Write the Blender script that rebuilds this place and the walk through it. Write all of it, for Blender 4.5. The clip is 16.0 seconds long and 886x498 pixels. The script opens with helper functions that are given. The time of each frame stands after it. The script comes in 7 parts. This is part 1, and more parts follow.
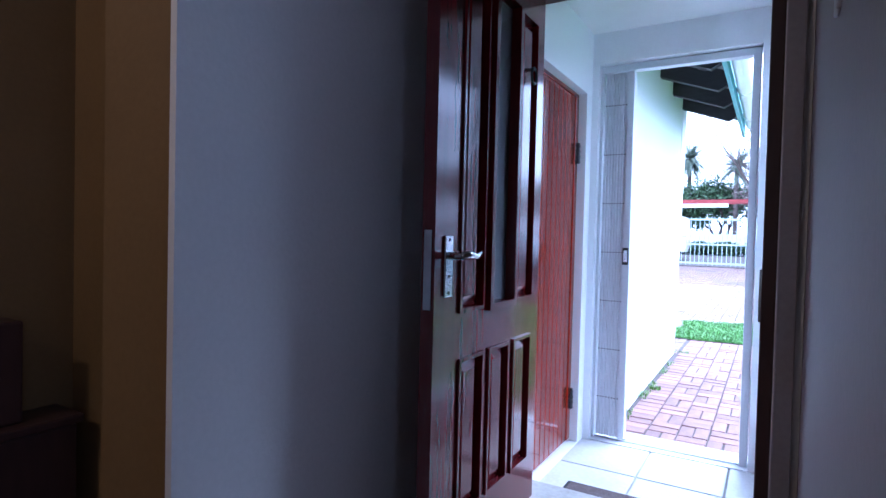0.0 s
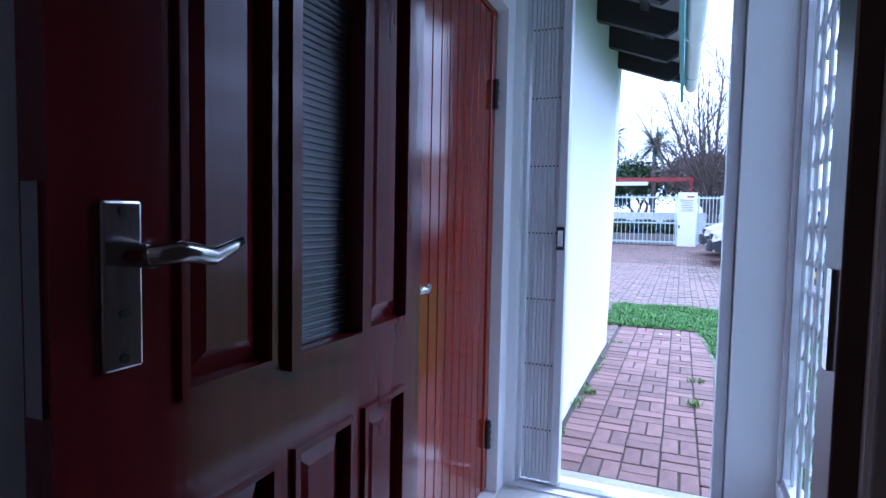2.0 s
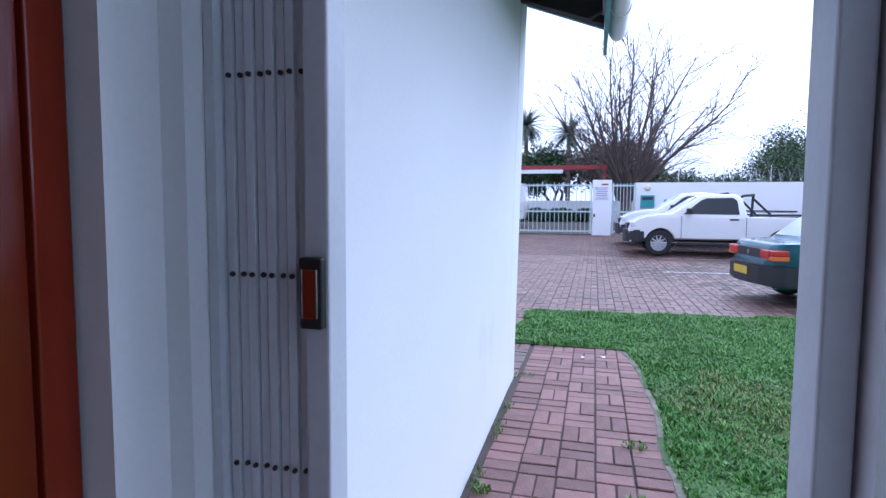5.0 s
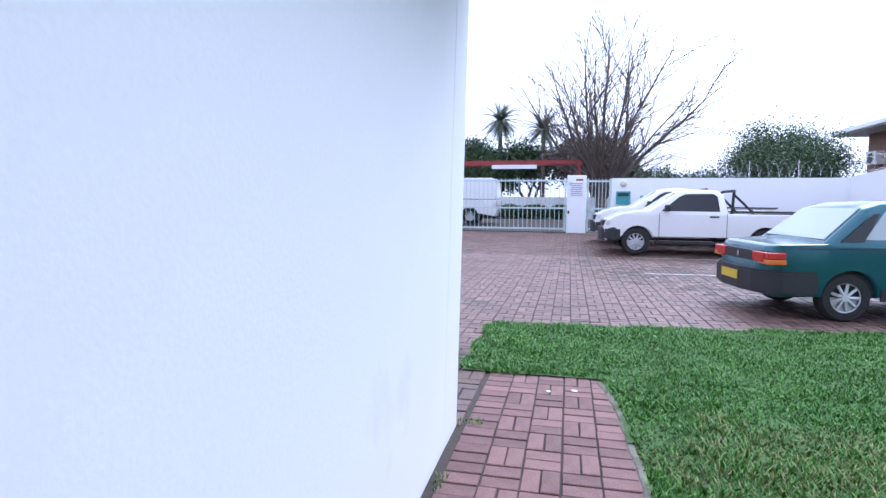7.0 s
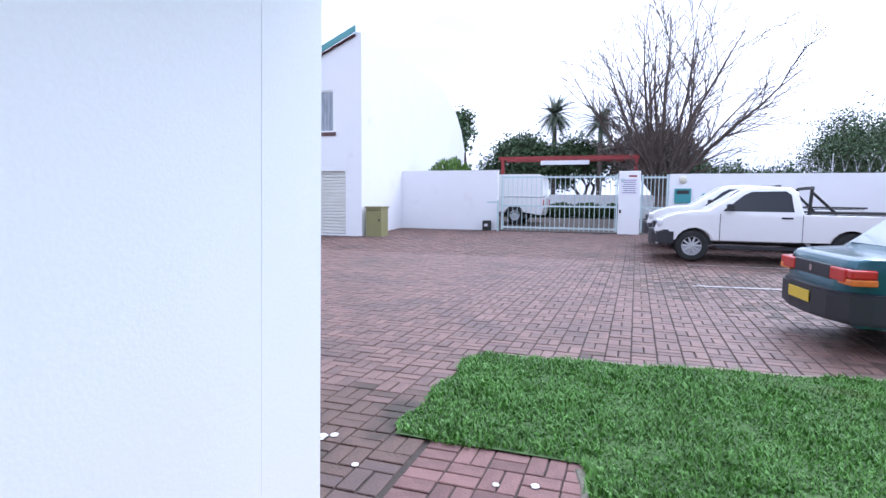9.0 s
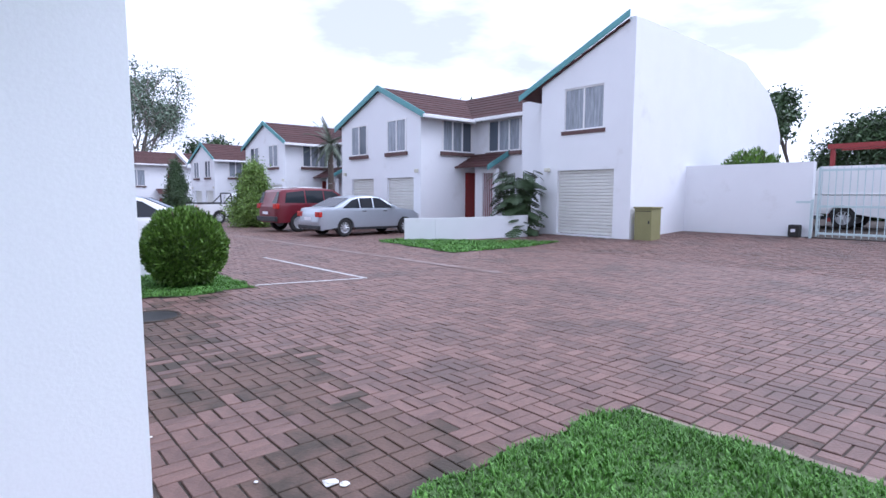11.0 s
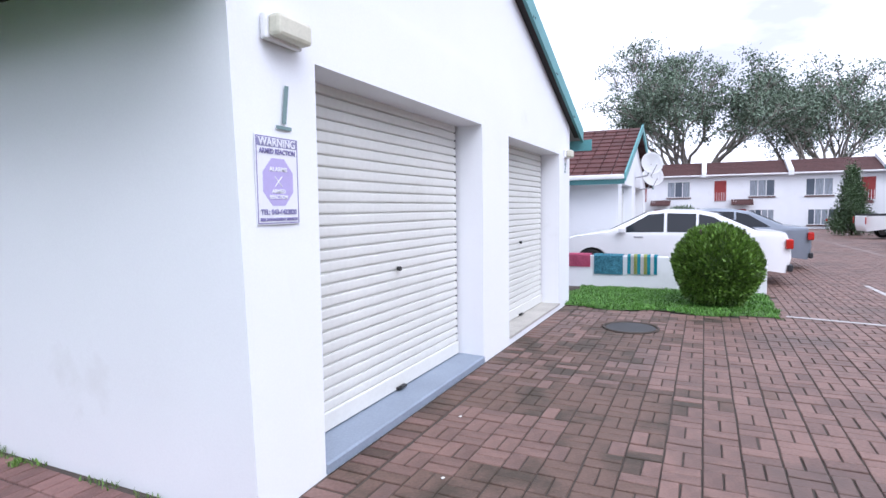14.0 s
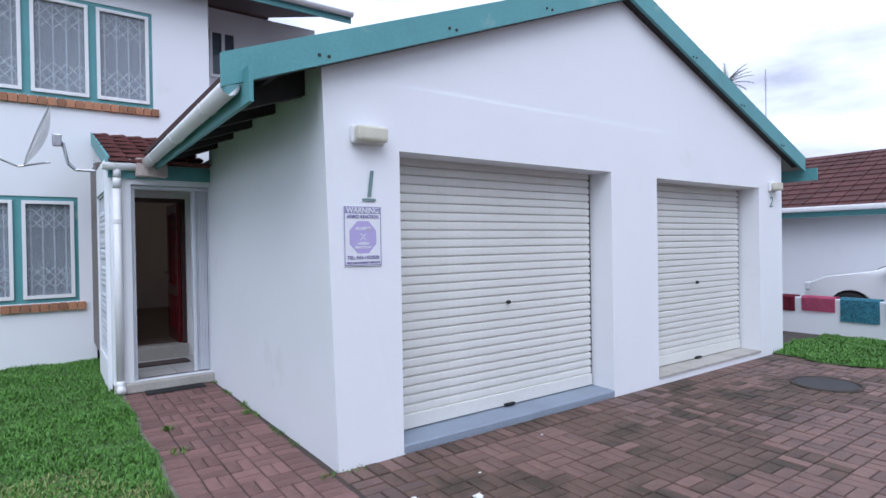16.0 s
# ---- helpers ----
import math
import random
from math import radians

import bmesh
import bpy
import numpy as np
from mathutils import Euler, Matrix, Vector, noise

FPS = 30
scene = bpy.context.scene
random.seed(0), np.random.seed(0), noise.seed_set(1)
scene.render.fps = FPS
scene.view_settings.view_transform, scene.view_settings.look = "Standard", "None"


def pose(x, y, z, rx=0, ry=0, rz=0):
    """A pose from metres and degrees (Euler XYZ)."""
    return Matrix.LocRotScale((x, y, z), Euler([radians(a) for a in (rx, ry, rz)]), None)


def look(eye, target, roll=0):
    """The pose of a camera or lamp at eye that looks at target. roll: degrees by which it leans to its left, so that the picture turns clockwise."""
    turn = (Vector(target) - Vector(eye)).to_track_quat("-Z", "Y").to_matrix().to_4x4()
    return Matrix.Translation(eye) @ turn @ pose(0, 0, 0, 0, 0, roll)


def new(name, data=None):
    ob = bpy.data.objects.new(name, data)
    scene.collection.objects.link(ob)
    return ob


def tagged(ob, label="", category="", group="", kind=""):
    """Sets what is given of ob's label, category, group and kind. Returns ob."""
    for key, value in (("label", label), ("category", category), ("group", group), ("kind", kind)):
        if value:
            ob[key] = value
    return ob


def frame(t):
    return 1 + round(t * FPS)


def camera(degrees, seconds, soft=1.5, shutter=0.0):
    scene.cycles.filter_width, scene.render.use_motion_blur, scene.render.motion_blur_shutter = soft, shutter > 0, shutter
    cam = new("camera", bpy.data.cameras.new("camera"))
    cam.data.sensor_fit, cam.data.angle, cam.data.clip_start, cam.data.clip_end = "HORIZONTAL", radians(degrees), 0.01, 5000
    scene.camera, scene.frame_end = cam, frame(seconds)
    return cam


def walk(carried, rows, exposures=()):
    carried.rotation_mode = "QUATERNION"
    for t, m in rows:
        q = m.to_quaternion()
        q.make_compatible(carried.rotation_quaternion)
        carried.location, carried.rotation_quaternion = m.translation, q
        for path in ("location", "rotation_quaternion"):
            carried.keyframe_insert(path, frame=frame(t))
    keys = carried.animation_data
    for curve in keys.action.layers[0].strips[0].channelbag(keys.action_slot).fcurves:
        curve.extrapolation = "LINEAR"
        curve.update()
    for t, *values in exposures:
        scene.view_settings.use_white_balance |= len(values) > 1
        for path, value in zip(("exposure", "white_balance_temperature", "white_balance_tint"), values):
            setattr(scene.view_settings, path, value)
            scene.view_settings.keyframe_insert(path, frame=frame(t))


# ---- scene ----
cam = camera(77.0, 16.0)
PATH = [
    (0, (0.528, 1.404, 1.305), (-0.487, 3.127, 1.257), 1.4),
    (0.5, (0.438, 1.635, 1.301), (-0.48, 3.41, 1.223), 1.3),
    (1, (0.38, 1.855, 1.294), (-0.466, 3.665, 1.205), 1.3),
    (1.5, (0.32, 2.118, 1.297), (-0.49, 3.944, 1.196), 1.1),
    (2, (0.267, 2.373, 1.295), (-0.517, 4.209, 1.178), 1.1),
    (2.5, (0.229, 2.632, 1.304), (-0.526, 4.48, 1.174), 1.2),
    (3, (0.212, 2.921, 1.311), (-0.507, 4.782, 1.176), 1.0),
    (3.5, (0.179, 3.188, 1.314), (-0.501, 5.064, 1.179), 1.0),
    (4, (0.159, 3.472, 1.321), (-0.468, 5.366, 1.181), 1.0),
    (4.5, (0.165, 3.768, 1.333), (-0.403, 5.68, 1.189), 0.6),
    (7, (0.216, 5.202, 1.311), (-0.224, 7.147, 1.151), 0.5),
    (7.5, (0.273, 5.52, 1.312), (-0.167, 7.464, 1.153), 0.2),
    (8, (0.374, 5.914, 1.316), (-0.079, 7.855, 1.155), 0.3),
    (8.2, (0.403, 6.059, 1.303), (-0.069, 7.996, 1.143), 0.4),
    (10.3, (1.223, 7.54, 1.428), (0.046, 9.145, 1.237), 0.4),
    (10.5, (1.261, 7.686, 1.418), (-0.011, 9.217, 1.23), 0.4),
    (11, (1.431, 8.005, 1.425), (-0.095, 9.285, 1.238), 0.3),
    (11.5, (1.541, 8.36, 1.433), (-0.176, 9.37, 1.247), 0.1),
    (12, (1.616, 8.705, 1.434), (-0.273, 9.337, 1.252), -0.1),
    (12.5, (1.673, 9.105, 1.462), (-0.3, 9.375, 1.28), -0.3),
    (13, (1.67, 9.495, 1.498), (-0.318, 9.364, 1.329), -0.4),
    (13.5, (1.664, 9.912, 1.529), (-0.268, 9.42, 1.376), -0.6),
    (14, (1.564, 10.316, 1.53), (-0.241, 9.468, 1.385), -0.7),
    (14.5, (1.489, 10.724, 1.547), (-0.147, 9.583, 1.402), -0.7),
    (15, (1.417, 11.137, 1.573), (-0.046, 9.78, 1.439), -0.7),
    (15.5, (1.327, 11.579, 1.601), (0.037, 10.054, 1.52), -0.8),
    (16, (1.258, 12.031, 1.615), (0.095, 10.405, 1.596), -0.9),
]
EXPOSURES = [(0, 3.1, 4400, 16), (0.7, 2.6, 4400, 16), (1.5, 2.15, 4400, 16), (3, 1.78, 4500, 19), (4.5, 1.28, 4750, 19), (7, 1.4, 5080, 18), (10.4, 1.3, 5300, 17), (11.2, 1.1, 5300, 19), (12.2, 1.22, 5450, 18), (13, 1.22, 5480, 18), (14.5, 1.22, 5650, 15), (16, 0.68, 5400, 14)]
walk(cam, [(t, look(eye, target, roll)) for t, eye, target, roll in PATH], EXPOSURES)

# ---- world, sun ----
world = bpy.data.worlds.new("overcast")
scene.world = world
world.use_nodes = True
wn, wl = world.node_tree.nodes, world.node_tree.links
sky = wn.new("ShaderNodeTexSky")
sky.sky_type, sky.sun_disc, sky.sun_elevation, sky.sun_rotation = "NISHITA", False, radians(48), radians(35)
soft_sky = wn.new("ShaderNodeHueSaturation")
soft_sky.inputs["Saturation"].default_value, soft_sky.inputs["Value"].default_value = 0.08, 0.12
wl.new(sky.outputs[0], soft_sky.inputs["Color"])
coord = wn.new("ShaderNodeTexCoord")
stretch = wn.new("ShaderNodeMapping")
stretch.inputs["Scale"].default_value = (1.0, 1.0, 3.2)
wl.new(coord.outputs["Generated"], stretch.inputs["Vector"])
cloud = wn.new("ShaderNodeTexNoise")
cloud.inputs["Scale"].default_value, cloud.inputs["Detail"].default_value, cloud.inputs["Roughness"].default_value = 2.2, 6, 0.55
wl.new(stretch.outputs[0], cloud.inputs["Vector"])
ramp = wn.new("ShaderNodeValToRGB")
ramp.color_ramp.elements[0].position, ramp.color_ramp.elements[0].color = 0.40, (0.49, 0.49, 0.54, 1)
ramp.color_ramp.elements[1].position, ramp.color_ramp.elements[1].color = 0.58, (1.0, 1.0, 1.02, 1)
wl.new(cloud.outputs["Fac"], ramp.inputs["Fac"])
cover = wn.new("ShaderNodeMix")
cover.data_type = "RGBA"
cover.inputs["Factor"].default_value = 0.86
wl.new(soft_sky.outputs[0], cover.inputs["A"])
wl.new(ramp.outputs[0], cover.inputs["B"])
wl.new(cover.outputs["Result"], wn["Background"].inputs["Color"])
wn["Background"].inputs["Strength"].default_value = 0.82

sun_light = bpy.data.lights.new("sun", "SUN")
sun_light.energy, sun_light.angle, sun_light.color = 1.2, radians(50), (1.0, 0.97, 0.93)
sun = new("sun", sun_light)
sun.matrix_world = look((0, 0, 0), (-0.45, -0.62, -0.9))

# ---- materials ----
MATS = {}


def material(name, color, rough=0.6, metal=0.0, vary=0.15, scale=6.0, fine=60.0, bump=0.1, spec=0.5, stain=None, island=0.0, per_object=0.0, stretch_by=(1, 1, 1), stain_scale=0.8, stain_at=0.55, coat=0.0):
    """A principled material with colour varied at two scales, fine relief and, if asked, stains and piece-to-piece variation."""
    if name in MATS:
        return MATS[name]
    m = bpy.data.materials.new(name)
    m.use_nodes = True
    n, l = m.node_tree.nodes, m.node_tree.links
    b = n["Principled BSDF"]
    b.inputs["Roughness"].default_value, b.inputs["Metallic"].default_value = rough, metal
    b.inputs["Specular IOR Level"].default_value = spec
    b.inputs["Coat Weight"].default_value = coat
    b.inputs["Coat Roughness"].default_value = 0.12
    tc = n.new("ShaderNodeTexCoord")
    mp = n.new("ShaderNodeMapping")
    mp.inputs["Scale"].default_value = stretch_by
    l.new(tc.outputs["Object"], mp.inputs["Vector"])
    big, small = n.new("ShaderNodeTexNoise"), n.new("ShaderNodeTexNoise")
    big.inputs["Scale"].default_value, big.inputs["Detail"].default_value = scale, 5
    small.inputs["Scale"].default_value, small.inputs["Detail"].default_value = fine, 4
    l.new(mp.outputs[0], big.inputs["Vector"]), l.new(mp.outputs[0], small.inputs["Vector"])
    total = n.new("ShaderNodeMath")
    total.operation = "ADD"
    l.new(big.outputs["Fac"], total.inputs[0]), l.new(small.outputs["Fac"], total.inputs[1])
    level = total.outputs[0]
    if island or per_object:
        src = n.new("ShaderNodeNewGeometry").outputs["Random Per Island"] if island else n.new("ShaderNodeObjectInfo").outputs["Random"]
        extra = n.new("ShaderNodeMath")
        extra.operation = "MULTIPLY_ADD"
        extra.inputs[1].default_value, extra.inputs[2].default_value = (island or per_object), -0.5 * (island or per_object)
        l.new(src, extra.inputs[0])
        plus = n.new("ShaderNodeMath")
        plus.operation = "ADD"
        l.new(level, plus.inputs[0]), l.new(extra.outputs[0], plus.inputs[1])
        level = plus.outputs[0]
    rng = n.new("ShaderNodeMapRange")
    rng.inputs["From Min"].default_value, rng.inputs["From Max"].default_value = 0.6, 1.4
    rng.inputs["To Min"].default_value, rng.inputs["To Max"].default_value = 1 - vary, 1 + vary
    l.new(level, rng.inputs["Value"])
    mul = n.new("ShaderNodeVectorMath")
    mul.operation = "SCALE"
    mul.inputs[0].default_value = color
    l.new(rng.outputs[0], mul.inputs["Scale"])
    out = mul.outputs["Vector"]
    if stain:
        st = n.new("ShaderNodeTexNoise")
        st.inputs["Scale"].default_value, st.inputs["Detail"].default_value, st.inputs["Roughness"].default_value = stain_scale, 7, 0.62
        geo = n.new("ShaderNodeNewGeometry")
        l.new(geo.outputs["Position"], st.inputs["Vector"])
        sr = n.new("ShaderNodeMapRange")
        sr.inputs["From Min"].default_value, sr.inputs["From Max"].default_value = stain_at, stain_at + 0.14
        l.new(st.outputs["Fac"], sr.inputs["Value"])
        mix = n.new("ShaderNodeMix")
        mix.data_type = "RGBA"
        l.new(sr.outputs[0], mix.inputs["Factor"]), l.new(out, mix.inputs["A"])
        mix.inputs["B"].default_value = (*stain, 1)
        out = mix.outputs["Result"]
    l.new(out, b.inputs["Base Color"])
    if bump:
        bp = n.new("ShaderNodeBump")
        bp.inputs["Strength"].default_value, bp.inputs["Distance"].default_value = bump, 0.01
        l.new(total.outputs[0], bp.inputs["Height"]), l.new(bp.outputs[0], b.inputs["Normal"])
    MATS[name] = m
    return m


def glass_material(name, tint=(0.8, 0.85, 0.85), rough=0.02, see=0.6):
    m = bpy.data.materials.new(name)
    m.use_nodes = True
    b = m.node_tree.nodes["Principled BSDF"]
    b.inputs["Base Color"].default_value = (*tint, 1)
    b.inputs["Roughness"].default_value, b.inputs["Transmission Weight"].default_value, b.inputs["IOR"].default_value = rough, see, 1.45
    return m


WHITE = material("white_plaster", (0.80, 0.81, 0.83), 0.75, vary=0.03, scale=1.2, fine=90, bump=0.06, stain=(0.70, 0.70, 0.70), stain_scale=0.7, stain_at=0.62)
HALL = material("hall_paint", (0.74, 0.73, 0.73), 0.6, vary=0.05, scale=1.5, fine=70, bump=0.1)
CEIL = material("ceiling_paint", (0.8, 0.8, 0.8), 0.8, vary=0.03, bump=0.05)
PAVER = material("clay_paver", (0.165, 0.097, 0.078), 0.55, vary=0.34, scale=3.0, fine=45, bump=0.35, island=0.55, stain=(0.105, 0.068, 0.056), stain_scale=0.75, stain_at=0.52)
PAVER_ONE = material("clay_paver_single", (0.165, 0.097, 0.078), 0.55, vary=0.34, scale=9.0, fine=60, bump=0.35, per_object=0.55, stain=(0.105, 0.068, 0.056), stain_scale=0.75, stain_at=0.52)
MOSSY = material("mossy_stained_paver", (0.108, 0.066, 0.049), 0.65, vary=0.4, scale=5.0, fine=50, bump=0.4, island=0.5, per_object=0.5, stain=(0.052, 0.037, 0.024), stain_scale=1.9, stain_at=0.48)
PATHB = material("path_paver", (0.195, 0.108, 0.094), 0.78, vary=0.28, scale=9.0, fine=60, bump=0.35, per_object=0.8, stain=(0.16, 0.10, 0.09), stain_scale=1.1, stain_at=0.6)
SOIL = material("sandy_joint_soil", (0.066, 0.053, 0.043), 0.95, vary=0.35, scale=5, fine=80, bump=0.4)
TURF = material("turf_soil", (0.07, 0.13, 0.035), 0.95, vary=0.4, scale=3, fine=60, bump=0.6)
GRASS = material("grass_blade", (0.098, 0.235, 0.032), 0.55, vary=0.35, scale=1.5, fine=20, bump=0, island=1.2, stain=(0.22, 0.22, 0.07), stain_scale=0.5, stain_at=0.62)
LEAF = material("leaf_dark", (0.065, 0.11, 0.045), 0.55, vary=0.4, scale=1, fine=10, bump=0, island=1.4)
LEAFB = material("leaf_bright", (0.10, 0.19, 0.025), 0.5, vary=0.4, scale=2, fine=10, bump=0, island=1.4)
LEAFG = material("leaf_grey_green", (0.135, 0.185, 0.125), 0.6, vary=0.4, scale=1, fine=10, bump=0, island=1.4)
TWIG = material("brown_twigs", (0.13, 0.105, 0.09), 0.9, vary=0.4, scale=1, fine=10, bump=0, island=1.2)
GUM = material("pale_gum_bark", (0.27, 0.24, 0.21), 0.85, vary=0.4, scale=3, fine=20, bump=0.3, stretch_by=(1, 1, 0.3))
BARK = material("bark", (0.12, 0.095, 0.08), 0.9, vary=0.4, scale=4, fine=30, bump=0.5, stretch_by=(1, 1, 0.3))
GREEN = material("sea_green_paint", (0.11, 0.31, 0.32), 0.5, vary=0.14, scale=3, fine=50, bump=0.08, stain=(0.28, 0.42, 0.40), stain_scale=2.2, stain_at=0.63)
TIMBER = material("dark_stained_timber", (0.020, 0.017, 0.018), 0.7, vary=0.4, scale=3, fine=40, bump=0.3, stretch_by=(0.3, 1, 1))
BOARD = material("grey_roof_underlay", (0.30, 0.28, 0.27), 0.85, vary=0.2, scale=2, bump=0.1)
TILE = material("red_roof_tile", (0.12, 0.034, 0.029), 0.7, vary=0.3, scale=2.5, fine=40, bump=0.25, per_object=0.6)
TILE_J = material("red_roof_tile_far", (0.062, 0.024, 0.022), 0.85, vary=0.3, scale=2.5, fine=40, bump=0.25, island=0.5)
MAHOG = material("mahogany_gloss", (0.105, 0.010, 0.012), 0.13, vary=0.25, scale=3, fine=35, bump=0.05, stretch_by=(1, 1, 0.12), coat=0.25, spec=0.4)
PLANK = material("red_brown_varnish", (0.17, 0.016, 0.004), 0.13, vary=0.22, scale=2.5, fine=30, bump=0.06, stretch_by=(1, 1, 0.1), per_object=0.35, coat=0.12, spec=0.4)
CHROME = material("brushed_chrome", (0.50, 0.50, 0.52), 0.14, metal=1.0, vary=0.1, scale=10, bump=0.03)
IRON = material("dark_iron", (0.05, 0.05, 0.05), 0.5, metal=0.7, vary=0.2, bump=0.1)
GATEP = material("pale_grey_gate_enamel", (0.60, 0.62, 0.66), 0.4, vary=0.06, scale=6, bump=0.04)
WHITEP = material("white_enamel", (0.80, 0.80, 0.80), 0.35, vary=0.05, scale=4, bump=0.03)
SLAT = material("cream_roller_slat", (0.68, 0.68, 0.64), 0.5, vary=0.06, scale=3, fine=30, bump=0.05, stain=(0.58, 0.57, 0.52), stain_scale=1.4, stain_at=0.62)
GREYP = material("grey_sill_paint", (0.24, 0.28, 0.34), 0.6, vary=0.15, scale=3, bump=0.1, stain=(0.40, 0.36, 0.33), stain_scale=3, stain_at=0.66)
CONC = material("concrete", (0.42, 0.40, 0.36), 0.85, vary=0.2, scale=4, fine=50, bump=0.25)
FLOORT = material("pale_floor_tile", (0.55, 0.54, 0.52), 0.35, vary=0.12, scale=5, fine=40, bump=0.05, per_object=0.3)
MATF = material("brown_door_mat", (0.10, 0.075, 0.07), 0.95, vary=0.4, scale=30, fine=200, bump=0.6)
RUBBER = material("black_rubber", (0.02, 0.02, 0.02), 0.8, vary=0.2, bump=0.1)
SILLB = material("orange_sill_brick", (0.36, 0.17, 0.09), 0.8, vary=0.3, scale=10, bump=0.3, per_object=0.8)
SILLF = material("dark_sill_brick", (0.13, 0.075, 0.07), 0.85, vary=0.3, scale=8, bump=0.2)
CURT = material("pale_curtain", (0.19, 0.20, 0.235), 0.85, vary=0.12, scale=3, bump=0.1, stretch_by=(6, 6, 0.3))
FARCURT = material("net_curtain_behind_glass", (0.27, 0.30, 0.34), 0.25, vary=0.55, scale=3, fine=9, bump=0, stretch_by=(4, 4, 0.25))
# Near-black colour that holds the shade of unlit rooms behind windows.
DARKIN = material("interior_shade", (0.05, 0.05, 0.055), 0.8, vary=0.3, bump=0)
PANE = glass_material("window_glass", (0.55, 0.60, 0.65), 0.03, 0.75)
PANEF = glass_material("far_window_glass", (0.10, 0.12, 0.15), 0.05, 0.0)
RIBBED = glass_material("ribbed_glass", (0.35, 0.38, 0.42), 0.25, 0.6)
CARG = glass_material("car_glass", (0.022, 0.025, 0.030), 0.05, 0.0)
CARG_L = glass_material("pale_car_glass", (0.42, 0.47, 0.50), 0.04, 0.0)
C_WHITE = material("car_white", (0.80, 0.80, 0.80), 0.25, vary=0.02, bump=0, coat=0.5)
C_TEAL = material("car_teal", (0.020, 0.100, 0.130), 0.16, metal=0.35, vary=0.08, bump=0.01, coat=0.4)
C_SILVER = material("car_silver", (0.46, 0.50, 0.55), 0.3, metal=0.5, vary=0.03, bump=0, coat=0.4)
C_RED = material("car_dark_red", (0.16, 0.012, 0.022), 0.3, metal=0.2, vary=0.05, bump=0, coat=0.5)
C_GREY = material("car_grey", (0.25, 0.28, 0.33), 0.3, metal=0.4, vary=0.05, bump=0, coat=0.4)
PLASTIC = material("dark_bumper_plastic", (0.020, 0.021, 0.025), 0.55, vary=0.1, bump=0.04)
LAMP_R = material("red_lamp_lens", (0.45, 0.02, 0.012), 0.2, vary=0.15, scale=20, bump=0.05)
LAMP_O = material("orange_lamp_lens", (0.65, 0.16, 0.02), 0.2, vary=0.15, scale=20, bump=0.05)
LAMP_C = material("clear_lamp_lens", (0.65, 0.67, 0.70), 0.15, vary=0.1, scale=20, bump=0.05)
ALLOY = material("alloy_rim", (0.55, 0.56, 0.58), 0.4, metal=0.4, vary=0.1, bump=0.05)
PLATE_Y = material("yellow_plate", (0.62, 0.44, 0.03), 0.5, vary=0.08, bump=0)
RED_STEEL = material("red_painted_steel", (0.26, 0.030, 0.028), 0.55, vary=0.2, scale=3, bump=0.1)
OLIVE = material("olive_cabinet_paint", (0.24, 0.23, 0.10), 0.65, vary=0.1, scale=4, bump=0.1)
LILAC = material("lilac_sign_ink", (0.44, 0.38, 0.64), 0.6, vary=0.05, bump=0)
INK = material("violet_sign_ink", (0.20, 0.18, 0.36), 0.6, vary=0.05, bump=0)
SIGNW = material("white_sign_sheet", (0.76, 0.76, 0.80), 0.4, vary=0.03, bump=0.02)
NUM_G = material("grey_green_number", (0.17, 0.25, 0.25), 0.5, vary=0.1, bump=0.05)
LAMPH = material("yellowed_lamp_diffuser", (0.60, 0.58, 0.47), 0.45, vary=0.1, scale=10, bump=0.05)
ROOFSH = material("pale_roof_sheet", (0.55, 0.57, 0.60), 0.5, vary=0.08, bump=0.1)
BRICKW = material("brown_face_brick", (0.24, 0.14, 0.10), 0.85, vary=0.3, scale=8, fine=40, bump=0.3)
TOWEL_P = material("pink_towel", (0.62, 0.14, 0.25), 0.95, vary=0.2, scale=20, bump=0.4)
TOWEL_B = material("blue_patterned_towel", (0.10, 0.32, 0.42), 0.95, vary=0.7, scale=26, fine=60, bump=0.4)
TOWEL_M = material("maroon_towel", (0.25, 0.03, 0.06), 0.95, vary=0.2, scale=20, bump=0.4)
TOWEL_T = material("turquoise_stripe", (0.04, 0.36, 0.45), 0.95, vary=0.2, scale=20, bump=0.4)
TOWEL_L = material("lime_stripe", (0.45, 0.50, 0.16), 0.95, vary=0.2, scale=20, bump=0.4)
LINE = material("worn_road_marking", (0.50, 0.48, 0.47), 0.85, vary=0.15, scale=5, bump=0.2, stain=(0.25, 0.17, 0.15), stain_scale=2.5, stain_at=0.58)
PAPER = material("crumpled_paper", (0.75, 0.74, 0.70), 0.9, vary=0.15, scale=20, bump=0.4)
FROND = material("palm_frond", (0.10, 0.125, 0.085), 0.6, vary=0.4, bump=0, island=1.0)

# ---- builders ----


def box(bm, a, b, bevel=0.0):
    """An axis-aligned box between two corners."""
    lo, hi = [min(p, q) for p, q in zip(a, b)], [max(p, q) for p, q in zip(a, b)]
    v = [bm.verts.new((x, y, z)) for x in (lo[0], hi[0]) for y in (lo[1], hi[1]) for z in (lo[2], hi[2])]
    f = [bm.faces.new([v[i] for i in q]) for q in ((0, 1, 3, 2), (4, 6, 7, 5), (0, 4, 5, 1), (2, 3, 7, 6), (0, 2, 6, 4), (1, 5, 7, 3))]
    if bevel:
        bmesh.ops.bevel(bm, geom=list({e for g in f for e in g.edges}), offset=bevel, segments=2, affect="EDGES", profile=0.5)
    return bm


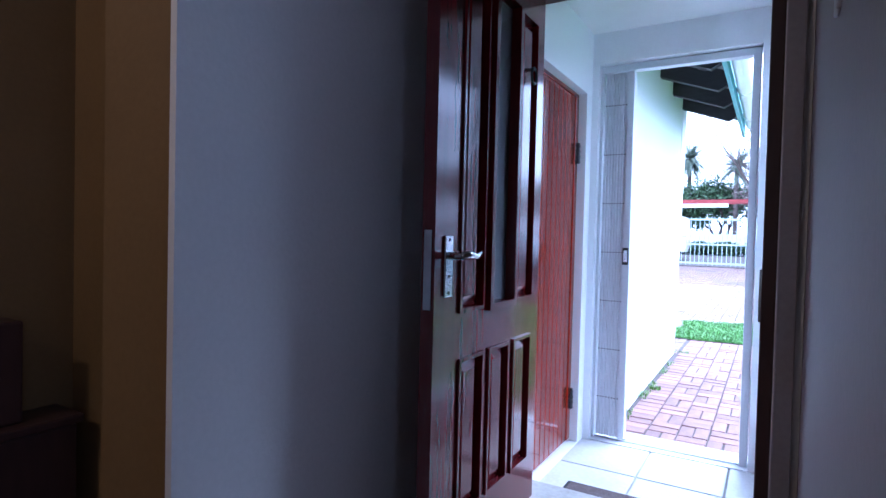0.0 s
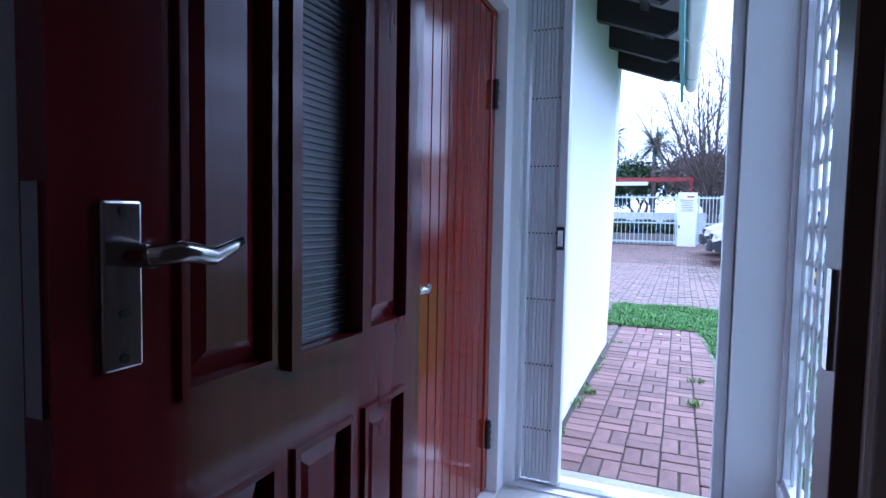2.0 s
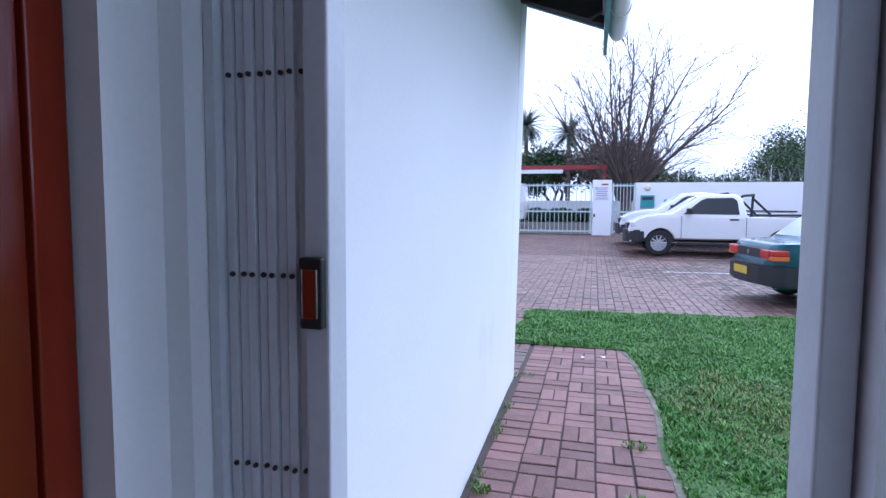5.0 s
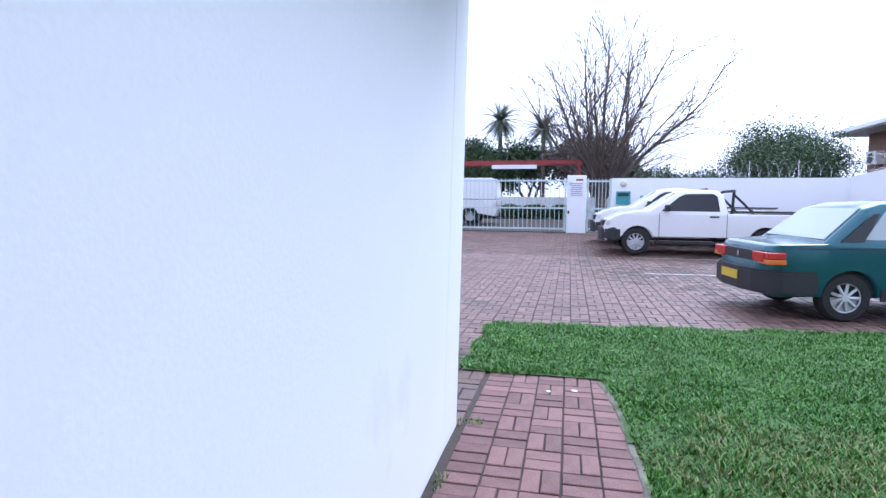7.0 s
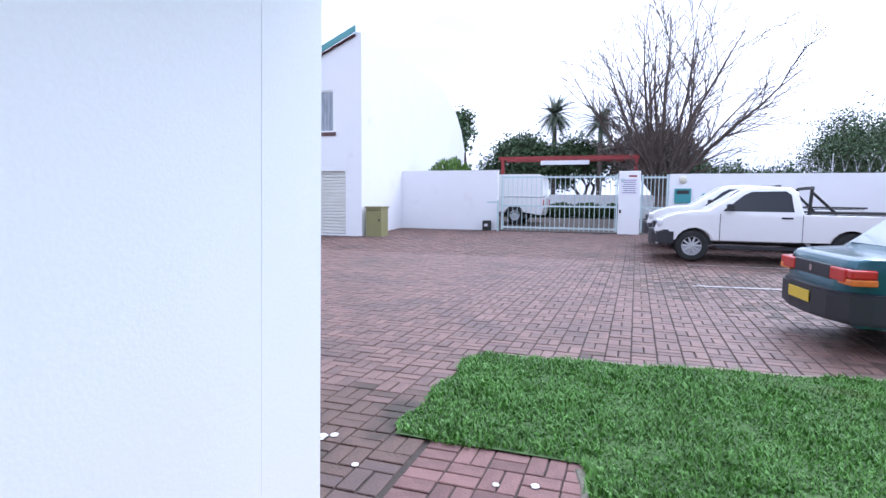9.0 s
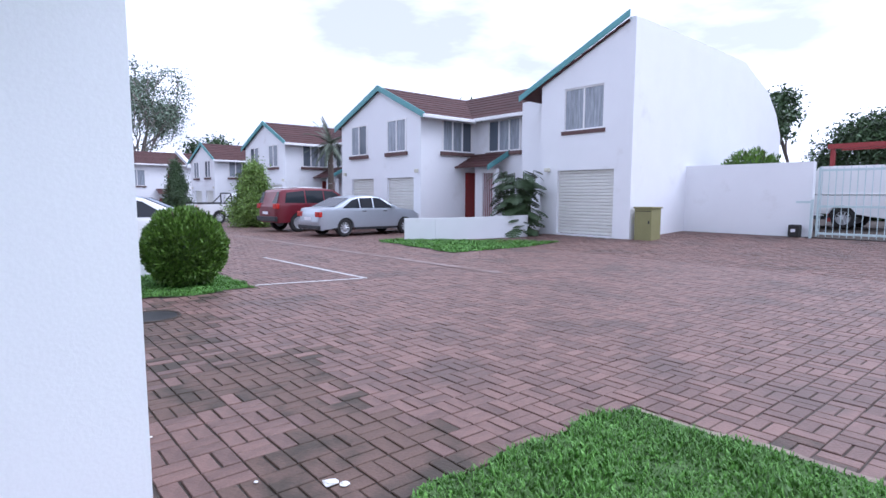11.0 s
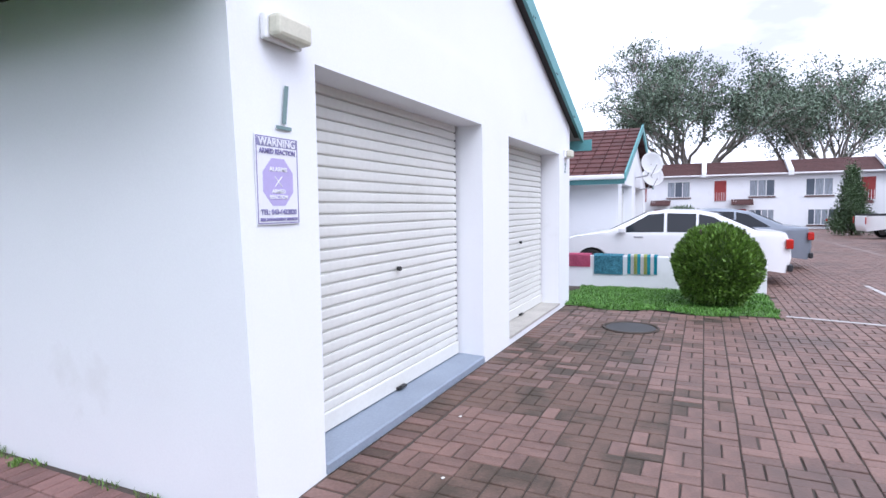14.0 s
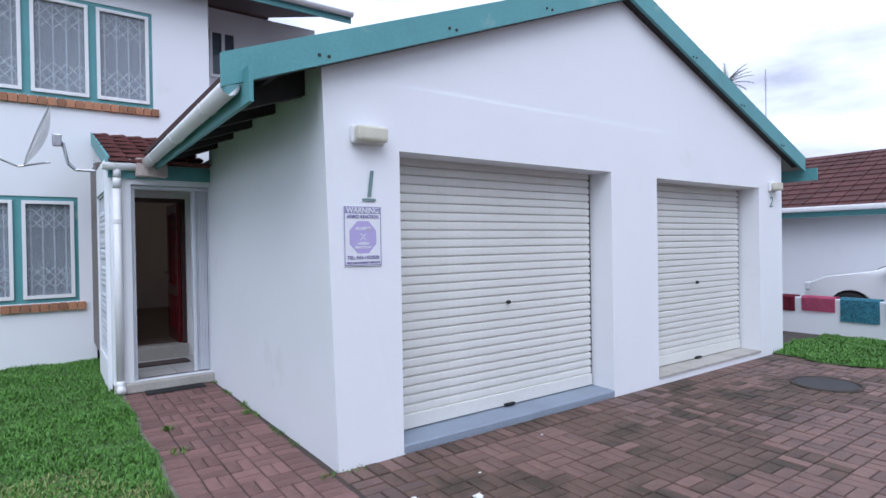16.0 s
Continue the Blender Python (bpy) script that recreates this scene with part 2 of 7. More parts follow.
def prism(bm, points, axis, lo, hi):
    """A polygon, in the two other axes in order, extruded along an axis."""
    def put(p, q):
        c = [p[0], p[1]]
        c.insert("xyz".index(axis), q)
        return bm.verts.new(c)
    a, b = [put(p, lo) for p in points], [put(p, hi) for p in points]
    bm.faces.new(a), bm.faces.new(b[::-1])
    for i in range(len(points)):
        j = (i + 1) % len(points)
        bm.faces.new((a[j], a[i], b[i], b[j]))
    return bm


def rod(bm, p, q, r, r2=None, n=8):
    """A round bar from p to q, closed at both ends."""
    p, q = Vector(p), Vector(q)
    r2 = r if r2 is None else r2
    side = (q - p).normalized()
    u = side.orthogonal().normalized()
    w = side.cross(u)
    rings = []
    for c, s in ((p, r), (q, r2)):
        rings.append([bm.verts.new(c + s * (math.cos(2 * math.pi * k / n) * u + math.sin(2 * math.pi * k / n) * w)) for k in range(n)])
    for k in range(n):
        bm.faces.new((rings[0][k], rings[0][(k + 1) % n], rings[1][(k + 1) % n], rings[1][k]))
    bm.faces.new(rings[0][::-1]), bm.faces.new(rings[1])
    return bm


def tube(bm, points, r, n=8):
    for p, q in zip(points, points[1:]):
        rod(bm, p, q, r, n=n)
    return bm


def swept(bm, points, radii, n=10):
    """A smooth bent bar through points, with one radius at each."""
    pts = [Vector(p) for p in points]
    rings = []
    for k, p in enumerate(pts):
        d = (pts[min(k + 1, len(pts) - 1)] - pts[max(k - 1, 0)]).normalized()
        u = d.cross(Vector((0, 0, 1))).normalized()
        w = d.cross(u)
        rings.append([bm.verts.new(p + radii[k] * (math.cos(2 * math.pi * j / n) * u + math.sin(2 * math.pi * j / n) * w)) for j in range(n)])
    for a, b in zip(rings, rings[1:]):
        for j in range(n):
            bm.faces.new((a[j], a[(j + 1) % n], b[(j + 1) % n], b[j]))
    bm.faces.new(rings[0][::-1]), bm.faces.new(rings[-1])
    return bm


def fresh():
    return bmesh.new()


def thing(name, at, label="", category="", group="", kind=""):
    ob = new(name)
    ob.empty_display_size = 0.1
    ob.location = at
    return tagged(ob, label, category, group, kind)


def base_of(ob):
    p = Vector(ob.location)
    while ob.parent:
        ob = ob.parent
        p = p + Vector(ob.location)
    return p


def part(name, bm, mat, parent=None, label="", smooth=False):
    """Links a bmesh, given in world metres, as one mesh object under its thing."""
    me = bpy.data.meshes.new(name)
    if parent is not None:
        bmesh.ops.translate(bm, verts=bm.verts, vec=-base_of(parent))
    bmesh.ops.recalc_face_normals(bm, faces=bm.faces)
    if smooth:
        for f in bm.faces:
            f.smooth = True
    bm.to_mesh(me)
    bm.free()
    me.materials.append(mat)
    ob = new(name, me)
    if parent is not None:
        ob.parent = parent
    return tagged(ob, label)


def struct(name, bm, mat, label=""):
    return tagged(part(name, bm, mat, None, label), kind="structure")


def piece(name, me, at, parent, turn=0.0):
    """One more object on a shared mesh; at is in world metres."""
    ob = new(name, me)
    ob.parent = parent
    ob.location = Vector(at) - base_of(parent)
    ob.rotation_euler[2] = turn
    return ob


def mesh_of(name, bm, mat):
    me = bpy.data.meshes.new(name)
    bmesh.ops.recalc_face_normals(bm, faces=bm.faces)
    bm.to_mesh(me)
    bm.free()
    me.materials.append(mat)
    return me


def raw(name, verts, faces, mat):
    me = bpy.data.meshes.new(name)
    me.from_pydata(verts, [], faces)
    me.materials.append(mat)
    return new(name, me)


def holed(bm, axis, at, thick, u0, u1, z0, z1, holes):
    """A wall across an axis (its thickness from at to at + thick), from u0 to u1 and z0 to z1, with square openings (u0, u1, z0, z1)."""
    us = sorted({u0, u1, *[h[0] for h in holes], *[h[1] for h in holes]})
    zs = sorted({z0, z1, *[h[2] for h in holes], *[h[3] for h in holes]})
    for a, b in zip(us, us[1:]):
        run = None
        for c, d in zip(zs, zs[1:]):
            hole = any(h[0] <= (a + b) / 2 <= h[1] and h[2] <= (c + d) / 2 <= h[3] for h in holes)
            if not hole:
                run = [c, d] if run is None else [run[0], d]
            if hole or d == zs[-1]:
                if run:
                    p, q = ((at, a, run[0]), (at + thick, b, run[1])) if axis == "x" else ((a, at, run[0]), (b, at + thick, run[1]))
                    box(bm, p, q)
                run = None
    bmesh.ops.remove_doubles(bm, verts=bm.verts, dist=1e-5)
    return bm


def rise(x, y):
    """Height of the ground: the yard climbs a little to the road gate and falls away along the lane."""
    return max(0.0, 0.045 * (min(y, 33) - 20)) * (1 if x > -14 else max(0.0, 1 + (x + 14) / 12)) - max(0.0, 0.02 * (-25 - max(x, -70)))


def lettering(body, size, at, mat, parent, name="lettering", turn=180.0, shear=0.0, width=None, bold=0.0):
    """Built-in font turned into a mesh, standing on a wall that faces +y."""
    cu = bpy.data.curves.new("text", "FONT")
    cu.body, cu.size, cu.align_x, cu.align_y, cu.extrude, cu.shear, cu.offset = body, size, "CENTER", "CENTER", 0.001, shear, bold
    tmp = new("text", cu)
    bpy.context.view_layer.update()
    me = bpy.data.meshes.new_from_object(tmp.evaluated_get(bpy.context.evaluated_depsgraph_get()))
    bpy.data.objects.remove(tmp)
    me.materials.append(mat)
    ob = new(name, me)
    ob.parent = parent
    ob.location = Vector(at) - base_of(parent)
    ob.rotation_euler = (radians(90), 0, radians(turn))
    if width:
        xs = [v.co.x for v in me.vertices]
        ob.scale[0] = width / (max(xs) - min(xs))
    return ob

# ---- ground: one sheet to the horizon ----
xs = [-900, -300, -120, -80, -70] + [-64 + 2 * k for k in range(52)] + [60, 120, 300, 900]
ys = [-900, -300, -100, -40, -20] + [-10 + 2 * k for k in range(30)] + [70, 120, 300, 900]
gv = [(x, y, rise(x, y) - 0.010) for x in xs for y in ys]
gf = [(i * len(ys) + j, (i + 1) * len(ys) + j, (i + 1) * len(ys) + j + 1, i * len(ys) + j + 1) for i in range(len(xs) - 1) for j in range(len(ys) - 1)]
tagged(raw("ground", gv, gf, SOIL), "sandy ground under the brick paving and lawns", "ground", kind="structure")

# ---- our house: garage block ----
bm = holed(fresh(), "y", 8.03, 0.33, -7.35, -0.38, -0.1, 2.83, [(-3.52, -0.97, 0.06, 2.33), (-6.68, -4.32, 0.06, 2.31)])
prism(bm, [(-7.35, 2.83), (-0.38, 2.83), (-0.38, 2.925), (-3.727, 4.175)], "y", 8.03, 8.36)
for v in bm.verts:
    if v.co.x > -0.5 and v.co.z < 3.0:
        f = min(1.0, max(0.0, v.co.z / 2.83))
        v.co.x += -0.035 + 0.065 * f
        v.co.y += (0.025 - 0.04 * f) if v.co.y > 8.2 else 0.0
struct("wall_garage_front", bm, WHITE, "white plastered gable wall with two garage openings")
bm = box(fresh(), (-0.61, 4.9, -0.1), (-0.38, 8.03, 2.925))
for v in bm.verts:
    if v.co.x > -0.5 and v.co.y > 8.0:
        v.co.x += -0.035 + 0.065 * min(1.0, max(0.0, v.co.z / 2.83))
struct("wall_garage_side", bm, WHITE, "white plastered garage side wall beside the brick path")
struct("wall_garage_far", box(fresh(), (-7.35, 2.7, -0.1), (-7.12, 8.03, 2.83)), WHITE)
struct("wall_garage_back", box(fresh(), (-7.12, 2.5, -0.1), (-0.8, 2.7, 2.83)), WHITE)
struct("floor_garage", box(fresh(), (-7.12, 2.7, -0.05), (-0.61, 8.03, 0.06)), CONC)
bm = prism(fresh(), [(7.99, 0.001), (8.372, 0.001), (8.372, 0.055), (8.36, 0.066), (7.99, 0.075)], "x", -3.518, -0.972)
struct("trim_sill_grey", bm, GREYP, "grey painted concrete garage sill")
struct("trim_sill_bare", box(fresh(), (-6.678, 7.99, 0.062), (-4.322, 8.372, 0.088)), CONC, "bare concrete garage sill")

SL = 0.375
RIDGE_X, RIDGE_Z = -3.727, 4.25


def roof_z(x):
    return RIDGE_Z - SL * abs(x - RIDGE_X)


bm = fresh()
for side in (1, -1):
    e = -3.86 + side * 4.08
    prism(bm, [(RIDGE_X, RIDGE_Z - 0.02), (e, roof_z(e) - 0.02), (e, roof_z(e) - 0.05), (RIDGE_X, RIDGE_Z - 0.05)], "y", 2.75, 8.44)
struct("roof_underlay", bm, BOARD, "grey boards under the roof tiles")
bm = fresh()
for side in (1, -1):
    e = -3.86 + side * 4.12
    rows = 13
    for r in range(rows):
        a, b = r / rows, (r + 1) / rows
        x0, x1 = RIDGE_X + (e - RIDGE_X) * a, RIDGE_X + (e - RIDGE_X) * b
        prism(bm, [(x0, roof_z(x0) - 0.018), (x1, roof_z(x1) - 0.018), (x1, roof_z(x1) + 0.03), (x0, roof_z(x0) + 0.005)], "y", 2.75, 8.44)
struct("roof_tiles", bm, TILE_J, "dark red concrete tile roof over the garage")
for y in (5.28, 5.95, 6.62, 7.29, 7.96):
    bm = prism(fresh(), [(-0.375, roof_z(-0.375) - 0.053), (0.19, roof_z(0.19) - 0.053), (0.19, roof_z(0.19) - 0.15), (0.10, roof_z(0.19) - 0.20), (-0.375, roof_z(-0.375) - 0.24)], "y", y, y + 0.075)
    tagged(part("rafter", bm, TIMBER), "dark stained roof rafter under the eave", "rafter", "eave rafters")
bm = prism(fresh(), [(-0.06, roof_z(-0.06) - 0.053), (0.0, roof_z(0) - 0.053), (0.0, roof_z(0) - 0.10), (-0.06, roof_z(-0.06) - 0.10)], "y", 4.7, 8.36)
tagged(part("batten", bm, TIMBER), "dark timber batten beneath the eave boards", "batten")
for side, lab in ((1, "sea-green painted barge board with worn patches"), (-1, "sea-green painted barge board on the far slope")):
    e = 0.36 if side > 0 else -7.84
    bm = prism(fresh(), [(RIDGE_X, RIDGE_Z + 0.09), (e, roof_z(e) + 0.09), (e, roof_z(e) - 0.12), (RIDGE_X, RIDGE_Z - 0.12)], "y", 8.445, 8.482)
    ob = tagged(part("barge_board", bm, GREEN), lab, "barge board")
    for k in range(3):
        x = RIDGE_X + side * (1.2 + 1.1 * k)
        for d in (-0.02, 0.05):
            part("bolt", rod(fresh(), (x + d, 8.478, roof_z(x) - 0.07), (x + d, 8.489, roof_z(x) - 0.07), 0.012), IRON, ob)
    bm = prism(fresh(), [(RIDGE_X, RIDGE_Z - 0.053), (e - side * 0.15, roof_z(e - side * 0.15) - 0.053), (e - side * 0.15, roof_z(e - side * 0.15) - 0.115), (RIDGE_X, RIDGE_Z - 0.115)], "y", 8.362, 8.44)
    tagged(part("barge_rafter", bm, TIMBER), "dark timber rafter behind the barge board", "rafter")
struct("trim_fascia", box(fresh(), (0.205, 4.75, 2.50), (0.232, 8.6, 2.72)), GREEN, "sea-green fascia board along the eave")
struct("trim_fascia_far", box(fresh(), (-7.95, 2.8, 2.46), (-7.92, 8.6, 2.64)), GREEN)


def gutter(name, p, q, label):
    """A half-round gutter along y or x, with brackets."""
    bm = fresh()
    p, q = Vector(p), Vector(q)
    along = (q - p).normalized()
    side = along.cross(Vector((0, 0, 1)))
    n, prof = 10, []
    for k in range(n + 1):
        a = math.pi * k / n
        prof.append((math.cos(a) * 0.062, -math.sin(a) * 0.075))
    for k in range(n, -1, -1):
        a = math.pi * k / n
        prof.append((math.cos(a) * 0.056, -math.sin(a) * 0.069))
    rings = [[bm.verts.new(c + side * u + Vector((0, 0, w))) for u, w in prof] for c in (p, q)]
    m = len(prof)
    for k in range(m):
        bm.faces.new((rings[0][k], rings[0][(k + 1) % m], rings[1][(k + 1) % m], rings[1][k]))
    bm.faces.new(rings[0][::-1]), bm.faces.new(rings[1])
    g = thing(name, p, label, "gutter")
    part("channel", bm, WHITEP, g, smooth=True)
    count = max(2, int((q - p).length / 0.9))
    for k in range(count):
        c = p + along * ((k + 0.5) * (q - p).length / count)
        bmk = fresh()
        for j in range(8):
            a0, a1 = math.pi * j / 8, math.pi * (j + 1) / 8
            rod(bmk, c + side * 0.066 * math.cos(a0) + Vector((0, 0, -0.079 * math.sin(a0))), c + side * 0.066 * math.cos(a1) + Vector((0, 0, -0.079 * math.sin(a1))), 0.006, n=5)
        part("bracket", bmk, WHITEP, g)
    return g


gutter("gutter", (0.30, 4.95, 2.59), (0.30, 8.44, 2.63), "white half-round gutter along the garage eave")
bm = box(fresh(), (0.10, 4.90, 2.42), (0.42, 5.06, 2.62), 0.01)
tagged(part("gutter_corner", bm, material("stained_board", (0.50, 0.42, 0.38), 0.8, vary=0.25, scale=8, stretch_by=(1, 1, 0.2))), "stained board closing the gutter's corner", "gutter box")


# ---- garage roller doors ----
def roller_door(x0, x1, z0, z1, y, label):
    d = thing("roller_door", ((x0 + x1) / 2, y, z0), label, "garage door", "garage roller doors")
    pitch = 0.0765
    n = int((z1 - z0 - 0.13) / pitch)
    bm = fresh()
    w = x1 - x0
    prof = [(-0.003, 0.0), (0.004, 0.005), (0.0065, 0.014), (0.007, 0.034), (0.0065, 0.056), (0.004, 0.0640), (-0.012, 0.0660), (-0.013, 0.0730), (-0.003, 0.0765), (-0.03, 0.0765), (-0.03, 0.0)]
    prism(bm, [(a, b) for a, b in prof], "x", -w / 2 + 0.032, w / 2 - 0.014)
    me = mesh_of("slat", bm, SLAT)
    for k in range(n + 1):
        z = z0 + 0.13 + k * pitch
        if z + 0.5 * pitch < z1 + 0.02:
            piece("slat", me, ((x0 + x1) / 2, y, z), d)
    part("bottom_rail", box(fresh(), (x0 + 0.032, y - 0.02, z0 + 0.008), (x1, y + 0.022, z0 + 0.128), 0.005), SLAT, d)
    xm = (x0 + x1) / 2
    bm = rod(fresh(), (xm - 0.05, y + 0.015, z0 + 0.98), (xm - 0.05, y + 0.045, z0 + 0.98), 0.018)
    part("lock", bm, IRON, d, "small dark key lock")
    bm = box(fresh(), (xm - 0.10, y + 0.022, z0 + 0.01), (xm + 0.02, y + 0.05, z0 + 0.03))
    rod(bm, (xm - 0.09, y + 0.05, z0 + 0.02), (xm + 0.01, y + 0.06, z0 + 0.035), 0.01)
    part("pull_handle", bm, IRON, d, "dark iron pull handle")
    for a, b in ((x0 - 0.004, x0 + 0.034), (x1 - 0.018, x1 + 0.004)):
        part("guide_rail", box(fresh(), (a, y - 0.06, z0), (b, y - 0.008, z1)), RUBBER, d, "dark side guide")


roller_door(-3.52, -0.97, 0.075, 2.33, 8.085, "cream corrugated roller garage door, closed, above a grey sill")
roller_door(-6.68, -4.32, 0.09, 2.31, 8.085, "cream corrugated roller garage door, closed, above a bare concrete sill")


# ---- wall lamps, numbers, warning sign ----
def bulkhead(x, z, w, label):
    l = thing("wall_lamp", (x, 8.36, z), label, "wall lamp", "garage wall lamps")
    part("back_plate", box(fresh(), (x - w / 2 - 0.012, 8.36, z - 0.065), (x + w / 2 + 0.012, 8.40, z + 0.065), 0.012), WHITEP, l)
    part("diffuser", box(fresh(), (x - w / 2, 8.40, z - 0.055), (x + w / 2, 8.475, z + 0.055), 0.02), LAMPH, l, "yellowed ribbed diffuser")


bulkhead(-0.69, 2.42, 0.25, "yellowed oblong bulkhead lamp on the garage pier")
bulkhead(-7.05, 2.34, 0.20, "small cream bulkhead lamp on the end pier")
for x, z, s, body in ((-0.70, 2.055, 0.27, "1"), (-7.02, 2.12, 0.20, "2")):
    n = thing("house_number", (x, 8.36, z), "grey-green italic house number on the garage pier", "house number", "house numbers")
    lettering(body, s * 1.05, (x, 8.366, z), NUM_G, n, "numeral", shear=0.14, bold=0.001)
    part("serif", box(fresh(), (x - 0.055, 8.361, z - 0.115 * s / 0.27), (x + 0.055, 8.367, z - 0.098 * s / 0.27)), NUM_G, n) if body == "1" else None
sign = thing("warning_sign", (-0.645, 8.36, 1.68), "white and lilac security warning sign on the pier", "sign")
part("sheet", box(fresh(), (-0.80, 8.3605, 1.46), (-0.49, 8.3645, 1.90)), SIGNW, sign)
bm = fresh()
for a, b in (((-0.795, 1.465), (-0.495, 1.470)), ((-0.795, 1.890), (-0.495, 1.895)), ((-0.795, 1.465), (-0.790, 1.895)), ((-0.500, 1.465), (-0.495, 1.895))):
    box(bm, (a[0], 8.3645, a[1]), (b[0], 8.3658, b[1]))
part("border", bm, INK, sign)
part("heading_band", box(fresh(), (-0.788, 8.3645, 1.845), (-0.502, 8.3656, 1.887)), material("grey_violet_sign_ink", (0.26, 0.25, 0.40), 0.6, vary=0.2, scale=20, bump=0), sign)
oct_pts = [(-0.645 + 0.118 * math.cos(radians(22.5 + 45 * k)), 1.672 + 0.128 * math.sin(radians(22.5 + 45 * k))) for k in range(8)]
part("octagon", prism(fresh(), oct_pts, "y", 8.3645, 8.3656), LILAC, sign, "lilac octagon emblem")
bm = fresh()
for a in (45, 135):
    c, s = math.cos(radians(a)) * 0.035, math.sin(radians(a)) * 0.035
    rod(bm, (-0.645 - c, 8.3662, 1.675 - s), (-0.645 + c, 8.3662, 1.675 + s), 0.003, n=5)
part("crossed_bars", bm, SIGNW, sign)
for body, s, z, mt, w in (("WARNING", 0.056, 1.867, SIGNW, 0.265), ("ARMED REACTION", 0.034, 1.822, INK, 0.26), ("ALARMS", 0.03, 1.735, SIGNW, 0.13), ("ARMED", 0.026, 1.625, SIGNW, 0.10), ("REACTION", 0.026, 1.597, SIGNW, 0.13), ("TEL: 043-6423820", 0.034, 1.522, INK, 0.26), ("RISK MANAGEMENT SERVICES", 0.02, 1.485, INK, 0.27)):
    lettering(body, s, (-0.645, 8.3668, z), mt, sign, width=w, bold=0.001)

# ---- porch ----
bm = holed(fresh(), "y", 4.72, 0.18, -0.60, 0.66, -0.1, 2.62, [(-0.38, 0.46, 0.11, 2.34)])
struct("wall_porch_front", bm, WHITE, "white porch front round the security gate")
bm = holed(fresh(), "x", 0.625, 0.075, 3.581, 4.72, -0.1, 2.62, [(3.62, 4.69, 0.35, 2.28)])
struct("wall_porch_side", bm, WHITE, "white porch side wall with a barred opening")
bm = holed(fresh(), "x", -0.62, 0.20, 3.58, 4.72, -0.1, 2.62, [(3.752, 4.622, 0.11, 2.15)])
struct("wall_porch_garage", bm, WHITE, "white porch wall round the plank door")
struct("wall_porch_garage_end", box(fresh(), (-0.80, 2.5, -0.1), (-0.62, 4.9, 2.83)), WHITE)
bm = holed(fresh(), "y", 3.42, 0.16, -0.62, 0.62, -0.1, 2.74, [(-0.36, 0.545, 0.0, 2.30)])
struct("wall_front_door", bm, HALL, "painted wall round the front door")
struct("ceiling_porch", box(fresh(), (-0.42, 3.58, 2.52), (0.625, 4.72, 2.57)), CEIL, "white porch ceiling")
bm = box(fresh(), (-0.42, 3.40, -0.1), (0.625, 4.72, 0.094))
struct("floor_porch", bm, CONC, "cement bed under the porch tiles")
bm = box(fresh(), (-0.378, 4.72, 0.0), (0.66, 4.985, 0.108), 0.012)
struct("step_porch", bm, CONC, "pale cement step below the gate")
lamp = thing("ceiling_light", (0.12, 4.05, 2.52), "flat square white porch ceiling light", "ceiling light")
part("base", box(fresh(), (-0.01, 3.92, 2.495), (0.25, 4.18, 2.517), 0.004), WHITEP, lamp)
part("diffuser", box(fresh(), (0.0, 3.93, 2.455), (0.24, 4.17, 2.494), 0.015), WHITEP, lamp, "white opal diffuser")

# step up into the hall, threshold and frame
bm = box(fresh(), (-0.36, 3.36, 0.0), (0.545, 3.64, 0.275), 0.008)
struct("step_hall", bm, CONC, "cement step up to the front door")
fr = thing("door_frame", (0.1, 3.5, 0.275), "dark brown wooden front door frame", "door frame")
FRAMEW = material("dark_frame_wood", (0.055, 0.03, 0.028), 0.35, vary=0.25, scale=3, fine=30, bump=0.05, stretch_by=(1, 1, 0.15))
for nm, a, b in (("jamb", (-0.36, 3.44, 0.275), (-0.305, 3.53, 2.30)), ("jamb", (0.505, 3.44, 0.275), (0.545, 3.56, 2.30)), ("head", (-0.305, 3.44, 2.245), (0.505, 3.56, 2.30))):
    part(nm, box(fresh(), a, b, 0.004), FRAMEW, fr)
ARCH = material("grey_architrave_paint", (0.34, 0.33, 0.36), 0.5, vary=0.1, scale=4, bump=0.05)
part("architrave", box(fresh(), (0.548, 3.395, 0.275), (0.60, 3.418, 2.36), 0.004), ARCH, fr, "grey painted architrave")
part("architrave", box(fresh(), (-0.42, 3.395, 0.275), (-0.362, 3.418, 2.36), 0.004), ARCH, fr, "grey painted architrave")
part("strike_plate", box(fresh(), (0.498, 3.47, 1.05), (0.506, 3.50, 1.22)), CHROME, fr)

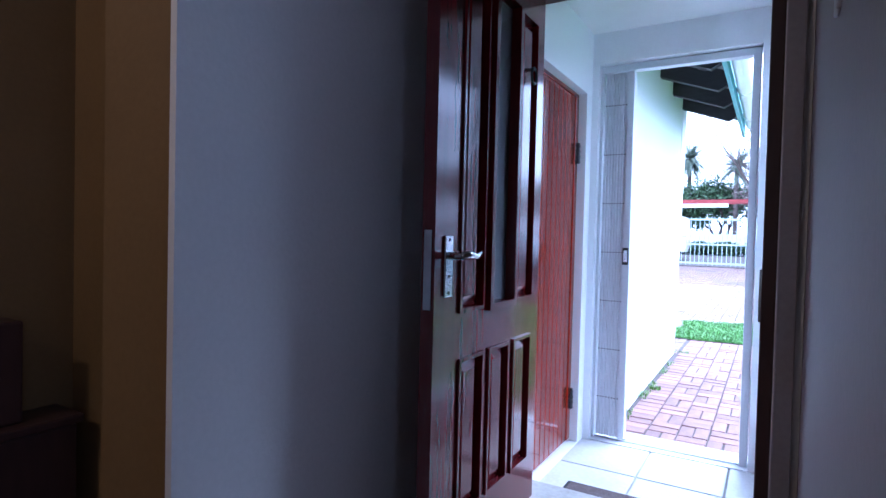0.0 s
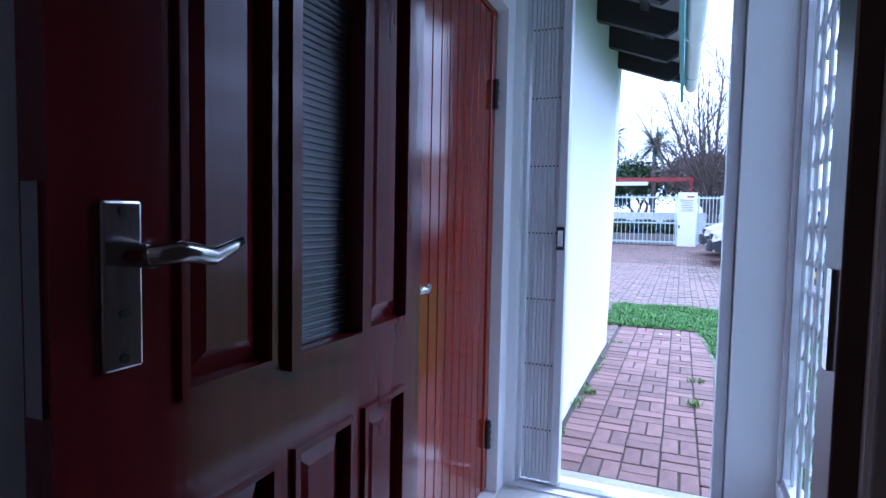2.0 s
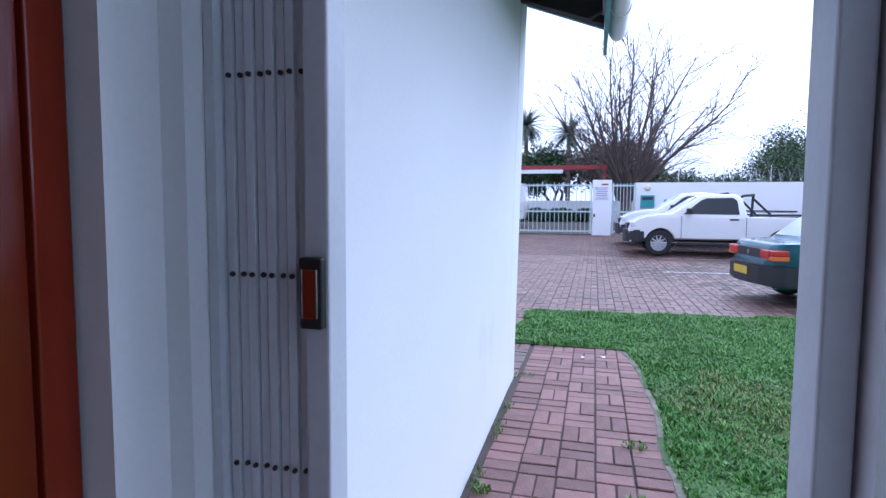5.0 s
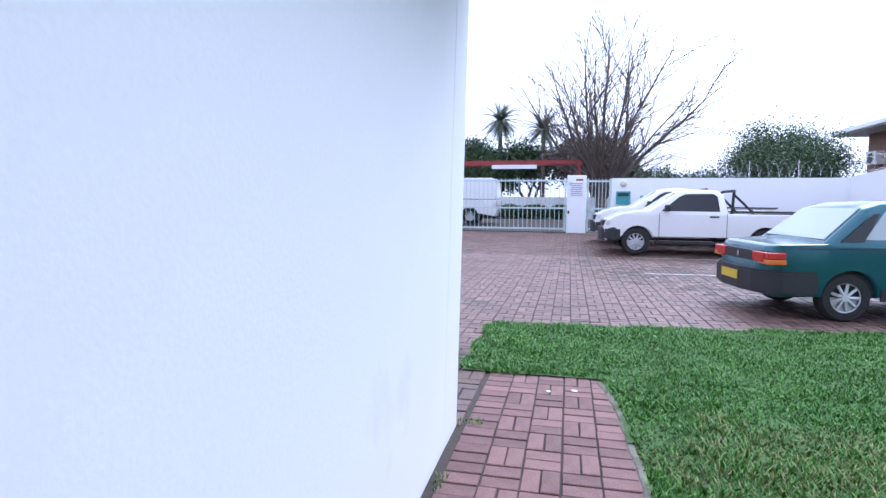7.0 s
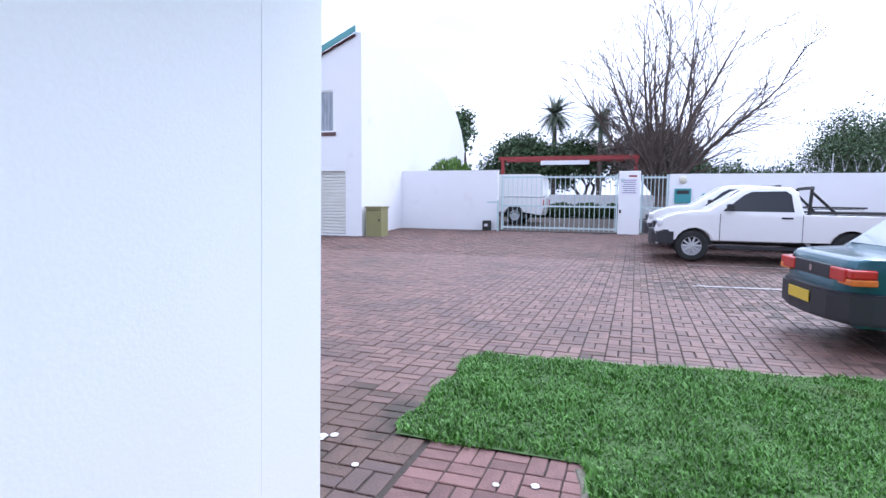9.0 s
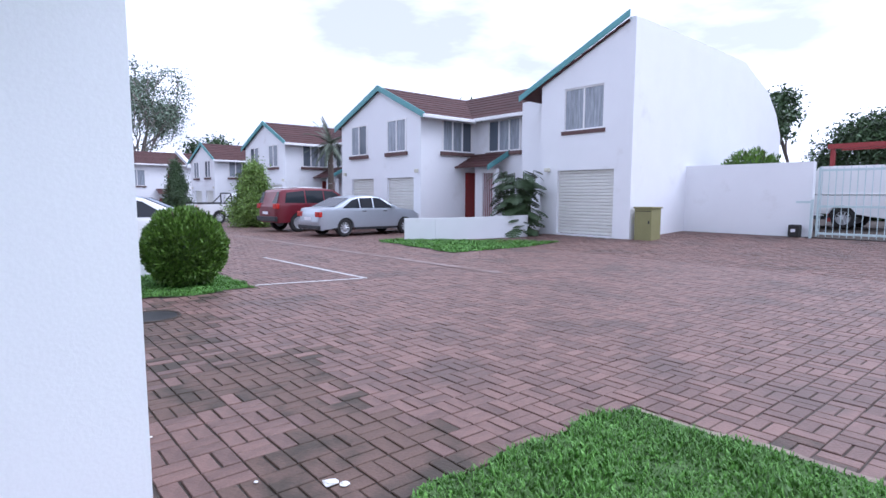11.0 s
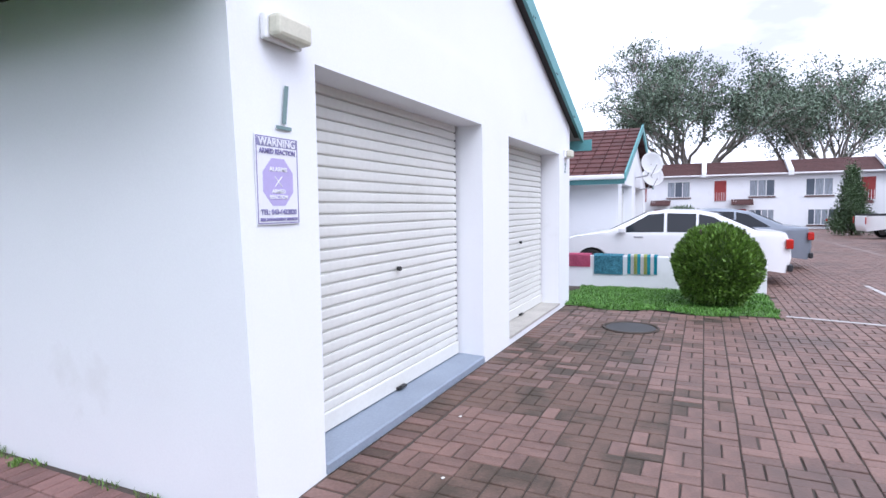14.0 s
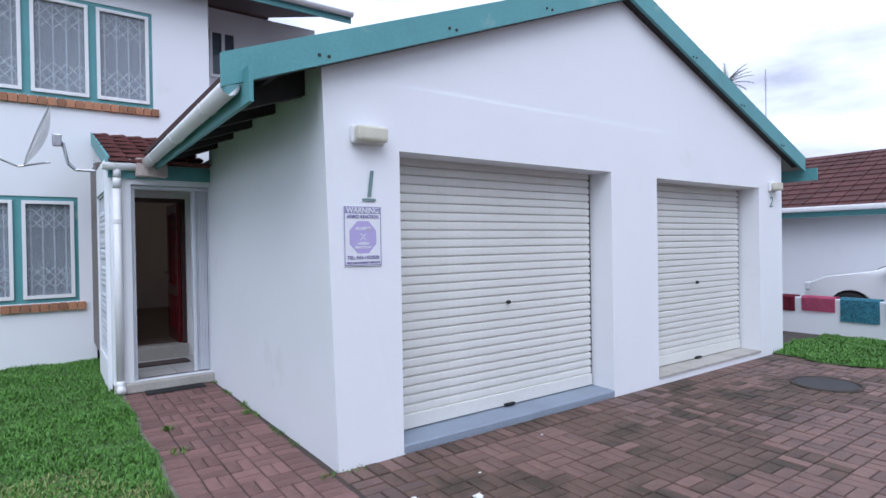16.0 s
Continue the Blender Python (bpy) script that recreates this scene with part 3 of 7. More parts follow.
# front door leaf, standing open into the hall
X0, X1 = -0.300, -0.258
door = thing("door_1", (-0.28, 3.1, 0.285), "glossy dark mahogany panelled front door, standing open", "door", kind="structure")
Y0, Y1, Z0, Z1 = 2.695, 3.478, 0.285, 2.24
cols = [(2.845, 2.985), (3.035, 3.205), (3.255, 3.395)]
ups, lows = (1.09, 2.10), (0.47, 0.93)
holes = [(a, b, *ups) for a, b in cols] + [(2.85, 2.99, *lows), (3.05, 3.19, *lows), (3.25, 3.39, *lows)]
part("stiles_and_rails", holed(fresh(), "x", X0, X1 - X0, Y0, Y1, Z0, Z1, holes), MAHOG, door)
for k, (a, b, c, d) in enumerate(holes):
    if k == 1:
        ob = part("glass_pane", box(fresh(), (-0.283, a, c), (-0.277, b, d)), RIBBED, door, "ribbed obscure glass")
        bmr = fresh()
        for j in range(90):
            z = c + (d - c) * (j + 0.5) / 90
            rod(bmr, (-0.2768, a, z), (-0.2768, b, z), 0.0035, n=5)
        tagged(part("ribs", bmr, RIBBED, ob), kind="stuff")
    else:
        bm = fresh()
        v = [bm.verts.new((-0.276, y, z)) for y, z in ((a, c), (b, c), (b, d), (a, d))]
        w = [bm.verts.new((-0.262, y, z)) for y, z in ((a + 0.035, c + 0.035), (b - 0.035, c + 0.035), (b - 0.035, d - 0.035), (a + 0.035, d - 0.035))]
        u = [bm.verts.new((-0.290, y, z)) for y, z in ((a, c), (b, c), (b, d), (a, d))]
        bm.faces.new(w), bm.faces.new(u[::-1])
        for i in range(4):
            bm.faces.new((v[i], v[(i + 1) % 4], w[(i + 1) % 4], w[i]))
            bm.faces.new((u[i], u[(i + 1) % 4], v[(i + 1) % 4], v[i]))
        part("raised_panel", bm, MAHOG, door)
    bm = fresh()
    t = 0.012 if k != 1 else 0.022
    for p, q in (((a - t, c - t), (b + t, c)), ((a - t, d), (b + t, d + t)), ((a - t, c), (a, d)), ((b, c), (b + t, d))):
        box(bm, (X1, p[0], p[1]), (X1 + (0.008 if k != 1 else 0.02), q[0], q[1]))
    part("moulding", bm, MAHOG, door)


def lever(parent, x, y, z, reach, mt=CHROME):
    """A long back plate with a curved lever that points along +y, on a face that looks to +x."""
    plate = part("handle_plate", box(fresh(), (x, y - 0.022, z - 0.118), (x + 0.008, y + 0.022, z + 0.055), 0.003), mt, parent, "scratched chrome back plate")
    part("spindle", rod(fresh(), (x + 0.006, y, z), (x + 0.05, y, z), 0.012, n=14), mt, plate)
    bm = fresh()
    pts = [(x + 0.05, y - 0.008, z), (x + 0.056, y + 0.03 * reach, z + 0.004), (x + 0.055, y + 0.07 * reach, z - 0.003), (x + 0.05, y + 0.105 * reach, z + 0.006), (x + 0.045, y + 0.125 * reach, z + 0.012)]
    swept(bm, pts, [0.010, 0.012, 0.010, 0.008, 0.005], n=12)
    part("handle", bm, mt, parent, "curved chrome lever", smooth=True)
    bm = fresh()
    for dz in (0.044, -0.106, -0.06):
        rod(bm, (x + 0.007, y, z + dz), (x + 0.0095, y, z + dz), 0.005)
    part("screws", bm, IRON, plate)


lever(door, X1, 2.762, 1.25, 1)
part("latch_plate", box(fresh(), (-0.291, 2.6915, 1.10), (-0.267, 2.6945, 1.32)), CHROME, door)
bm = rod(fresh(), (-0.26, 3.33, 1.92), (-0.235, 3.33, 1.92), 0.008)
for j in range(8):
    a0, a1 = math.pi * 2 * j / 8, math.pi * 2 * (j + 1) / 8
    rod(bm, (-0.238, 3.33 + 0.025 * math.sin(a0), 1.895 + 0.03 * math.cos(a0)), (-0.238, 3.33 + 0.025 * math.sin(a1), 1.895 + 0.03 * math.cos(a1)), 0.005, n=6)
part("door_knocker", bm, IRON, door, "small dark ring")

# plank door into the garage
pd = thing("door_2", (-0.48, 4.17, 0.12), "red-brown varnished tongue-and-groove plank door, closed", "door", kind="structure")
bm = fresh()
pw = 0.0716
prism(bm, [(-0.03, -pw / 2), (0.0, -pw / 2), (0.0, -pw / 2)][:2] + [(0.006, -pw / 2 + 0.005), (0.006, pw / 2 - 0.005), (0.0, pw / 2), (-0.03, pw / 2)], "z", 0, 1.995)
me = mesh_of("plank", bm, PLANK)
for k in range(10):
    piece("plank", me, (-0.478, 3.849 + pw * (k + 0.5), 0.125), pd)
part("stile", box(fresh(), (-0.508, 3.755, 0.125), (-0.466, 3.848, 2.12), 0.003), PLANK, pd)
part("stile", box(fresh(), (-0.508, 4.566, 0.125), (-0.466, 4.617, 2.12), 0.003), PLANK, pd)
part("top_rail", box(fresh(), (-0.508, 3.755, 2.121), (-0.466, 4.617, 2.145), 0.003), PLANK, pd)
lever(pd, -0.466, 3.790, 1.078, 0.8)
for z in (0.37, 1.80):
    bm = rod(fresh(), (-0.455, 4.592, z - 0.06), (-0.455, 4.592, z + 0.06), 0.010)
    for j in range(4):
        rod(bm, (-0.455, 4.592, z - 0.055 + 0.03 * j), (-0.455, 4.592, z - 0.045 + 0.03 * j), 0.013)
    part("hinge", bm, IRON, pd, "black butt hinge")

# ---- folding security gate, pushed back to one side ----
sg = thing("security_gate", (-0.25, 4.80, 0.11), "pale grey folding trellis security gate, pushed open", "security gate")
bm = box(fresh(), (-0.378, 4.76, 0.112), (-0.362, 4.83, 2.335))
part("wall_channel", bm, GATEP, sg)
part("head_track", box(fresh(), (-0.362, 4.765, 2.295), (0.455, 4.825, 2.335), 0.004), GATEP, sg)
part("floor_track", box(fresh(), (-0.362, 4.775, 0.112), (0.415, 4.815, 0.122)), CHROME, sg)
part("closing_channel", box(fresh(), (0.415, 4.755, 0.112), (0.455, 4.835, 2.294), 0.004), GATEP, sg)
nb = 8
for k in range(nb):
    x = -0.355 + 0.0165 * k
    part("bar", box(fresh(), (x, 4.775 + 0.004 * (k % 2), 0.13), (x + 0.0132, 4.80 + 0.004 * (k % 2), 2.29)), GATEP, sg)
    bmr = fresh()
    for j in range(7):
        z = 0.36 + 0.29 * j
        rod(bmr, (x + 0.008, 4.771 + 0.004 * (k % 2), z), (x + 0.008, 4.776 + 0.004 * (k % 2), z), 0.004, n=6)
    tagged(part("rivets", bmr, IRON, sg), kind="stuff")
part("lead_post", box(fresh(), (-0.224, 4.765, 0.125), (-0.186, 4.825, 2.292), 0.004), GATEP, sg)
lk = part("lock_case", box(fresh(), (-0.223, 4.748, 1.16), (-0.189, 4.765, 1.26), 0.003), IRON, sg, "dark lock case with key slot")
part("lock_face", box(fresh(), (-0.218, 4.744, 1.175), (-0.194, 4.748, 1.245), 0.002), CHROME, lk)


def trellis(thing_ob, axis, at, u0, u1, z0, z1, mt, bars=5, r=0.007, bands=None):
    """Upright bars with zig-zag bands, in the plane across an axis."""
    def p(u, z, o=0.0):
        return (at + o, u, z) if axis == "x" else (u, at + o, z)
    for k in range(bars):
        u = u0 + (u1 - u0) * (k + 0.5) / bars
        part("bar", rod(fresh(), p(u, z0), p(u, z1), r, n=6), mt, thing_ob)
    step = (u1 - u0) / bars
    for zc in bands or [z0 + (z1 - z0) * f for f in (0.16, 0.5, 0.84)]:
        bm = fresh()
        for row in (0, 1):
            for k in range(bars):
                a, b = u0 + step * k, u0 + step * (k + 1)
                m, zz = (a + b) / 2, zc + (row - 0.5) * step * 1.1
                tube(bm, [p(a, zz, 0.01), p(m, zz + step * 0.55, 0.01), p(b, zz, 0.01), p(m, zz - step * 0.55, 0.01), p(a, zz, 0.01)], r * 0.8, n=5)
        tagged(part("zigzag_band", bm, mt, thing_ob), kind="stuff")


wb = thing("window_bars", (0.66, 4.15, 0.35), "white trellis burglar bars in the porch opening", "burglar bars")
for a, b in (((0.64, 3.622, 0.352), (0.68, 3.645, 2.278)), ((0.64, 4.665, 0.352), (0.68, 4.688, 2.278)), ((0.64, 3.645, 2.25), (0.68, 4.665, 2.278)), ((0.64, 3.645, 0.352), (0.68, 4.665, 0.375))):
    part("frame", box(fresh(), a, b), GATEP, wb)
trellis(wb, "x", 0.66, 3.645, 4.665, 0.375, 2.25, GATEP, bars=9, r=0.008, bands=[0.62, 0.95, 1.28, 1.61, 1.94])

# porch mats
m = thing("door_mat", (0.06, 4.02, 0.10), "worn brown bristle door mat on the porch tiles", "door mat")
part("bristle_pad", box(fresh(), (-0.28, 3.80, 0.105), (0.40, 4.07, 0.118), 0.004), MATF, m)
part("edging", box(fresh(), (-0.30, 3.78, 0.101), (0.42, 4.09, 0.108), 0.003), RUBBER, m)
m = thing("rubber_mat", (0.06, 5.08, 0.0), "dark rubber mat on the bricks below the step", "door mat")
bm = box(fresh(), (-0.24, 4.99, 0.004), (0.38, 5.19, 0.012), 0.003)
for k in range(20):
    x = -0.225 + 0.03 * k
    box(bm, (x, 5.0, 0.012), (x + 0.016, 5.18, 0.017))
part("ribbed_sheet", bm, RUBBER, m)

# porch roof, downpipe
bm = fresh()
for r in range(7):
    y0, y1 = 2.55 + 0.36 * r, 2.55 + 0.36 * (r + 1)
    z0, z1 = 3.22 - 0.105 * r, 3.22 - 0.105 * (r + 1)
    for k in range(5):
        x0 = -0.36 + 0.21 * k
        prism(bm, [(x0, z0), (x0 + 0.05, z0 + 0.025), (x0 + 0.12, z0 + 0.012), (x0 + 0.20, z0 + 0.005), (x0 + 0.20, z0 - 0.02), (x0, z0 - 0.02)], "y", y0, y1)
for v in bm.verts:
    v.co.z -= 0.29 * ((v.co.y - 2.55) - 0.36 * math.floor((v.co.y - 2.5499) / 0.36)) * 0.6
struct("roof_porch", bm, TILE, "red concrete tile porch roof")
struct("trim_porch_fascia", box(fresh(), (-0.40, 4.91, 2.40), (0.68, 4.935, 2.56)), GREEN)
bm = prism(fresh(), [(2.55, 3.30), (5.0, 2.62), (5.0, 2.46), (2.55, 3.12)], "x", 0.665, 0.69)
struct("trim_porch_barge", bm, GREEN, "sea-green barge board of the porch roof")
gutter("gutter", (0.74, 4.99, 2.55), (0.28, 4.99, 2.56), "white half-round porch gutter")
dp = thing("downpipe", (0.60, 4.97, 0.05), "white plastic downpipe beside the porch step", "downpipe")
bm = tube(fresh(), [(0.60, 4.985, 2.50), (0.60, 4.985, 2.40), (0.60, 4.955, 2.28), (0.60, 4.955, 0.14)], 0.04, n=14)
part("pipe", bm, WHITEP, dp, smooth=True)
part("shoe", tube(fresh(), [(0.60, 4.955, 0.15), (0.60, 4.965, 0.08), (0.60, 5.05, 0.045)], 0.045, n=14), WHITEP, dp, smooth=True)
part("clip", rod(fresh(), (0.60, 4.955, 1.9), (0.60, 4.955, 1.94), 0.046, n=14), WHITEP, dp)

# ---- hall ----
struct("floor_hall", box(box(fresh(), (-1.75, -2.2, 0.15), (0.62, 3.36, 0.27)), (0.62, -2.2, 0.15), (2.4, 1.9, 0.27)), material("brown_hall_floor", (0.16, 0.12, 0.10), 0.4, vary=0.2, scale=4, bump=0.05), "dim brown hall floor")
struct("ceiling_hall", box(box(fresh(), (-1.75, -2.2, 2.74), (0.66, 3.58, 2.80)), (0.66, -2.2, 2.74), (2.4, 2.3, 2.80)), CEIL)
struct("wall_hall_left", box(fresh(), (-0.52, 2.09, 0.27), (-0.50, 3.42, 2.74)), HALL, "pale grey painted hall wall")
# Right wall is darker than HALL: its shade is put into the colour.
struct("wall_hall_right", box(fresh(), (0.62, 1.9, 0.27), (0.70, 3.58, 2.74)), material("shaded_hall_paint", (0.20, 0.17, 0.16), 0.65, vary=0.08, scale=1.5, fine=70, bump=0.1), "hall wall with its deep shade put into the paint colour")
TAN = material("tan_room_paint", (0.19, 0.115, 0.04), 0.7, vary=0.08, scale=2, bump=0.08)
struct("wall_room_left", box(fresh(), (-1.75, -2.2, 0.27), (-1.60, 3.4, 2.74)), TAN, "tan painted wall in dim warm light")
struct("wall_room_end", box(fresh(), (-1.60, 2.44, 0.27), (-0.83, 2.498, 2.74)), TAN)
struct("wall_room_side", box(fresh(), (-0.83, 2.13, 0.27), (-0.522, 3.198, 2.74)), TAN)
struct("wall_hall_back", box(fresh(), (-1.60, -2.2, 0.27), (2.4, -2.05, 2.74)), HALL)
# The opening here is an added, unseen window that brightens the hall.
struct("wall_hall_far_right", holed(fresh(), "x", 2.25, 0.15, -2.05, 1.9, 0.27, 2.74, [(0.1, 1.4, 1.1, 2.3)]), HALL)
struct("wall_hall_return", box(fresh(), (0.70, 1.9, 0.27), (2.4, 2.02, 2.74)), HALL)
struct("window_frame_side", holed(fresh(), "x", 2.32, 0.05, 0.1, 1.4, 1.1, 2.3, [(0.15, 0.72, 1.15, 2.25), (0.78, 1.35, 1.15, 2.25)]), WHITEP)
# Fill lamp added in that opening to lift the left hall wall.
hall_fill_light = bpy.data.lights.new("hall_fill", "AREA")
hall_fill_light.shape, hall_fill_light.size, hall_fill_light.size_y, hall_fill_light.energy, hall_fill_light.color = "RECTANGLE", 1.2, 1.1, 0.8, (0.86, 0.90, 1.0)
new("hall_fill", hall_fill_light).matrix_world = look((2.30, 0.75, 1.7), (0.0, 0.75, 1.7))
sp = thing("wall_switch", (0.62, 2.62, 1.75), "small grey smudged fitting on the hall wall", "wall fitting")
part("plate", box(fresh(), (0.612, 2.60, 1.72), (0.62, 2.65, 1.80), 0.003), ARCH, sp)
cab = thing("side_cabinet", (-1.35, 1.95, 0.27), "dark wooden side cabinet in the dim room", "cabinet")
part("body", box(fresh(), (-1.59, 1.50, 0.27), (-1.42, 2.37, 0.66), 0.01), FRAMEW, cab)
part("top", box(fresh(), (-1.595, 1.49, 0.661), (-1.41, 2.385, 0.69), 0.006), FRAMEW, cab)
part("shelf_unit", box(fresh(), (-1.59, 1.50, 0.691), (-1.46, 2.23, 1.01), 0.008), FRAMEW, cab)
# Unseen lamp, its fitting assumed, added for the room's warm glow.
lampob = thing("room_lamp", (-1.45, 0.6, 2.74), "small warm ceiling lamp assumed in the next room, unseen", "ceiling light")
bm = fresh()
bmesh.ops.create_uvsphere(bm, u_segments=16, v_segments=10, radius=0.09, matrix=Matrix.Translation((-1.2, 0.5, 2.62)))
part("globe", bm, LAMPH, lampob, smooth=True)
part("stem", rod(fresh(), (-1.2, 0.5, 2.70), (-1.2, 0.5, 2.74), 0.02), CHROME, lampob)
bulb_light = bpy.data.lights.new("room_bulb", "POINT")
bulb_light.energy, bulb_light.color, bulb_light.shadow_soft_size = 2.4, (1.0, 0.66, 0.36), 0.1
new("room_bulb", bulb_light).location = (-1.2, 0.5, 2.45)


# ---- our house front ----
def window(x0, x1, z0, z1, y, panes, sill=True, bars=True, frame_mat=GREEN, name="window_1"):
    """Three-light style window on a wall that faces +y, with opened-up trellis bars behind white sashes."""
    w = thing(name, ((x0 + x1) / 2, y, z0), "sea-green framed window with white sashes, trellis bars and pale curtains", "window", kind="structure")
    fw = 0.06
    for a, b in (((x0, z0), (x1, z0 + fw)), ((x0, z1 - fw), (x1, z1)), ((x0, z0 + fw), (x0 + fw, z1 - fw)), ((x1 - fw, z0 + fw), (x1, z1 - fw))):
        part("window_frame", box(fresh(), (a[0], y - 0.10, a[1]), (b[0], y - 0.02, b[1])), frame_mat, w)
    step = (x1 - x0) / panes
    for k in range(panes):
        a, b = x0 + step * k + 0.05, x0 + step * (k + 1) - 0.05
        if k:
            part("mullion", box(fresh(), (a - 0.10, y - 0.095, z0 + fw), (a, y - 0.025, z1 - fw)), frame_mat, w)
        s = part("sash", holed(fresh(), "y", y - 0.055, 0.07, a, b, z0 + fw, z1 - fw, [(a + 0.045, b - 0.045, z0 + fw + 0.045, z1 - fw - 0.045)]), WHITEP, w, "white painted sash")
        g = part("pane", box(fresh(), (a + 0.045, y - 0.03, z0 + fw + 0.045), (b - 0.045, y - 0.026, z1 - fw - 0.045)), PANE, s)
        g.visible_shadow = False
        if bars:
            bb = thing("trellis_bars", ((a + b) / 2, y - 0.08, z0), "white trellis burglar bars behind the glass", "burglar bars", "window trellis bars")
            h = z1 - z0
            trellis(bb, "y", y - 0.075, a + 0.03, b - 0.03, z0 + fw, z1 - fw, WHITEP, bars=4, r=0.010, bands=[z0 + 0.24 * h, z0 + 0.80 * h])
    bm = fresh()
    n = int((x1 - x0) / 0.035)
    vs = []
    for k in range(n + 1):
        x = x0 + (x1 - x0) * k / n
        d = 0.035 * math.sin(k * 1.7) + 0.02 * math.sin(k * 0.6)
        vs.append((bm.verts.new((x, y - 0.30 + d, z0 - 0.05)), bm.verts.new((x, y - 0.30 + d, z1 + 0.05))))
    for p, q in zip(vs, vs[1:]):
        bm.faces.new((p[0], q[0], q[1], p[1]))
    part("curtain", bm, CURT, w, "pale drawn curtain")
    if sill:
        bmS = box(fresh(), (-0.05, -0.10, -0.055), (0.05, 0.045, 0.055), 0.006)
        me = mesh_of("sill_brick", bmS, SILLB)
        count = int((x1 - x0 + 0.1) / 0.108)
        for k in range(count):
            piece("brick", me, (x0 - 0.02 + 0.108 * k, y + 0.005, z0 - 0.065), w)


holes_l, holes_u = [(0.86, 2.95, 0.88, 2.36)], [(-0.14, 2.2, 3.75, 5.20)]
bm = holed(fresh(), "y", 2.37, 0.13, 0.66, 9.5, -0.1, 2.9, holes_l)
struct("wall_house_lower", bm, WHITE, "white plastered house front")
bm = holed(fresh(), "y", 2.37, 0.13, -0.96, 9.5, 2.9, 5.9, holes_u)
struct("wall_house_upper", bm, WHITE, "white plastered upper house front")
window(0.86, 2.95, 0.88, 2.36, 2.50, 3)
window(-0.14, 2.2, 3.75, 5.20, 2.50, 3, name="window_2")
struct("wall_house_return", box(fresh(), (-0.96, 1.4, 2.9), (-0.82, 2.37, 5.9)), WHITE)
struct("wall_house_recess", box(fresh(), (-3.25, 1.25, 2.9), (-0.82, 1.4, 5.95)), WHITE, "white recessed upper wall")
struct("wall_house_end", box(fresh(), (9.37, -5.0, -0.1), (9.5, 2.37, 5.9)), WHITE)
struct("floor_upper", box(fresh(), (-0.80, -5.0, 2.81), (9.37, 2.36, 2.89)), CONC)
# Unseen dark backing sheet in place of the unlit rooms.
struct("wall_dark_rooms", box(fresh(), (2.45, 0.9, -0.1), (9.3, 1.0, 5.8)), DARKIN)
bm = prism(fresh(), [(2.95, 5.72), (2.95, 5.80), (-1.5, 7.3), (-6, 5.8), (-6, 5.72), (-1.5, 7.2)], "x", -3.3, 10)
struct("roof_house", bm, TILE_J, "dark red tile roof of the house")
struct("wall_house_side", box(fresh(), (-3.25, -5.0, 2.9), (-3.10, 1.25, 5.9)), WHITE)
bm = prism(fresh(), [(-2.2, 5.30), (-2.2, 5.38), (-4, 6.1), (-7, 5.3), (-4, 6.0)], "x", -9.0, -3.4)
struct("roof_house_wing", bm, ROOFSH)
gutter("gutter", (10, 2.99, 5.76), (-3.3, 2.99, 5.76), "white gutter along the upper eave")
struct("trim_upper_fascia", box(fresh(), (-3.3, 2.90, 5.60), (10, 2.93, 5.76)), GREEN)
w = thing("window_3", (-1.45, 1.4, 4.7), "small dark window with a white frame under the eave", "window", kind="structure")
part("window_frame", holed(fresh(), "y", 1.402, 0.05, -1.70, -1.22, 4.7, 5.56, [(-1.65, -1.485, 4.75, 5.51), (-1.435, -1.27, 4.75, 5.51)]), WHITEP, w)
for a, b in ((-1.65, -1.485), (-1.435, -1.27)):
    part("pane", box(fresh(), (a, 1.404, 4.75), (b, 1.412, 5.51)), PANEF, w)

# satellite dish on the house wall
ds = thing("satellite_dish", (0.75, 2.5, 2.95), "white satellite dish on a bent galvanised arm", "satellite dish")
part("arm", tube(fresh(), [(0.66, 3.6, 2.62), (0.92, 3.6, 2.62), (1.00, 3.6, 2.70), (1.05, 3.6, 2.95), (1.12, 3.6, 3.0)], 0.02), CHROME, ds)


def dish_mesh(c, aim, r):
    bm = fresh()
    aim = Vector(aim).normalized()
    u = aim.orthogonal().normalized()
    w = aim.cross(u)
    rings = []
    for i in range(6):
        rr = r * i / 5
        d = 0.25 * (rr / r) ** 2 * r
        rings.append([bm.verts.new(Vector(c) + aim * d + u * rr * math.cos(k * math.pi / 10) + w * rr * math.sin(k * math.pi / 10)) for k in range(20)] if i else [bm.verts.new(c)])
    for k in range(20):
        bm.faces.new((rings[0][0], rings[1][k], rings[1][(k + 1) % 20]))
        for i in range(1, 5):
            bm.faces.new((rings[i][k], rings[i + 1][k], rings[i + 1][(k + 1) % 20], rings[i][(k + 1) % 20]))
    bmesh.ops.solidify(bm, geom=bm.faces[:], thickness=0.008)
    return bm


part("reflector", dish_mesh((1.22, 3.6, 2.98), (1.0, 0.12, 0.35), 0.40), WHITEP, ds, "white pressed reflector", smooth=True)
part("feed_arm", tube(fresh(), [(1.18, 3.6, 2.70), (1.5, 3.64, 2.62), (1.85, 3.68, 2.78)], 0.012), CHROME, ds)
part("bracket", box(fresh(), (1.06, 3.55, 2.90), (1.16, 3.65, 3.05), 0.01), CHROME, ds)

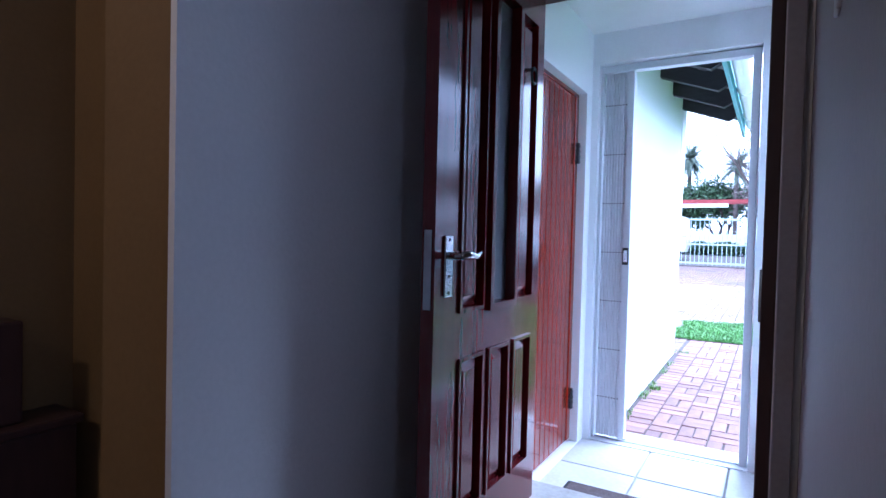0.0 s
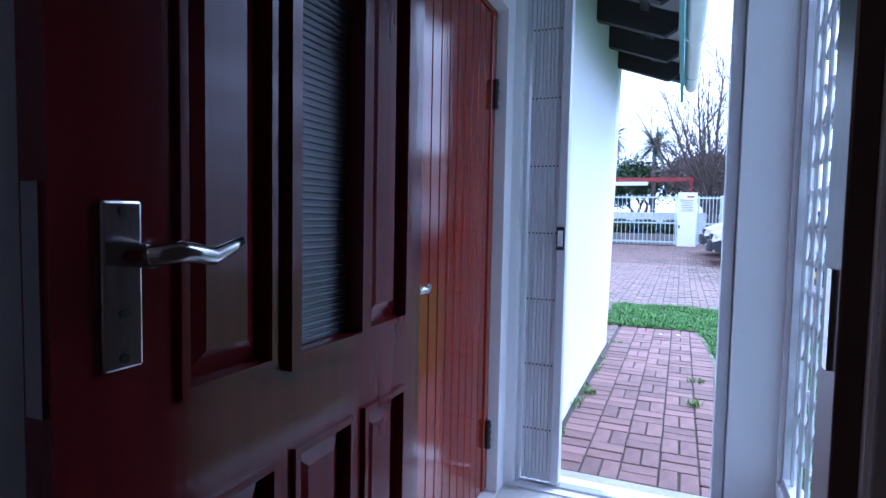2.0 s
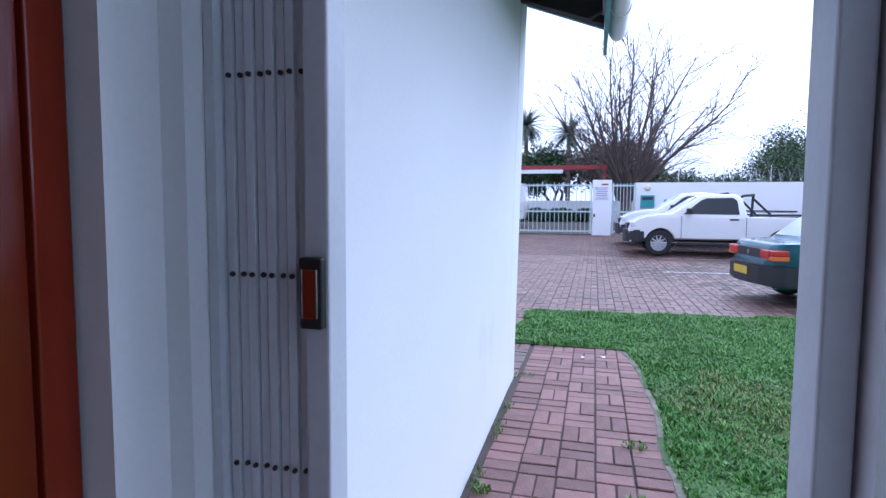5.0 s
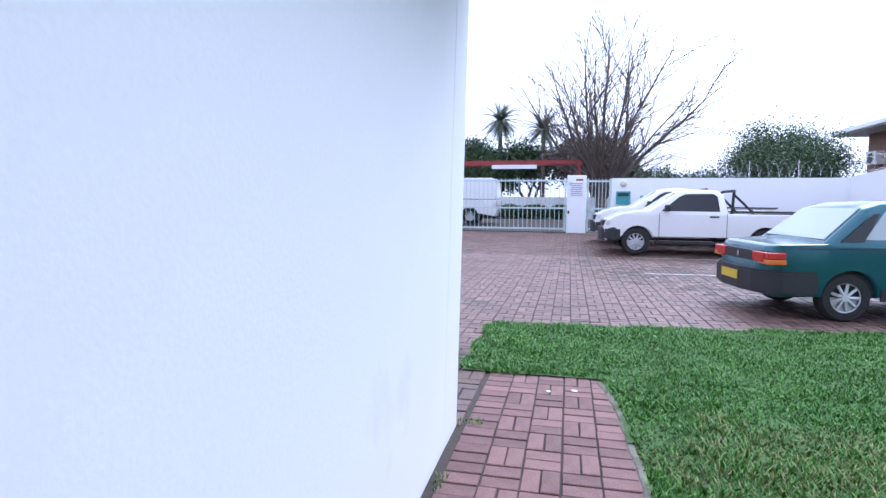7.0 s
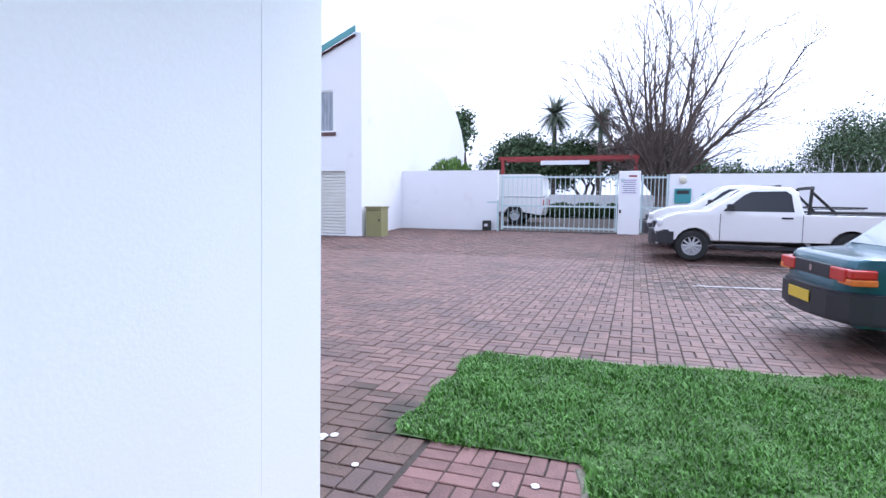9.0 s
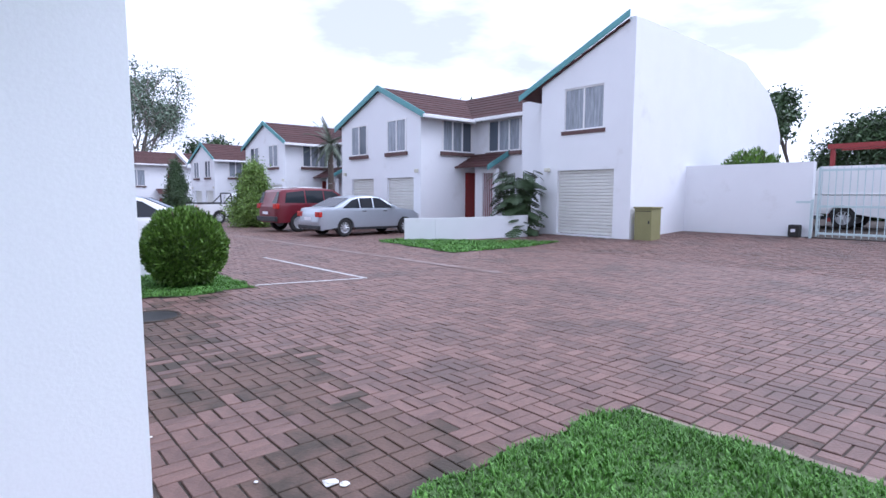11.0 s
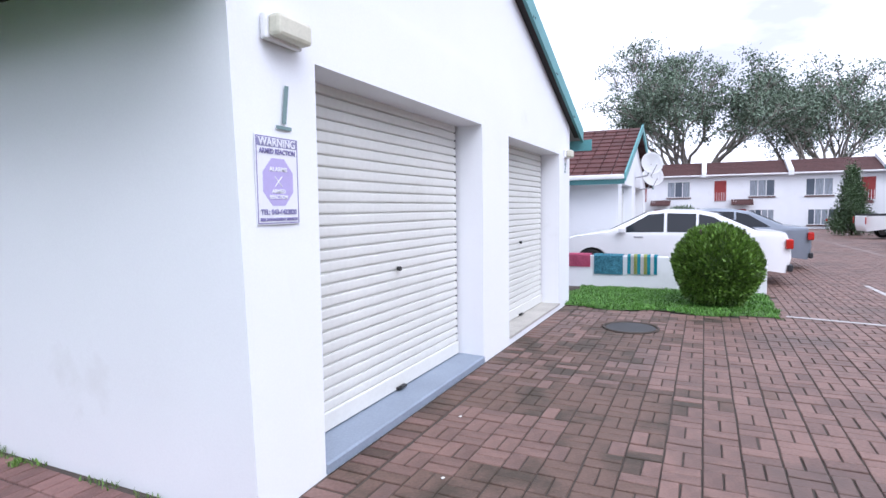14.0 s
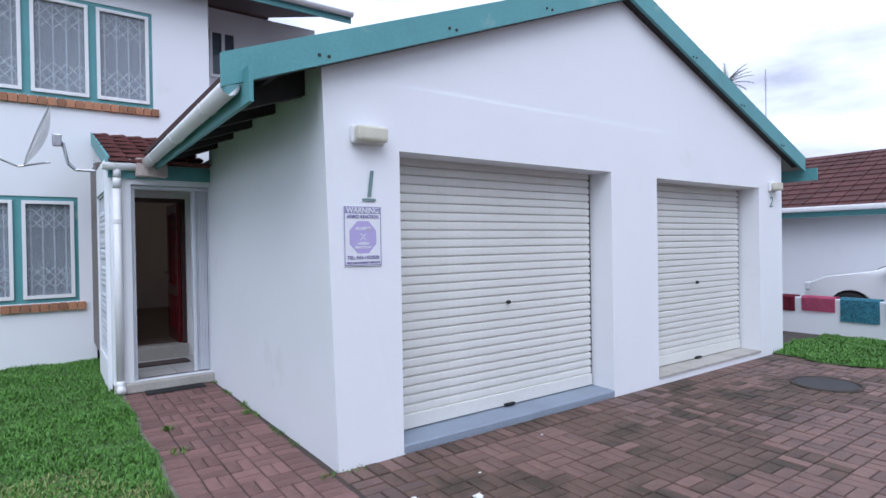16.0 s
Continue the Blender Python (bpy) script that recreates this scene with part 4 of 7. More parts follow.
# ---- lawns ----
def on_lawn(x, y):
    """Whether a place lies on the front lawn: a strip before the parking bay and the bed beside the path."""
    edge = 0.60 + 0.015 * math.sin(y * 5) - 0.14 * max(0.0, min(1.0, (y - 8.6) / 0.9))
    left = -0.62 + 0.03 * math.sin(y * 9) + 0.25 * max(0.0, abs(y - 10.35) - 0.65)
    far = 11.32 + 0.12 * max(0.0, min(x, 4)) + 0.03 * math.sin(x * 6)
    return (y < 9.62 + 0.03 * math.sin(x * 8) and x > edge and y > 2.52) or (9.46 + 0.03 * math.sin(x * 8) <= y < far and x > left)


def on_strip(x, y):
    return -9.25 < x < -6.95 + 0.1 * math.sin(y * 5) and 8.15 + 0.05 * math.sin(x * 7) + max(0, -0.35 * (x + 7.9)) * 0.2 < y < 11.28 + 0.03 * math.sin(x * 9)


def on_far_lawn(x, y):
    return -13.6 < x < -9.2 and 17.75 - 0.12 * (x + 13) + 0.06 * math.sin(x * 4) < y < 19.3 + 0.55 * (x + 13.6)


def turf(name, test, x0, x1, y0, y1, step, label):
    """A thin bed of earth whose outline follows the lawn's edge."""
    v, f, at = [], [], {}
    nx, ny = int((x1 - x0) / step), int((y1 - y0) / step)
    for i in range(nx):
        for j in range(ny):
            cx, cy = x0 + (i + 0.5) * step, y0 + (j + 0.5) * step
            if test(cx, cy):
                q = []
                for a, b in ((i, j), (i + 1, j), (i + 1, j + 1), (i, j + 1)):
                    if (a, b) not in at:
                        at[a, b] = len(v)
                        px, py = x0 + a * step, y0 + b * step
                        v.append((px, py, rise(px, py) + 0.010 + 0.012 * noise.noise((px * 2, py * 2, 0))))
                    q.append(at[a, b])
                f.append(q)
    ob = raw(name, v, f, TURF)
    return tagged(ob, label, "lawn", kind="structure")


rng = np.random.default_rng(5)


def blades(name, test, x0, x1, y0, y1, count, h, w, label, mat=GRASS):
    """Grass as single bent blades."""
    px, py = rng.uniform(x0, x1, count), rng.uniform(y0, y1, count)
    keep = np.array([test(a, b) for a, b in zip(px, py)])
    px, py = px[keep], py[keep]
    n = len(px)
    pz = np.array([rise(a, b) for a, b in zip(px, py)]) + 0.006
    clump = np.array([0.75 + 0.5 * noise.noise((a * 2.3, b * 2.3, 3.0)) + 0.35 * noise.noise((a * 9, b * 9, 1.0)) for a, b in zip(px, py)])
    ang, lean = rng.uniform(0, 2 * np.pi, n), rng.uniform(0.2, 1.1, n)
    hh, ww = h * np.clip(clump, 0.35, 1.6) * rng.uniform(0.6, 1.3, n), w * rng.uniform(0.7, 1.3, n)
    dx, dy = np.cos(ang), np.sin(ang)
    base = np.stack([px, py, pz], 1)
    side = np.stack([-dy, dx, 0 * dx], 1) * ww[:, None] / 2
    fwd = np.stack([dx, dy, 0 * dx], 1)
    mid = base + fwd * (hh * lean * 0.35)[:, None] + np.stack([0 * hh, 0 * hh, hh * 0.6], 1)
    tip = base + fwd * (hh * lean)[:, None] + np.stack([0 * hh, 0 * hh, hh], 1)
    v = np.concatenate([base - side, base + side, mid + side * 0.8, mid - side * 0.8, tip]).tolist()
    i = np.arange(n)
    f = np.stack([i, i + n, i + 2 * n, i + 3 * n], 1).tolist() + np.stack([i + 3 * n, i + 2 * n, i + 4 * n], 1).tolist()
    ob = raw(name, v, f, mat)
    return tagged(ob, label, "grass", kind="stuff")


turf("lawn_front", on_lawn, -1.0, 14.0, 2.5, 12.0, 0.06, "mown lawn between the path and the parking bay")
turf("lawn_strip", on_strip, -9.3, -6.8, 8.0, 11.4, 0.06, "narrow lawn strip below the low white wall")
turf("lawn_far", on_far_lawn, -13.8, -9.0, 16.8, 21.6, 0.12, "small lawn before the neighbour's house")
blades("grass", on_lawn, -0.9, 5.2, 5.5, 12.0, 170000, 0.050, 0.0075, "bright green uneven lawn grass with a dry patch")
blades("grass", on_lawn, 0.4, 3.4, 2.52, 6.5, 42000, 0.055, 0.009, "bright green lawn grass before the house window")
DRY = material("dry_grass_blade", (0.26, 0.27, 0.10), 0.7, vary=0.35, scale=1.5, fine=20, bump=0, island=1.2)


def dry_patch(x, y):
    d = math.hypot((x - 1.75) / 1.0, (y - 8.0) / 0.85) + 0.45 * noise.noise((x * 2.2, y * 2.2, 8.0))
    return d < 1.0 and on_lawn(x, y)


blades("dry_grass", dry_patch, 0.4, 3.3, 6.8, 9.4, 16000, 0.052, 0.009, "dry yellowish patch in the lawn grass", DRY)
blades("clover", on_lawn, -0.9, 5.2, 5.5, 12.0, 60000, 0.034, 0.022, "low broad-leaved clover among the lawn grass")
blades("grass", on_lawn, 5.2, 14.0, 2.5, 12.0, 40000, 0.06, 0.016, "lawn grass further along the house")
blades("grass", on_strip, -9.3, -6.8, 8.0, 11.4, 26000, 0.05, 0.012, "green grass strip below the low wall")
blades("grass", on_far_lawn, -13.8, -9.0, 16.8, 21.6, 14000, 0.07, 0.03, "green grass before the neighbour's house")


def near_wall(x, y):
    return (-0.38 < x < -0.32 and 5.0 < y < 8.4 and noise.noise((0, y * 3.1, 4)) > 0.05) or (-0.6 < x < -0.25 and 8.36 < y < 8.46)


blades("weeds", near_wall, -0.6, -0.2, 5.0, 8.5, 3500, 0.035, 0.007, "low weeds along the foot of the garage wall", LEAFB)
for x, y, r in ((-0.31, 6.55, 0.05), (0.42, 7.25, 0.07), (0.40, 6.6, 0.05)):
    blades("weeds", lambda a, b, x=x, y=y, r=r: (a - x) ** 2 + (b - y) ** 2 < r * r, x - r, x + r, y - r, y + r, 60, 0.04, 0.010, "small weed growing between the bricks", LEAFB)

# cement haunch beside the path
bm = fresh()
prev = None
for k in range(60):
    y = 5.0 + 4.4 * k / 59
    x = 0.585 + 0.015 * math.sin(y * 5) - 0.14 * max(0.0, min(1.0, (y - 8.6) / 0.9)) + 0.012 * noise.noise((y * 6, 0, 0))
    ring = [bm.verts.new((x - 0.03, y, -0.01)), bm.verts.new((x - 0.015, y, 0.006)), bm.verts.new((x + 0.015 + 0.02 * noise.noise((y * 8, 1, 0)), y, 0.010)), bm.verts.new((x + 0.06, y, -0.01))]
    if prev:
        for i in range(3):
            bm.faces.new((prev[i], prev[i + 1], ring[i + 1], ring[i]))
    prev = ring
struct("trim_path_edge", bm, material("mossy_cement", (0.20, 0.18, 0.14), 0.9, vary=0.35, scale=8, fine=60, bump=0.5, stain=(0.07, 0.10, 0.03), stain_scale=5, stain_at=0.5), "rough cement edging beside the path")


bm = fresh()
prev = None
for k in range(90):
    x = -0.52 + 6.2 * k / 89
    y = 11.30 + 0.12 * max(0.0, min(x, 4)) + 0.03 * math.sin(x * 6)
    w = 0.085 + 0.025 * noise.noise((x * 5, 2, 0))
    ring = [bm.verts.new((x, y, -0.01)), bm.verts.new((x, y + 0.01, 0.012)), bm.verts.new((x, y + w, 0.008 + 0.004 * noise.noise((x * 9, 0, 3)))), bm.verts.new((x, y + w + 0.02, -0.01))]
    if prev:
        for i in range(3):
            bm.faces.new((prev[i], ring[i], ring[i + 1], prev[i + 1]))
    prev = ring
struct("trim_lawn_edge", bm, material("sandy_cement_edge", (0.27, 0.22, 0.17), 0.9, vary=0.35, scale=6, fine=60, bump=0.4, stain=(0.14, 0.10, 0.08), stain_scale=4, stain_at=0.52), "crumbling sandy cement edge of the lawn")


# ---- road markings on the paving ----
def marking(a, b, w, mat=LINE, label="worn white parking bay line painted on the bricks"):
    a, b = Vector(a), Vector(b)
    side = (b - a).normalized().orthogonal()
    side = Vector((-(b - a).normalized().y, (b - a).normalized().x)) * w / 2
    n = max(2, int((b - a).length / 0.4))
    v, f = [], []
    for k in range(n + 1):
        c = a.lerp(b, k / n)
        for s in (-1, 1):
            p = c + side * s
            v.append((p.x, p.y, rise(p.x, p.y) + 0.009))
    for k in range(n):
        f.append((2 * k, 2 * k + 1, 2 * k + 3, 2 * k + 2))
    tagged(raw("road_marking", v, f, mat), label, "road marking", "parking lines", "structure")


LINE_C = material("dusty_concrete_channel", (0.23, 0.175, 0.16), 0.8, vary=0.3, scale=3, bump=0.2, stain=(0.17, 0.11, 0.09), stain_scale=1.2, stain_at=0.5)
marking((-6.8, 13.15), (-7.2, 11.35), 0.09)
marking((-6.75, 13.15), (-11.0, 13.05), 0.09)
marking((-30.0, 14.6), (-17.0, 15.1), 0.22, LINE_C, "dusty shallow concrete channel across the bricks")
marking((-17.0, 15.1), (-5.8, 15.5), 0.22, LINE_C, "dusty shallow concrete channel across the bricks")
marking((1.62, 16.5), (6.5, 16.9), 0.10)
marking((1.62, 16.42), (1.75, 16.62), 0.10)
marking((1.8, 19.9), (4.5, 20.0), 0.08)

# ---- litter and manhole ----
for x, y, s in ((-0.95, 9.28, 0.034), (-0.90, 9.33, 0.024), (-0.62, 9.05, 0.020), (0.28, 9.15, 0.022), (0.10, 9.1, 0.018), (-2.1, 8.72, 0.013), (-1.2, 9.0, 0.012)):
    bm = fresh()
    bmesh.ops.create_icosphere(bm, subdivisions=2, radius=s)
    for v in bm.verts:
        v.co += v.co.normalized() * s * 0.7 * noise.noise(v.co * 40)
        v.co.z = max(0.0, v.co.z * 0.35)
        v.co += Vector((x, y, 0.006))
    tagged(part("litter", bm, PAPER), "crumpled scrap of white paper on the bricks", "litter", "paper scraps")
mh = thing("manhole_cover", (-5.7, 9.5, 0.004), "dark round drain cover set in the bricks", "manhole cover")
part("lid", rod(fresh(), (-5.7, 9.5, -0.01), (-5.7, 9.5, 0.010), 0.30, n=28), IRON, mh)
bm = fresh()
for k in range(28):
    a0, a1 = 2 * math.pi * k / 28, 2 * math.pi * (k + 1) / 28
    rod(bm, (-5.7 + 0.33 * math.cos(a0), 9.5 + 0.33 * math.sin(a0), 0.004), (-5.7 + 0.33 * math.cos(a1), 9.5 + 0.33 * math.sin(a1), 0.004), 0.016, n=5)
part("rim", bm, SOIL, mh)

# ---- low wall with towels ----
lw = thing("low_wall", (-9.3, 9.5, 0), "low white plastered garden wall", "wall")
part("plaster", box(fresh(), (-9.42, 7.2, -0.05), (-9.28, 11.3, 0.60), 0.015), WHITE, lw)


def towel(y0, y1, z0, mat, stripes=(), label="towel hung over the low white wall"):
    t = thing("towel", (-9.27, (y0 + y1) / 2, 0.62), label, "towel", "towels on the wall")
    cuts = stripes or ((0.0, 1.0, mat),)
    for a, b, mt in cuts:
        bm = fresh()
        rows = [(-9.47, 0.30), (-9.45, 0.615), (-9.43, 0.632), (-9.35, 0.636), (-9.27, 0.632), (-9.245, 0.60), (-9.25, 0.45), (-9.255, z0)]
        grid = []
        for k in range(7):
            y = y0 + (y1 - y0) * (a + (b - a) * k / 6)
            grid.append([bm.verts.new((x + 0.006 * math.sin(y * 30 + z * 6), y, z)) for x, z in rows])
        for p, q in zip(grid, grid[1:]):
            for i in range(len(rows) - 1):
                bm.faces.new((p[i], p[i + 1], q[i + 1], q[i]))
        bmesh.ops.solidify(bm, geom=bm.faces[:], thickness=0.008)
        part("cloth" if not stripes else "stripe", bm, mt, t)


towel(7.30, 7.75, 0.36, TOWEL_M, label="maroon towel bunched over the low white wall")
towel(7.85, 8.35, 0.38, TOWEL_P, label="pink towel hung over the low white wall")
towel(8.42, 8.95, 0.25, TOWEL_B, label="blue patterned towel hung over the low white wall")
seq = [TOWEL_T, WHITEP, TOWEL_L, TOWEL_T, WHITEP, TOWEL_L, TOWEL_T, WHITEP, TOWEL_T]
towel(9.03, 9.55, 0.27, TOWEL_T, [(k / 9, (k + 1) / 9, seq[k]) for k in range(9)], "turquoise, lime and white striped towel over the wall")


# ---- houses of the complex ----
def far_window(h, axis, at, u0, u1, z0, z1, out, sill=True, cols=2):
    """A window standing in a wall; out is the direction (+1 or -1) in which the wall faces."""
    def b(bm, o0, o1, a, c, d, e):
        return box(bm, (at + out * o0, a, d), (at + out * o1, c, e)) if axis == "x" else box(bm, (a, at + out * o0, d), (c, at + out * o1, e))
    # A near-black slab behind the panes stands for the unlit room.
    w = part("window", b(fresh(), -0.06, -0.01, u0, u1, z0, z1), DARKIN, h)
    step = (u1 - u0) / cols
    for k in range(cols):
        part("pane", b(fresh(), -0.005, 0.004, u0 + step * k + 0.03, u0 + step * (k + 1) - 0.03, z0 + 0.03, z1 - 0.03), PANEF if (k + int(u0 * 3)) % 3 == 1 else FARCURT, w)
    bm = fresh()
    for k in range(cols + 1):
        c = u0 + step * k
        b(bm, 0.0, 0.03, c - 0.03, c + 0.03, z0, z1)
    b(bm, 0.0, 0.028, u0 + 0.03, u1 - 0.03, z1 - 0.05, z1), b(bm, 0.0, 0.028, u0 + 0.03, u1 - 0.03, z0, z0 + 0.05)
    part("frame", bm, WHITEP, w)
    if sill:
        bm = fresh()
        n = max(3, int((u1 - u0 + 0.2) / 0.11))
        for k in range(n):
            c = u0 - 0.1 + (u1 - u0 + 0.2) * k / n
            b(bm, 0.0, 0.09, c + 0.006, c + (u1 - u0 + 0.2) / n - 0.006, z0 - 0.13, z0 - 0.004)
        tagged(part("sill", bm, SILLF, w), kind="stuff")


def far_roller(h, y, x0, x1, z0, z1):
    bm = fresh()
    n = int((z1 - z0) / 0.1)
    for k in range(n):
        z = z0 + (z1 - z0) * k / n
        prism(bm, [(y, z), (y - 0.018, z + 0.02), (y - 0.018, z + 0.075), (y, z + 0.095), (y + 0.03, z + 0.095), (y + 0.03, z)], "x", x0, x1)
    tagged(part("roller_door", bm, SLAT, h, "cream corrugated roller door"), kind="stuff")


def roof_plane(bm, a, b, c, d, rows, t=0.05):
    """Lapped tile courses between a ridge edge a-b and an eave edge d-c."""
    a, b, c, d = map(Vector, (a, b, c, d))
    for r in range(rows):
        f0, f1 = r / rows, (r + 1) / rows
        q = [a.lerp(d, f0), b.lerp(c, f0), b.lerp(c, f1) + Vector((0, 0, 0.018)), a.lerp(d, f1) + Vector((0, 0, 0.018))]
        low = [p - Vector((0, 0, t)) for p in q]
        v, w = [bm.verts.new(p) for p in q], [bm.verts.new(p) for p in low]
        bm.faces.new(v), bm.faces.new(w[::-1])
        for i in range(4):
            bm.faces.new((v[i], w[i], w[(i + 1) % 4], v[(i + 1) % 4]))


def gable_house(x0, y0, z, label):
    """A two-storey unit: a gabled garage wing facing -y, and behind it a cross wing with porch and red door. x0, y0: its near right corner."""
    W = 5.25
    h = thing("house", (x0, y0, z), label, "house", "houses of the complex")
    xl, ap = x0 - W, x0 - W * 0.46
    ev, rd = 3.95, 5.05
    openings = [(xl + 0.75, xl + 2.35, 0.05, 1.85), (x0 - 2.0, x0 - 0.4, 0.05, 1.85)]
    bm = holed(fresh(), "y", y0, 0.2, xl, x0, z - 0.4, z + ev, [(a, b, z + c, z + d) for a, b, c, d in openings])
    prism(bm, [(xl, z + ev), (x0, z + ev), (ap, z + rd)], "y", y0, y0 + 0.2)
    part("front_wall", bm, WHITE, h)
    for a, b, c, d in openings:
        far_roller(h, y0 + 0.1, a, b, z + c, z + d)
    for a in (xl + 0.8, x0 - 1.95):
        far_window(h, "y", y0, a, a + 1.12, z + 2.75, z + 3.9, -1)
    part("side_wall", box(fresh(), (x0 - 0.2, y0 + 0.2, z - 0.4), (x0, y0 + 2.5, z + ev)), WHITE, h)
    part("left_wall", box(fresh(), (xl, y0 + 0.2, z - 0.4), (xl + 0.2, y0 + 7.5, z + ev)), WHITE, h)
    far_window(h, "x", x0, y0 + 0.95, y0 + 2.3, z + 2.75, z + 3.85, 1, cols=3)
    yb = y0 + 2.5
    part("wing_wall", box(fresh(), (x0, yb, z - 0.4), (x0 + 3.2, yb + 0.2, z + ev)), WHITE, h)
    far_window(h, "y", yb, x0 + 0.72, x0 + 2.2, z + 2.75, z + 3.85, -1, cols=3)
    part("back_wall", box(fresh(), (xl, yb + 3.4, z - 0.4), (x0 + 3.2, yb + 3.6, z + ev)), WHITE, h)
    part("party_wall", prism(fresh(), [(yb - 0.25, z - 0.4), (yb - 0.25, z + ev + 0.1), (yb + 1.75, z + rd + 0.25), (yb + 3.7, z + ev), (yb + 3.7, z - 0.4)], "x", x0 + 3.2, x0 + 3.45), WHITE, h)
    bm = fresh()
    e = 0.35
    s = (rd - ev) / (x0 - ap)
    roof_plane(bm, (ap, y0 - 0.10, z + rd + 0.1), (ap, yb + 1.6, z + rd + 0.1), (x0 + e, yb + 0.2, z + ev - s * e + 0.1), (x0 + e, y0 - 0.10, z + ev - s * e + 0.1), 9)
    s2 = (rd - ev) / (ap - xl)
    roof_plane(bm, (ap, y0 - 0.10, z + rd + 0.1), (ap, yb + 3.6, z + rd + 0.1), (xl - e, yb + 3.6, z + ev - s2 * e + 0.1), (xl - e, y0 - 0.10, z + ev - s2 * e + 0.1), 9)
    roof_plane(bm, (ap, yb + 1.7, z + rd + 0.1), (x0 + 3.2, yb + 1.7, z + rd + 0.1), (x0 + 3.2, yb - e, z + ev), (x0 - 0.2, yb - e, z + ev), 8)
    roof_plane(bm, (ap, yb + 1.7, z + rd + 0.1), (x0 + 3.2, yb + 1.7, z + rd + 0.1), (x0 + 3.2, yb + 3.9, z + ev), (ap, yb + 3.9, z + ev), 6)
    tagged(part("roof", bm, TILE_J, h, "dark red tiled roof"), kind="stuff")
    for xa, za, xb, zb in ((ap, rd, x0 + e, ev - s * e), (ap, rd, xl - e, ev - s2 * e)):
        part("barge_board", prism(fresh(), [(xa, z + za + 0.16), (xb, z + zb + 0.16), (xb, z + zb - 0.04), (xa, z + za - 0.04)], "y", y0 - 0.145, y0 - 0.105), GREEN, h, "sea-green barge board")
    part("gutter", box(fresh(), (x0 + e, y0 - 0.2, z + ev - s * e - 0.02), (x0 + e + 0.1, yb - e, z + ev - s * e + 0.10), 0.02), WHITEP, h)
    part("gutter", box(fresh(), (x0 + e, yb - e - 0.1, z + ev - 0.14), (x0 + 3.2, yb - e, z + ev - 0.02), 0.02), WHITEP, h)
    # porch with a red door
    pr = part("porch", holed(fresh(), "y", yb - 0.55, 0.12, x0 + 0.60, x0 + 1.65, z - 0.4, z + 2.15, [(x0 + 0.97, x0 + 1.5, z + 0.1, z + 2.0)]), WHITE, h)
    for k in range(6):
        part("gate_bar", rod(fresh(), (x0 + 1.01 + 0.09 * k, yb - 0.5, z + 0.1), (x0 + 1.01 + 0.09 * k, yb - 0.5, z + 2.0), 0.012, n=5), RED_STEEL, pr, "dark red gate bar")
    part("door", box(fresh(), (x0 + 0.002, yb - 0.47, z + 0.1), (x0 + 0.05, yb - 0.03, z + 2.05)), material("dark_red_door", (0.22, 0.02, 0.02), 0.5, vary=0.15), pr, "dark red door")
    bm = fresh()
    roof_plane(bm, (x0 + 0.02, yb - 0.01, z + 2.72), (x0 + 1.7, yb - 0.01, z + 2.72), (x0 + 1.7, yb - 1.0, z + 2.22), (x0 + 0.02, yb - 1.0, z + 2.22), 5)
    part("porch_roof", bm, TILE_J, pr, "red tiled porch roof")
    part("porch_barge", prism(fresh(), [(yb - 1.05, z + 2.24), (yb - 0.01, z + 2.79), (yb - 0.01, z + 2.60), (yb - 1.05, z + 2.07)], "x", x0 + 1.705, x0 + 1.74), GREEN, pr, "sea-green porch barge board")
    for a in (xl + 0.3, x0 - 0.2):
        part("lamp", box(fresh(), (a - 0.08, y0 - 0.08, z + 2.0), (a + 0.08, y0, z + 2.12), 0.02), LAMPH, h)
    h.scale = (1.2, 1.2, 1.2)
    return h


gable_house(-16.56, 21.9, 0.0, "white two-storey house with red tiled roof, sea-green gables and twin garages")
gable_house(-30.5, 22.4, -0.1, "white two-storey house with red tiled roof behind a conifer")
gable_house(-44.9, 22.9, -0.4, "white two-storey house with red tiled roof far along the lane")
# garden wall before the near one
gw = thing("garden_wall", (-13.4, 19.2, 0.1), "low white curved garden wall before the house", "wall")
bm = fresh()
pts = [(-13.35, 18.75), (-12.8, 19.6), (-12.2, 20.6), (-11.6, 21.6), (-11.2, 22.3)]
for (xa, ya), (xb, yb2) in zip(pts, pts[1:]):
    d = Vector((xb - xa, yb2 - ya)).normalized()
    nrm = Vector((-d.y, d.x)) * 0.09
    vs = [bm.verts.new((px + s * nrm.x, py + s * nrm.y, zz)) for px, py in ((xa, ya), (xb, yb2)) for s in (-1, 1) for zz in (-0.2, rise(px, py) + 0.72)]
    for q in ((0, 1, 3, 2), (4, 6, 7, 5), (0, 4, 5, 1), (2, 3, 7, 6), (1, 5, 7, 3), (0, 2, 6, 4)):
        bm.faces.new([vs[i] for i in q])
part("plaster", bm, WHITE, gw)

# the tall unit with a half gable
h2 = thing("house", (-8.0, 23.3, 0.2), "tall white house with a half gable and single garage", "house", "houses of the complex")
bm = holed(fresh(), "y", 23.3, 0.22, -11.5, -7.95, -0.3, 5.0, [(-10.75, -8.55, 0.2, 2.32), (-10.52, -9.0, 3.62, 5.0)])
prism(bm, [(-11.5, 5.0), (-7.95, 5.0), (-7.95, 6.78), (-8.15, 6.80), (-11.5, 5.26)], "y", 23.3, 23.52)
part("front_wall", bm, WHITE, h2)
bm = prism(fresh(), [(23.52, -0.3), (34.9, -0.3), (34.9, 4.1), (34.3, 5.0), (33.3, 5.8), (31.9, 6.3), (31.0, 6.62), (27, 6.72), (23.52, 6.78)], "x", -8.15, -7.95)
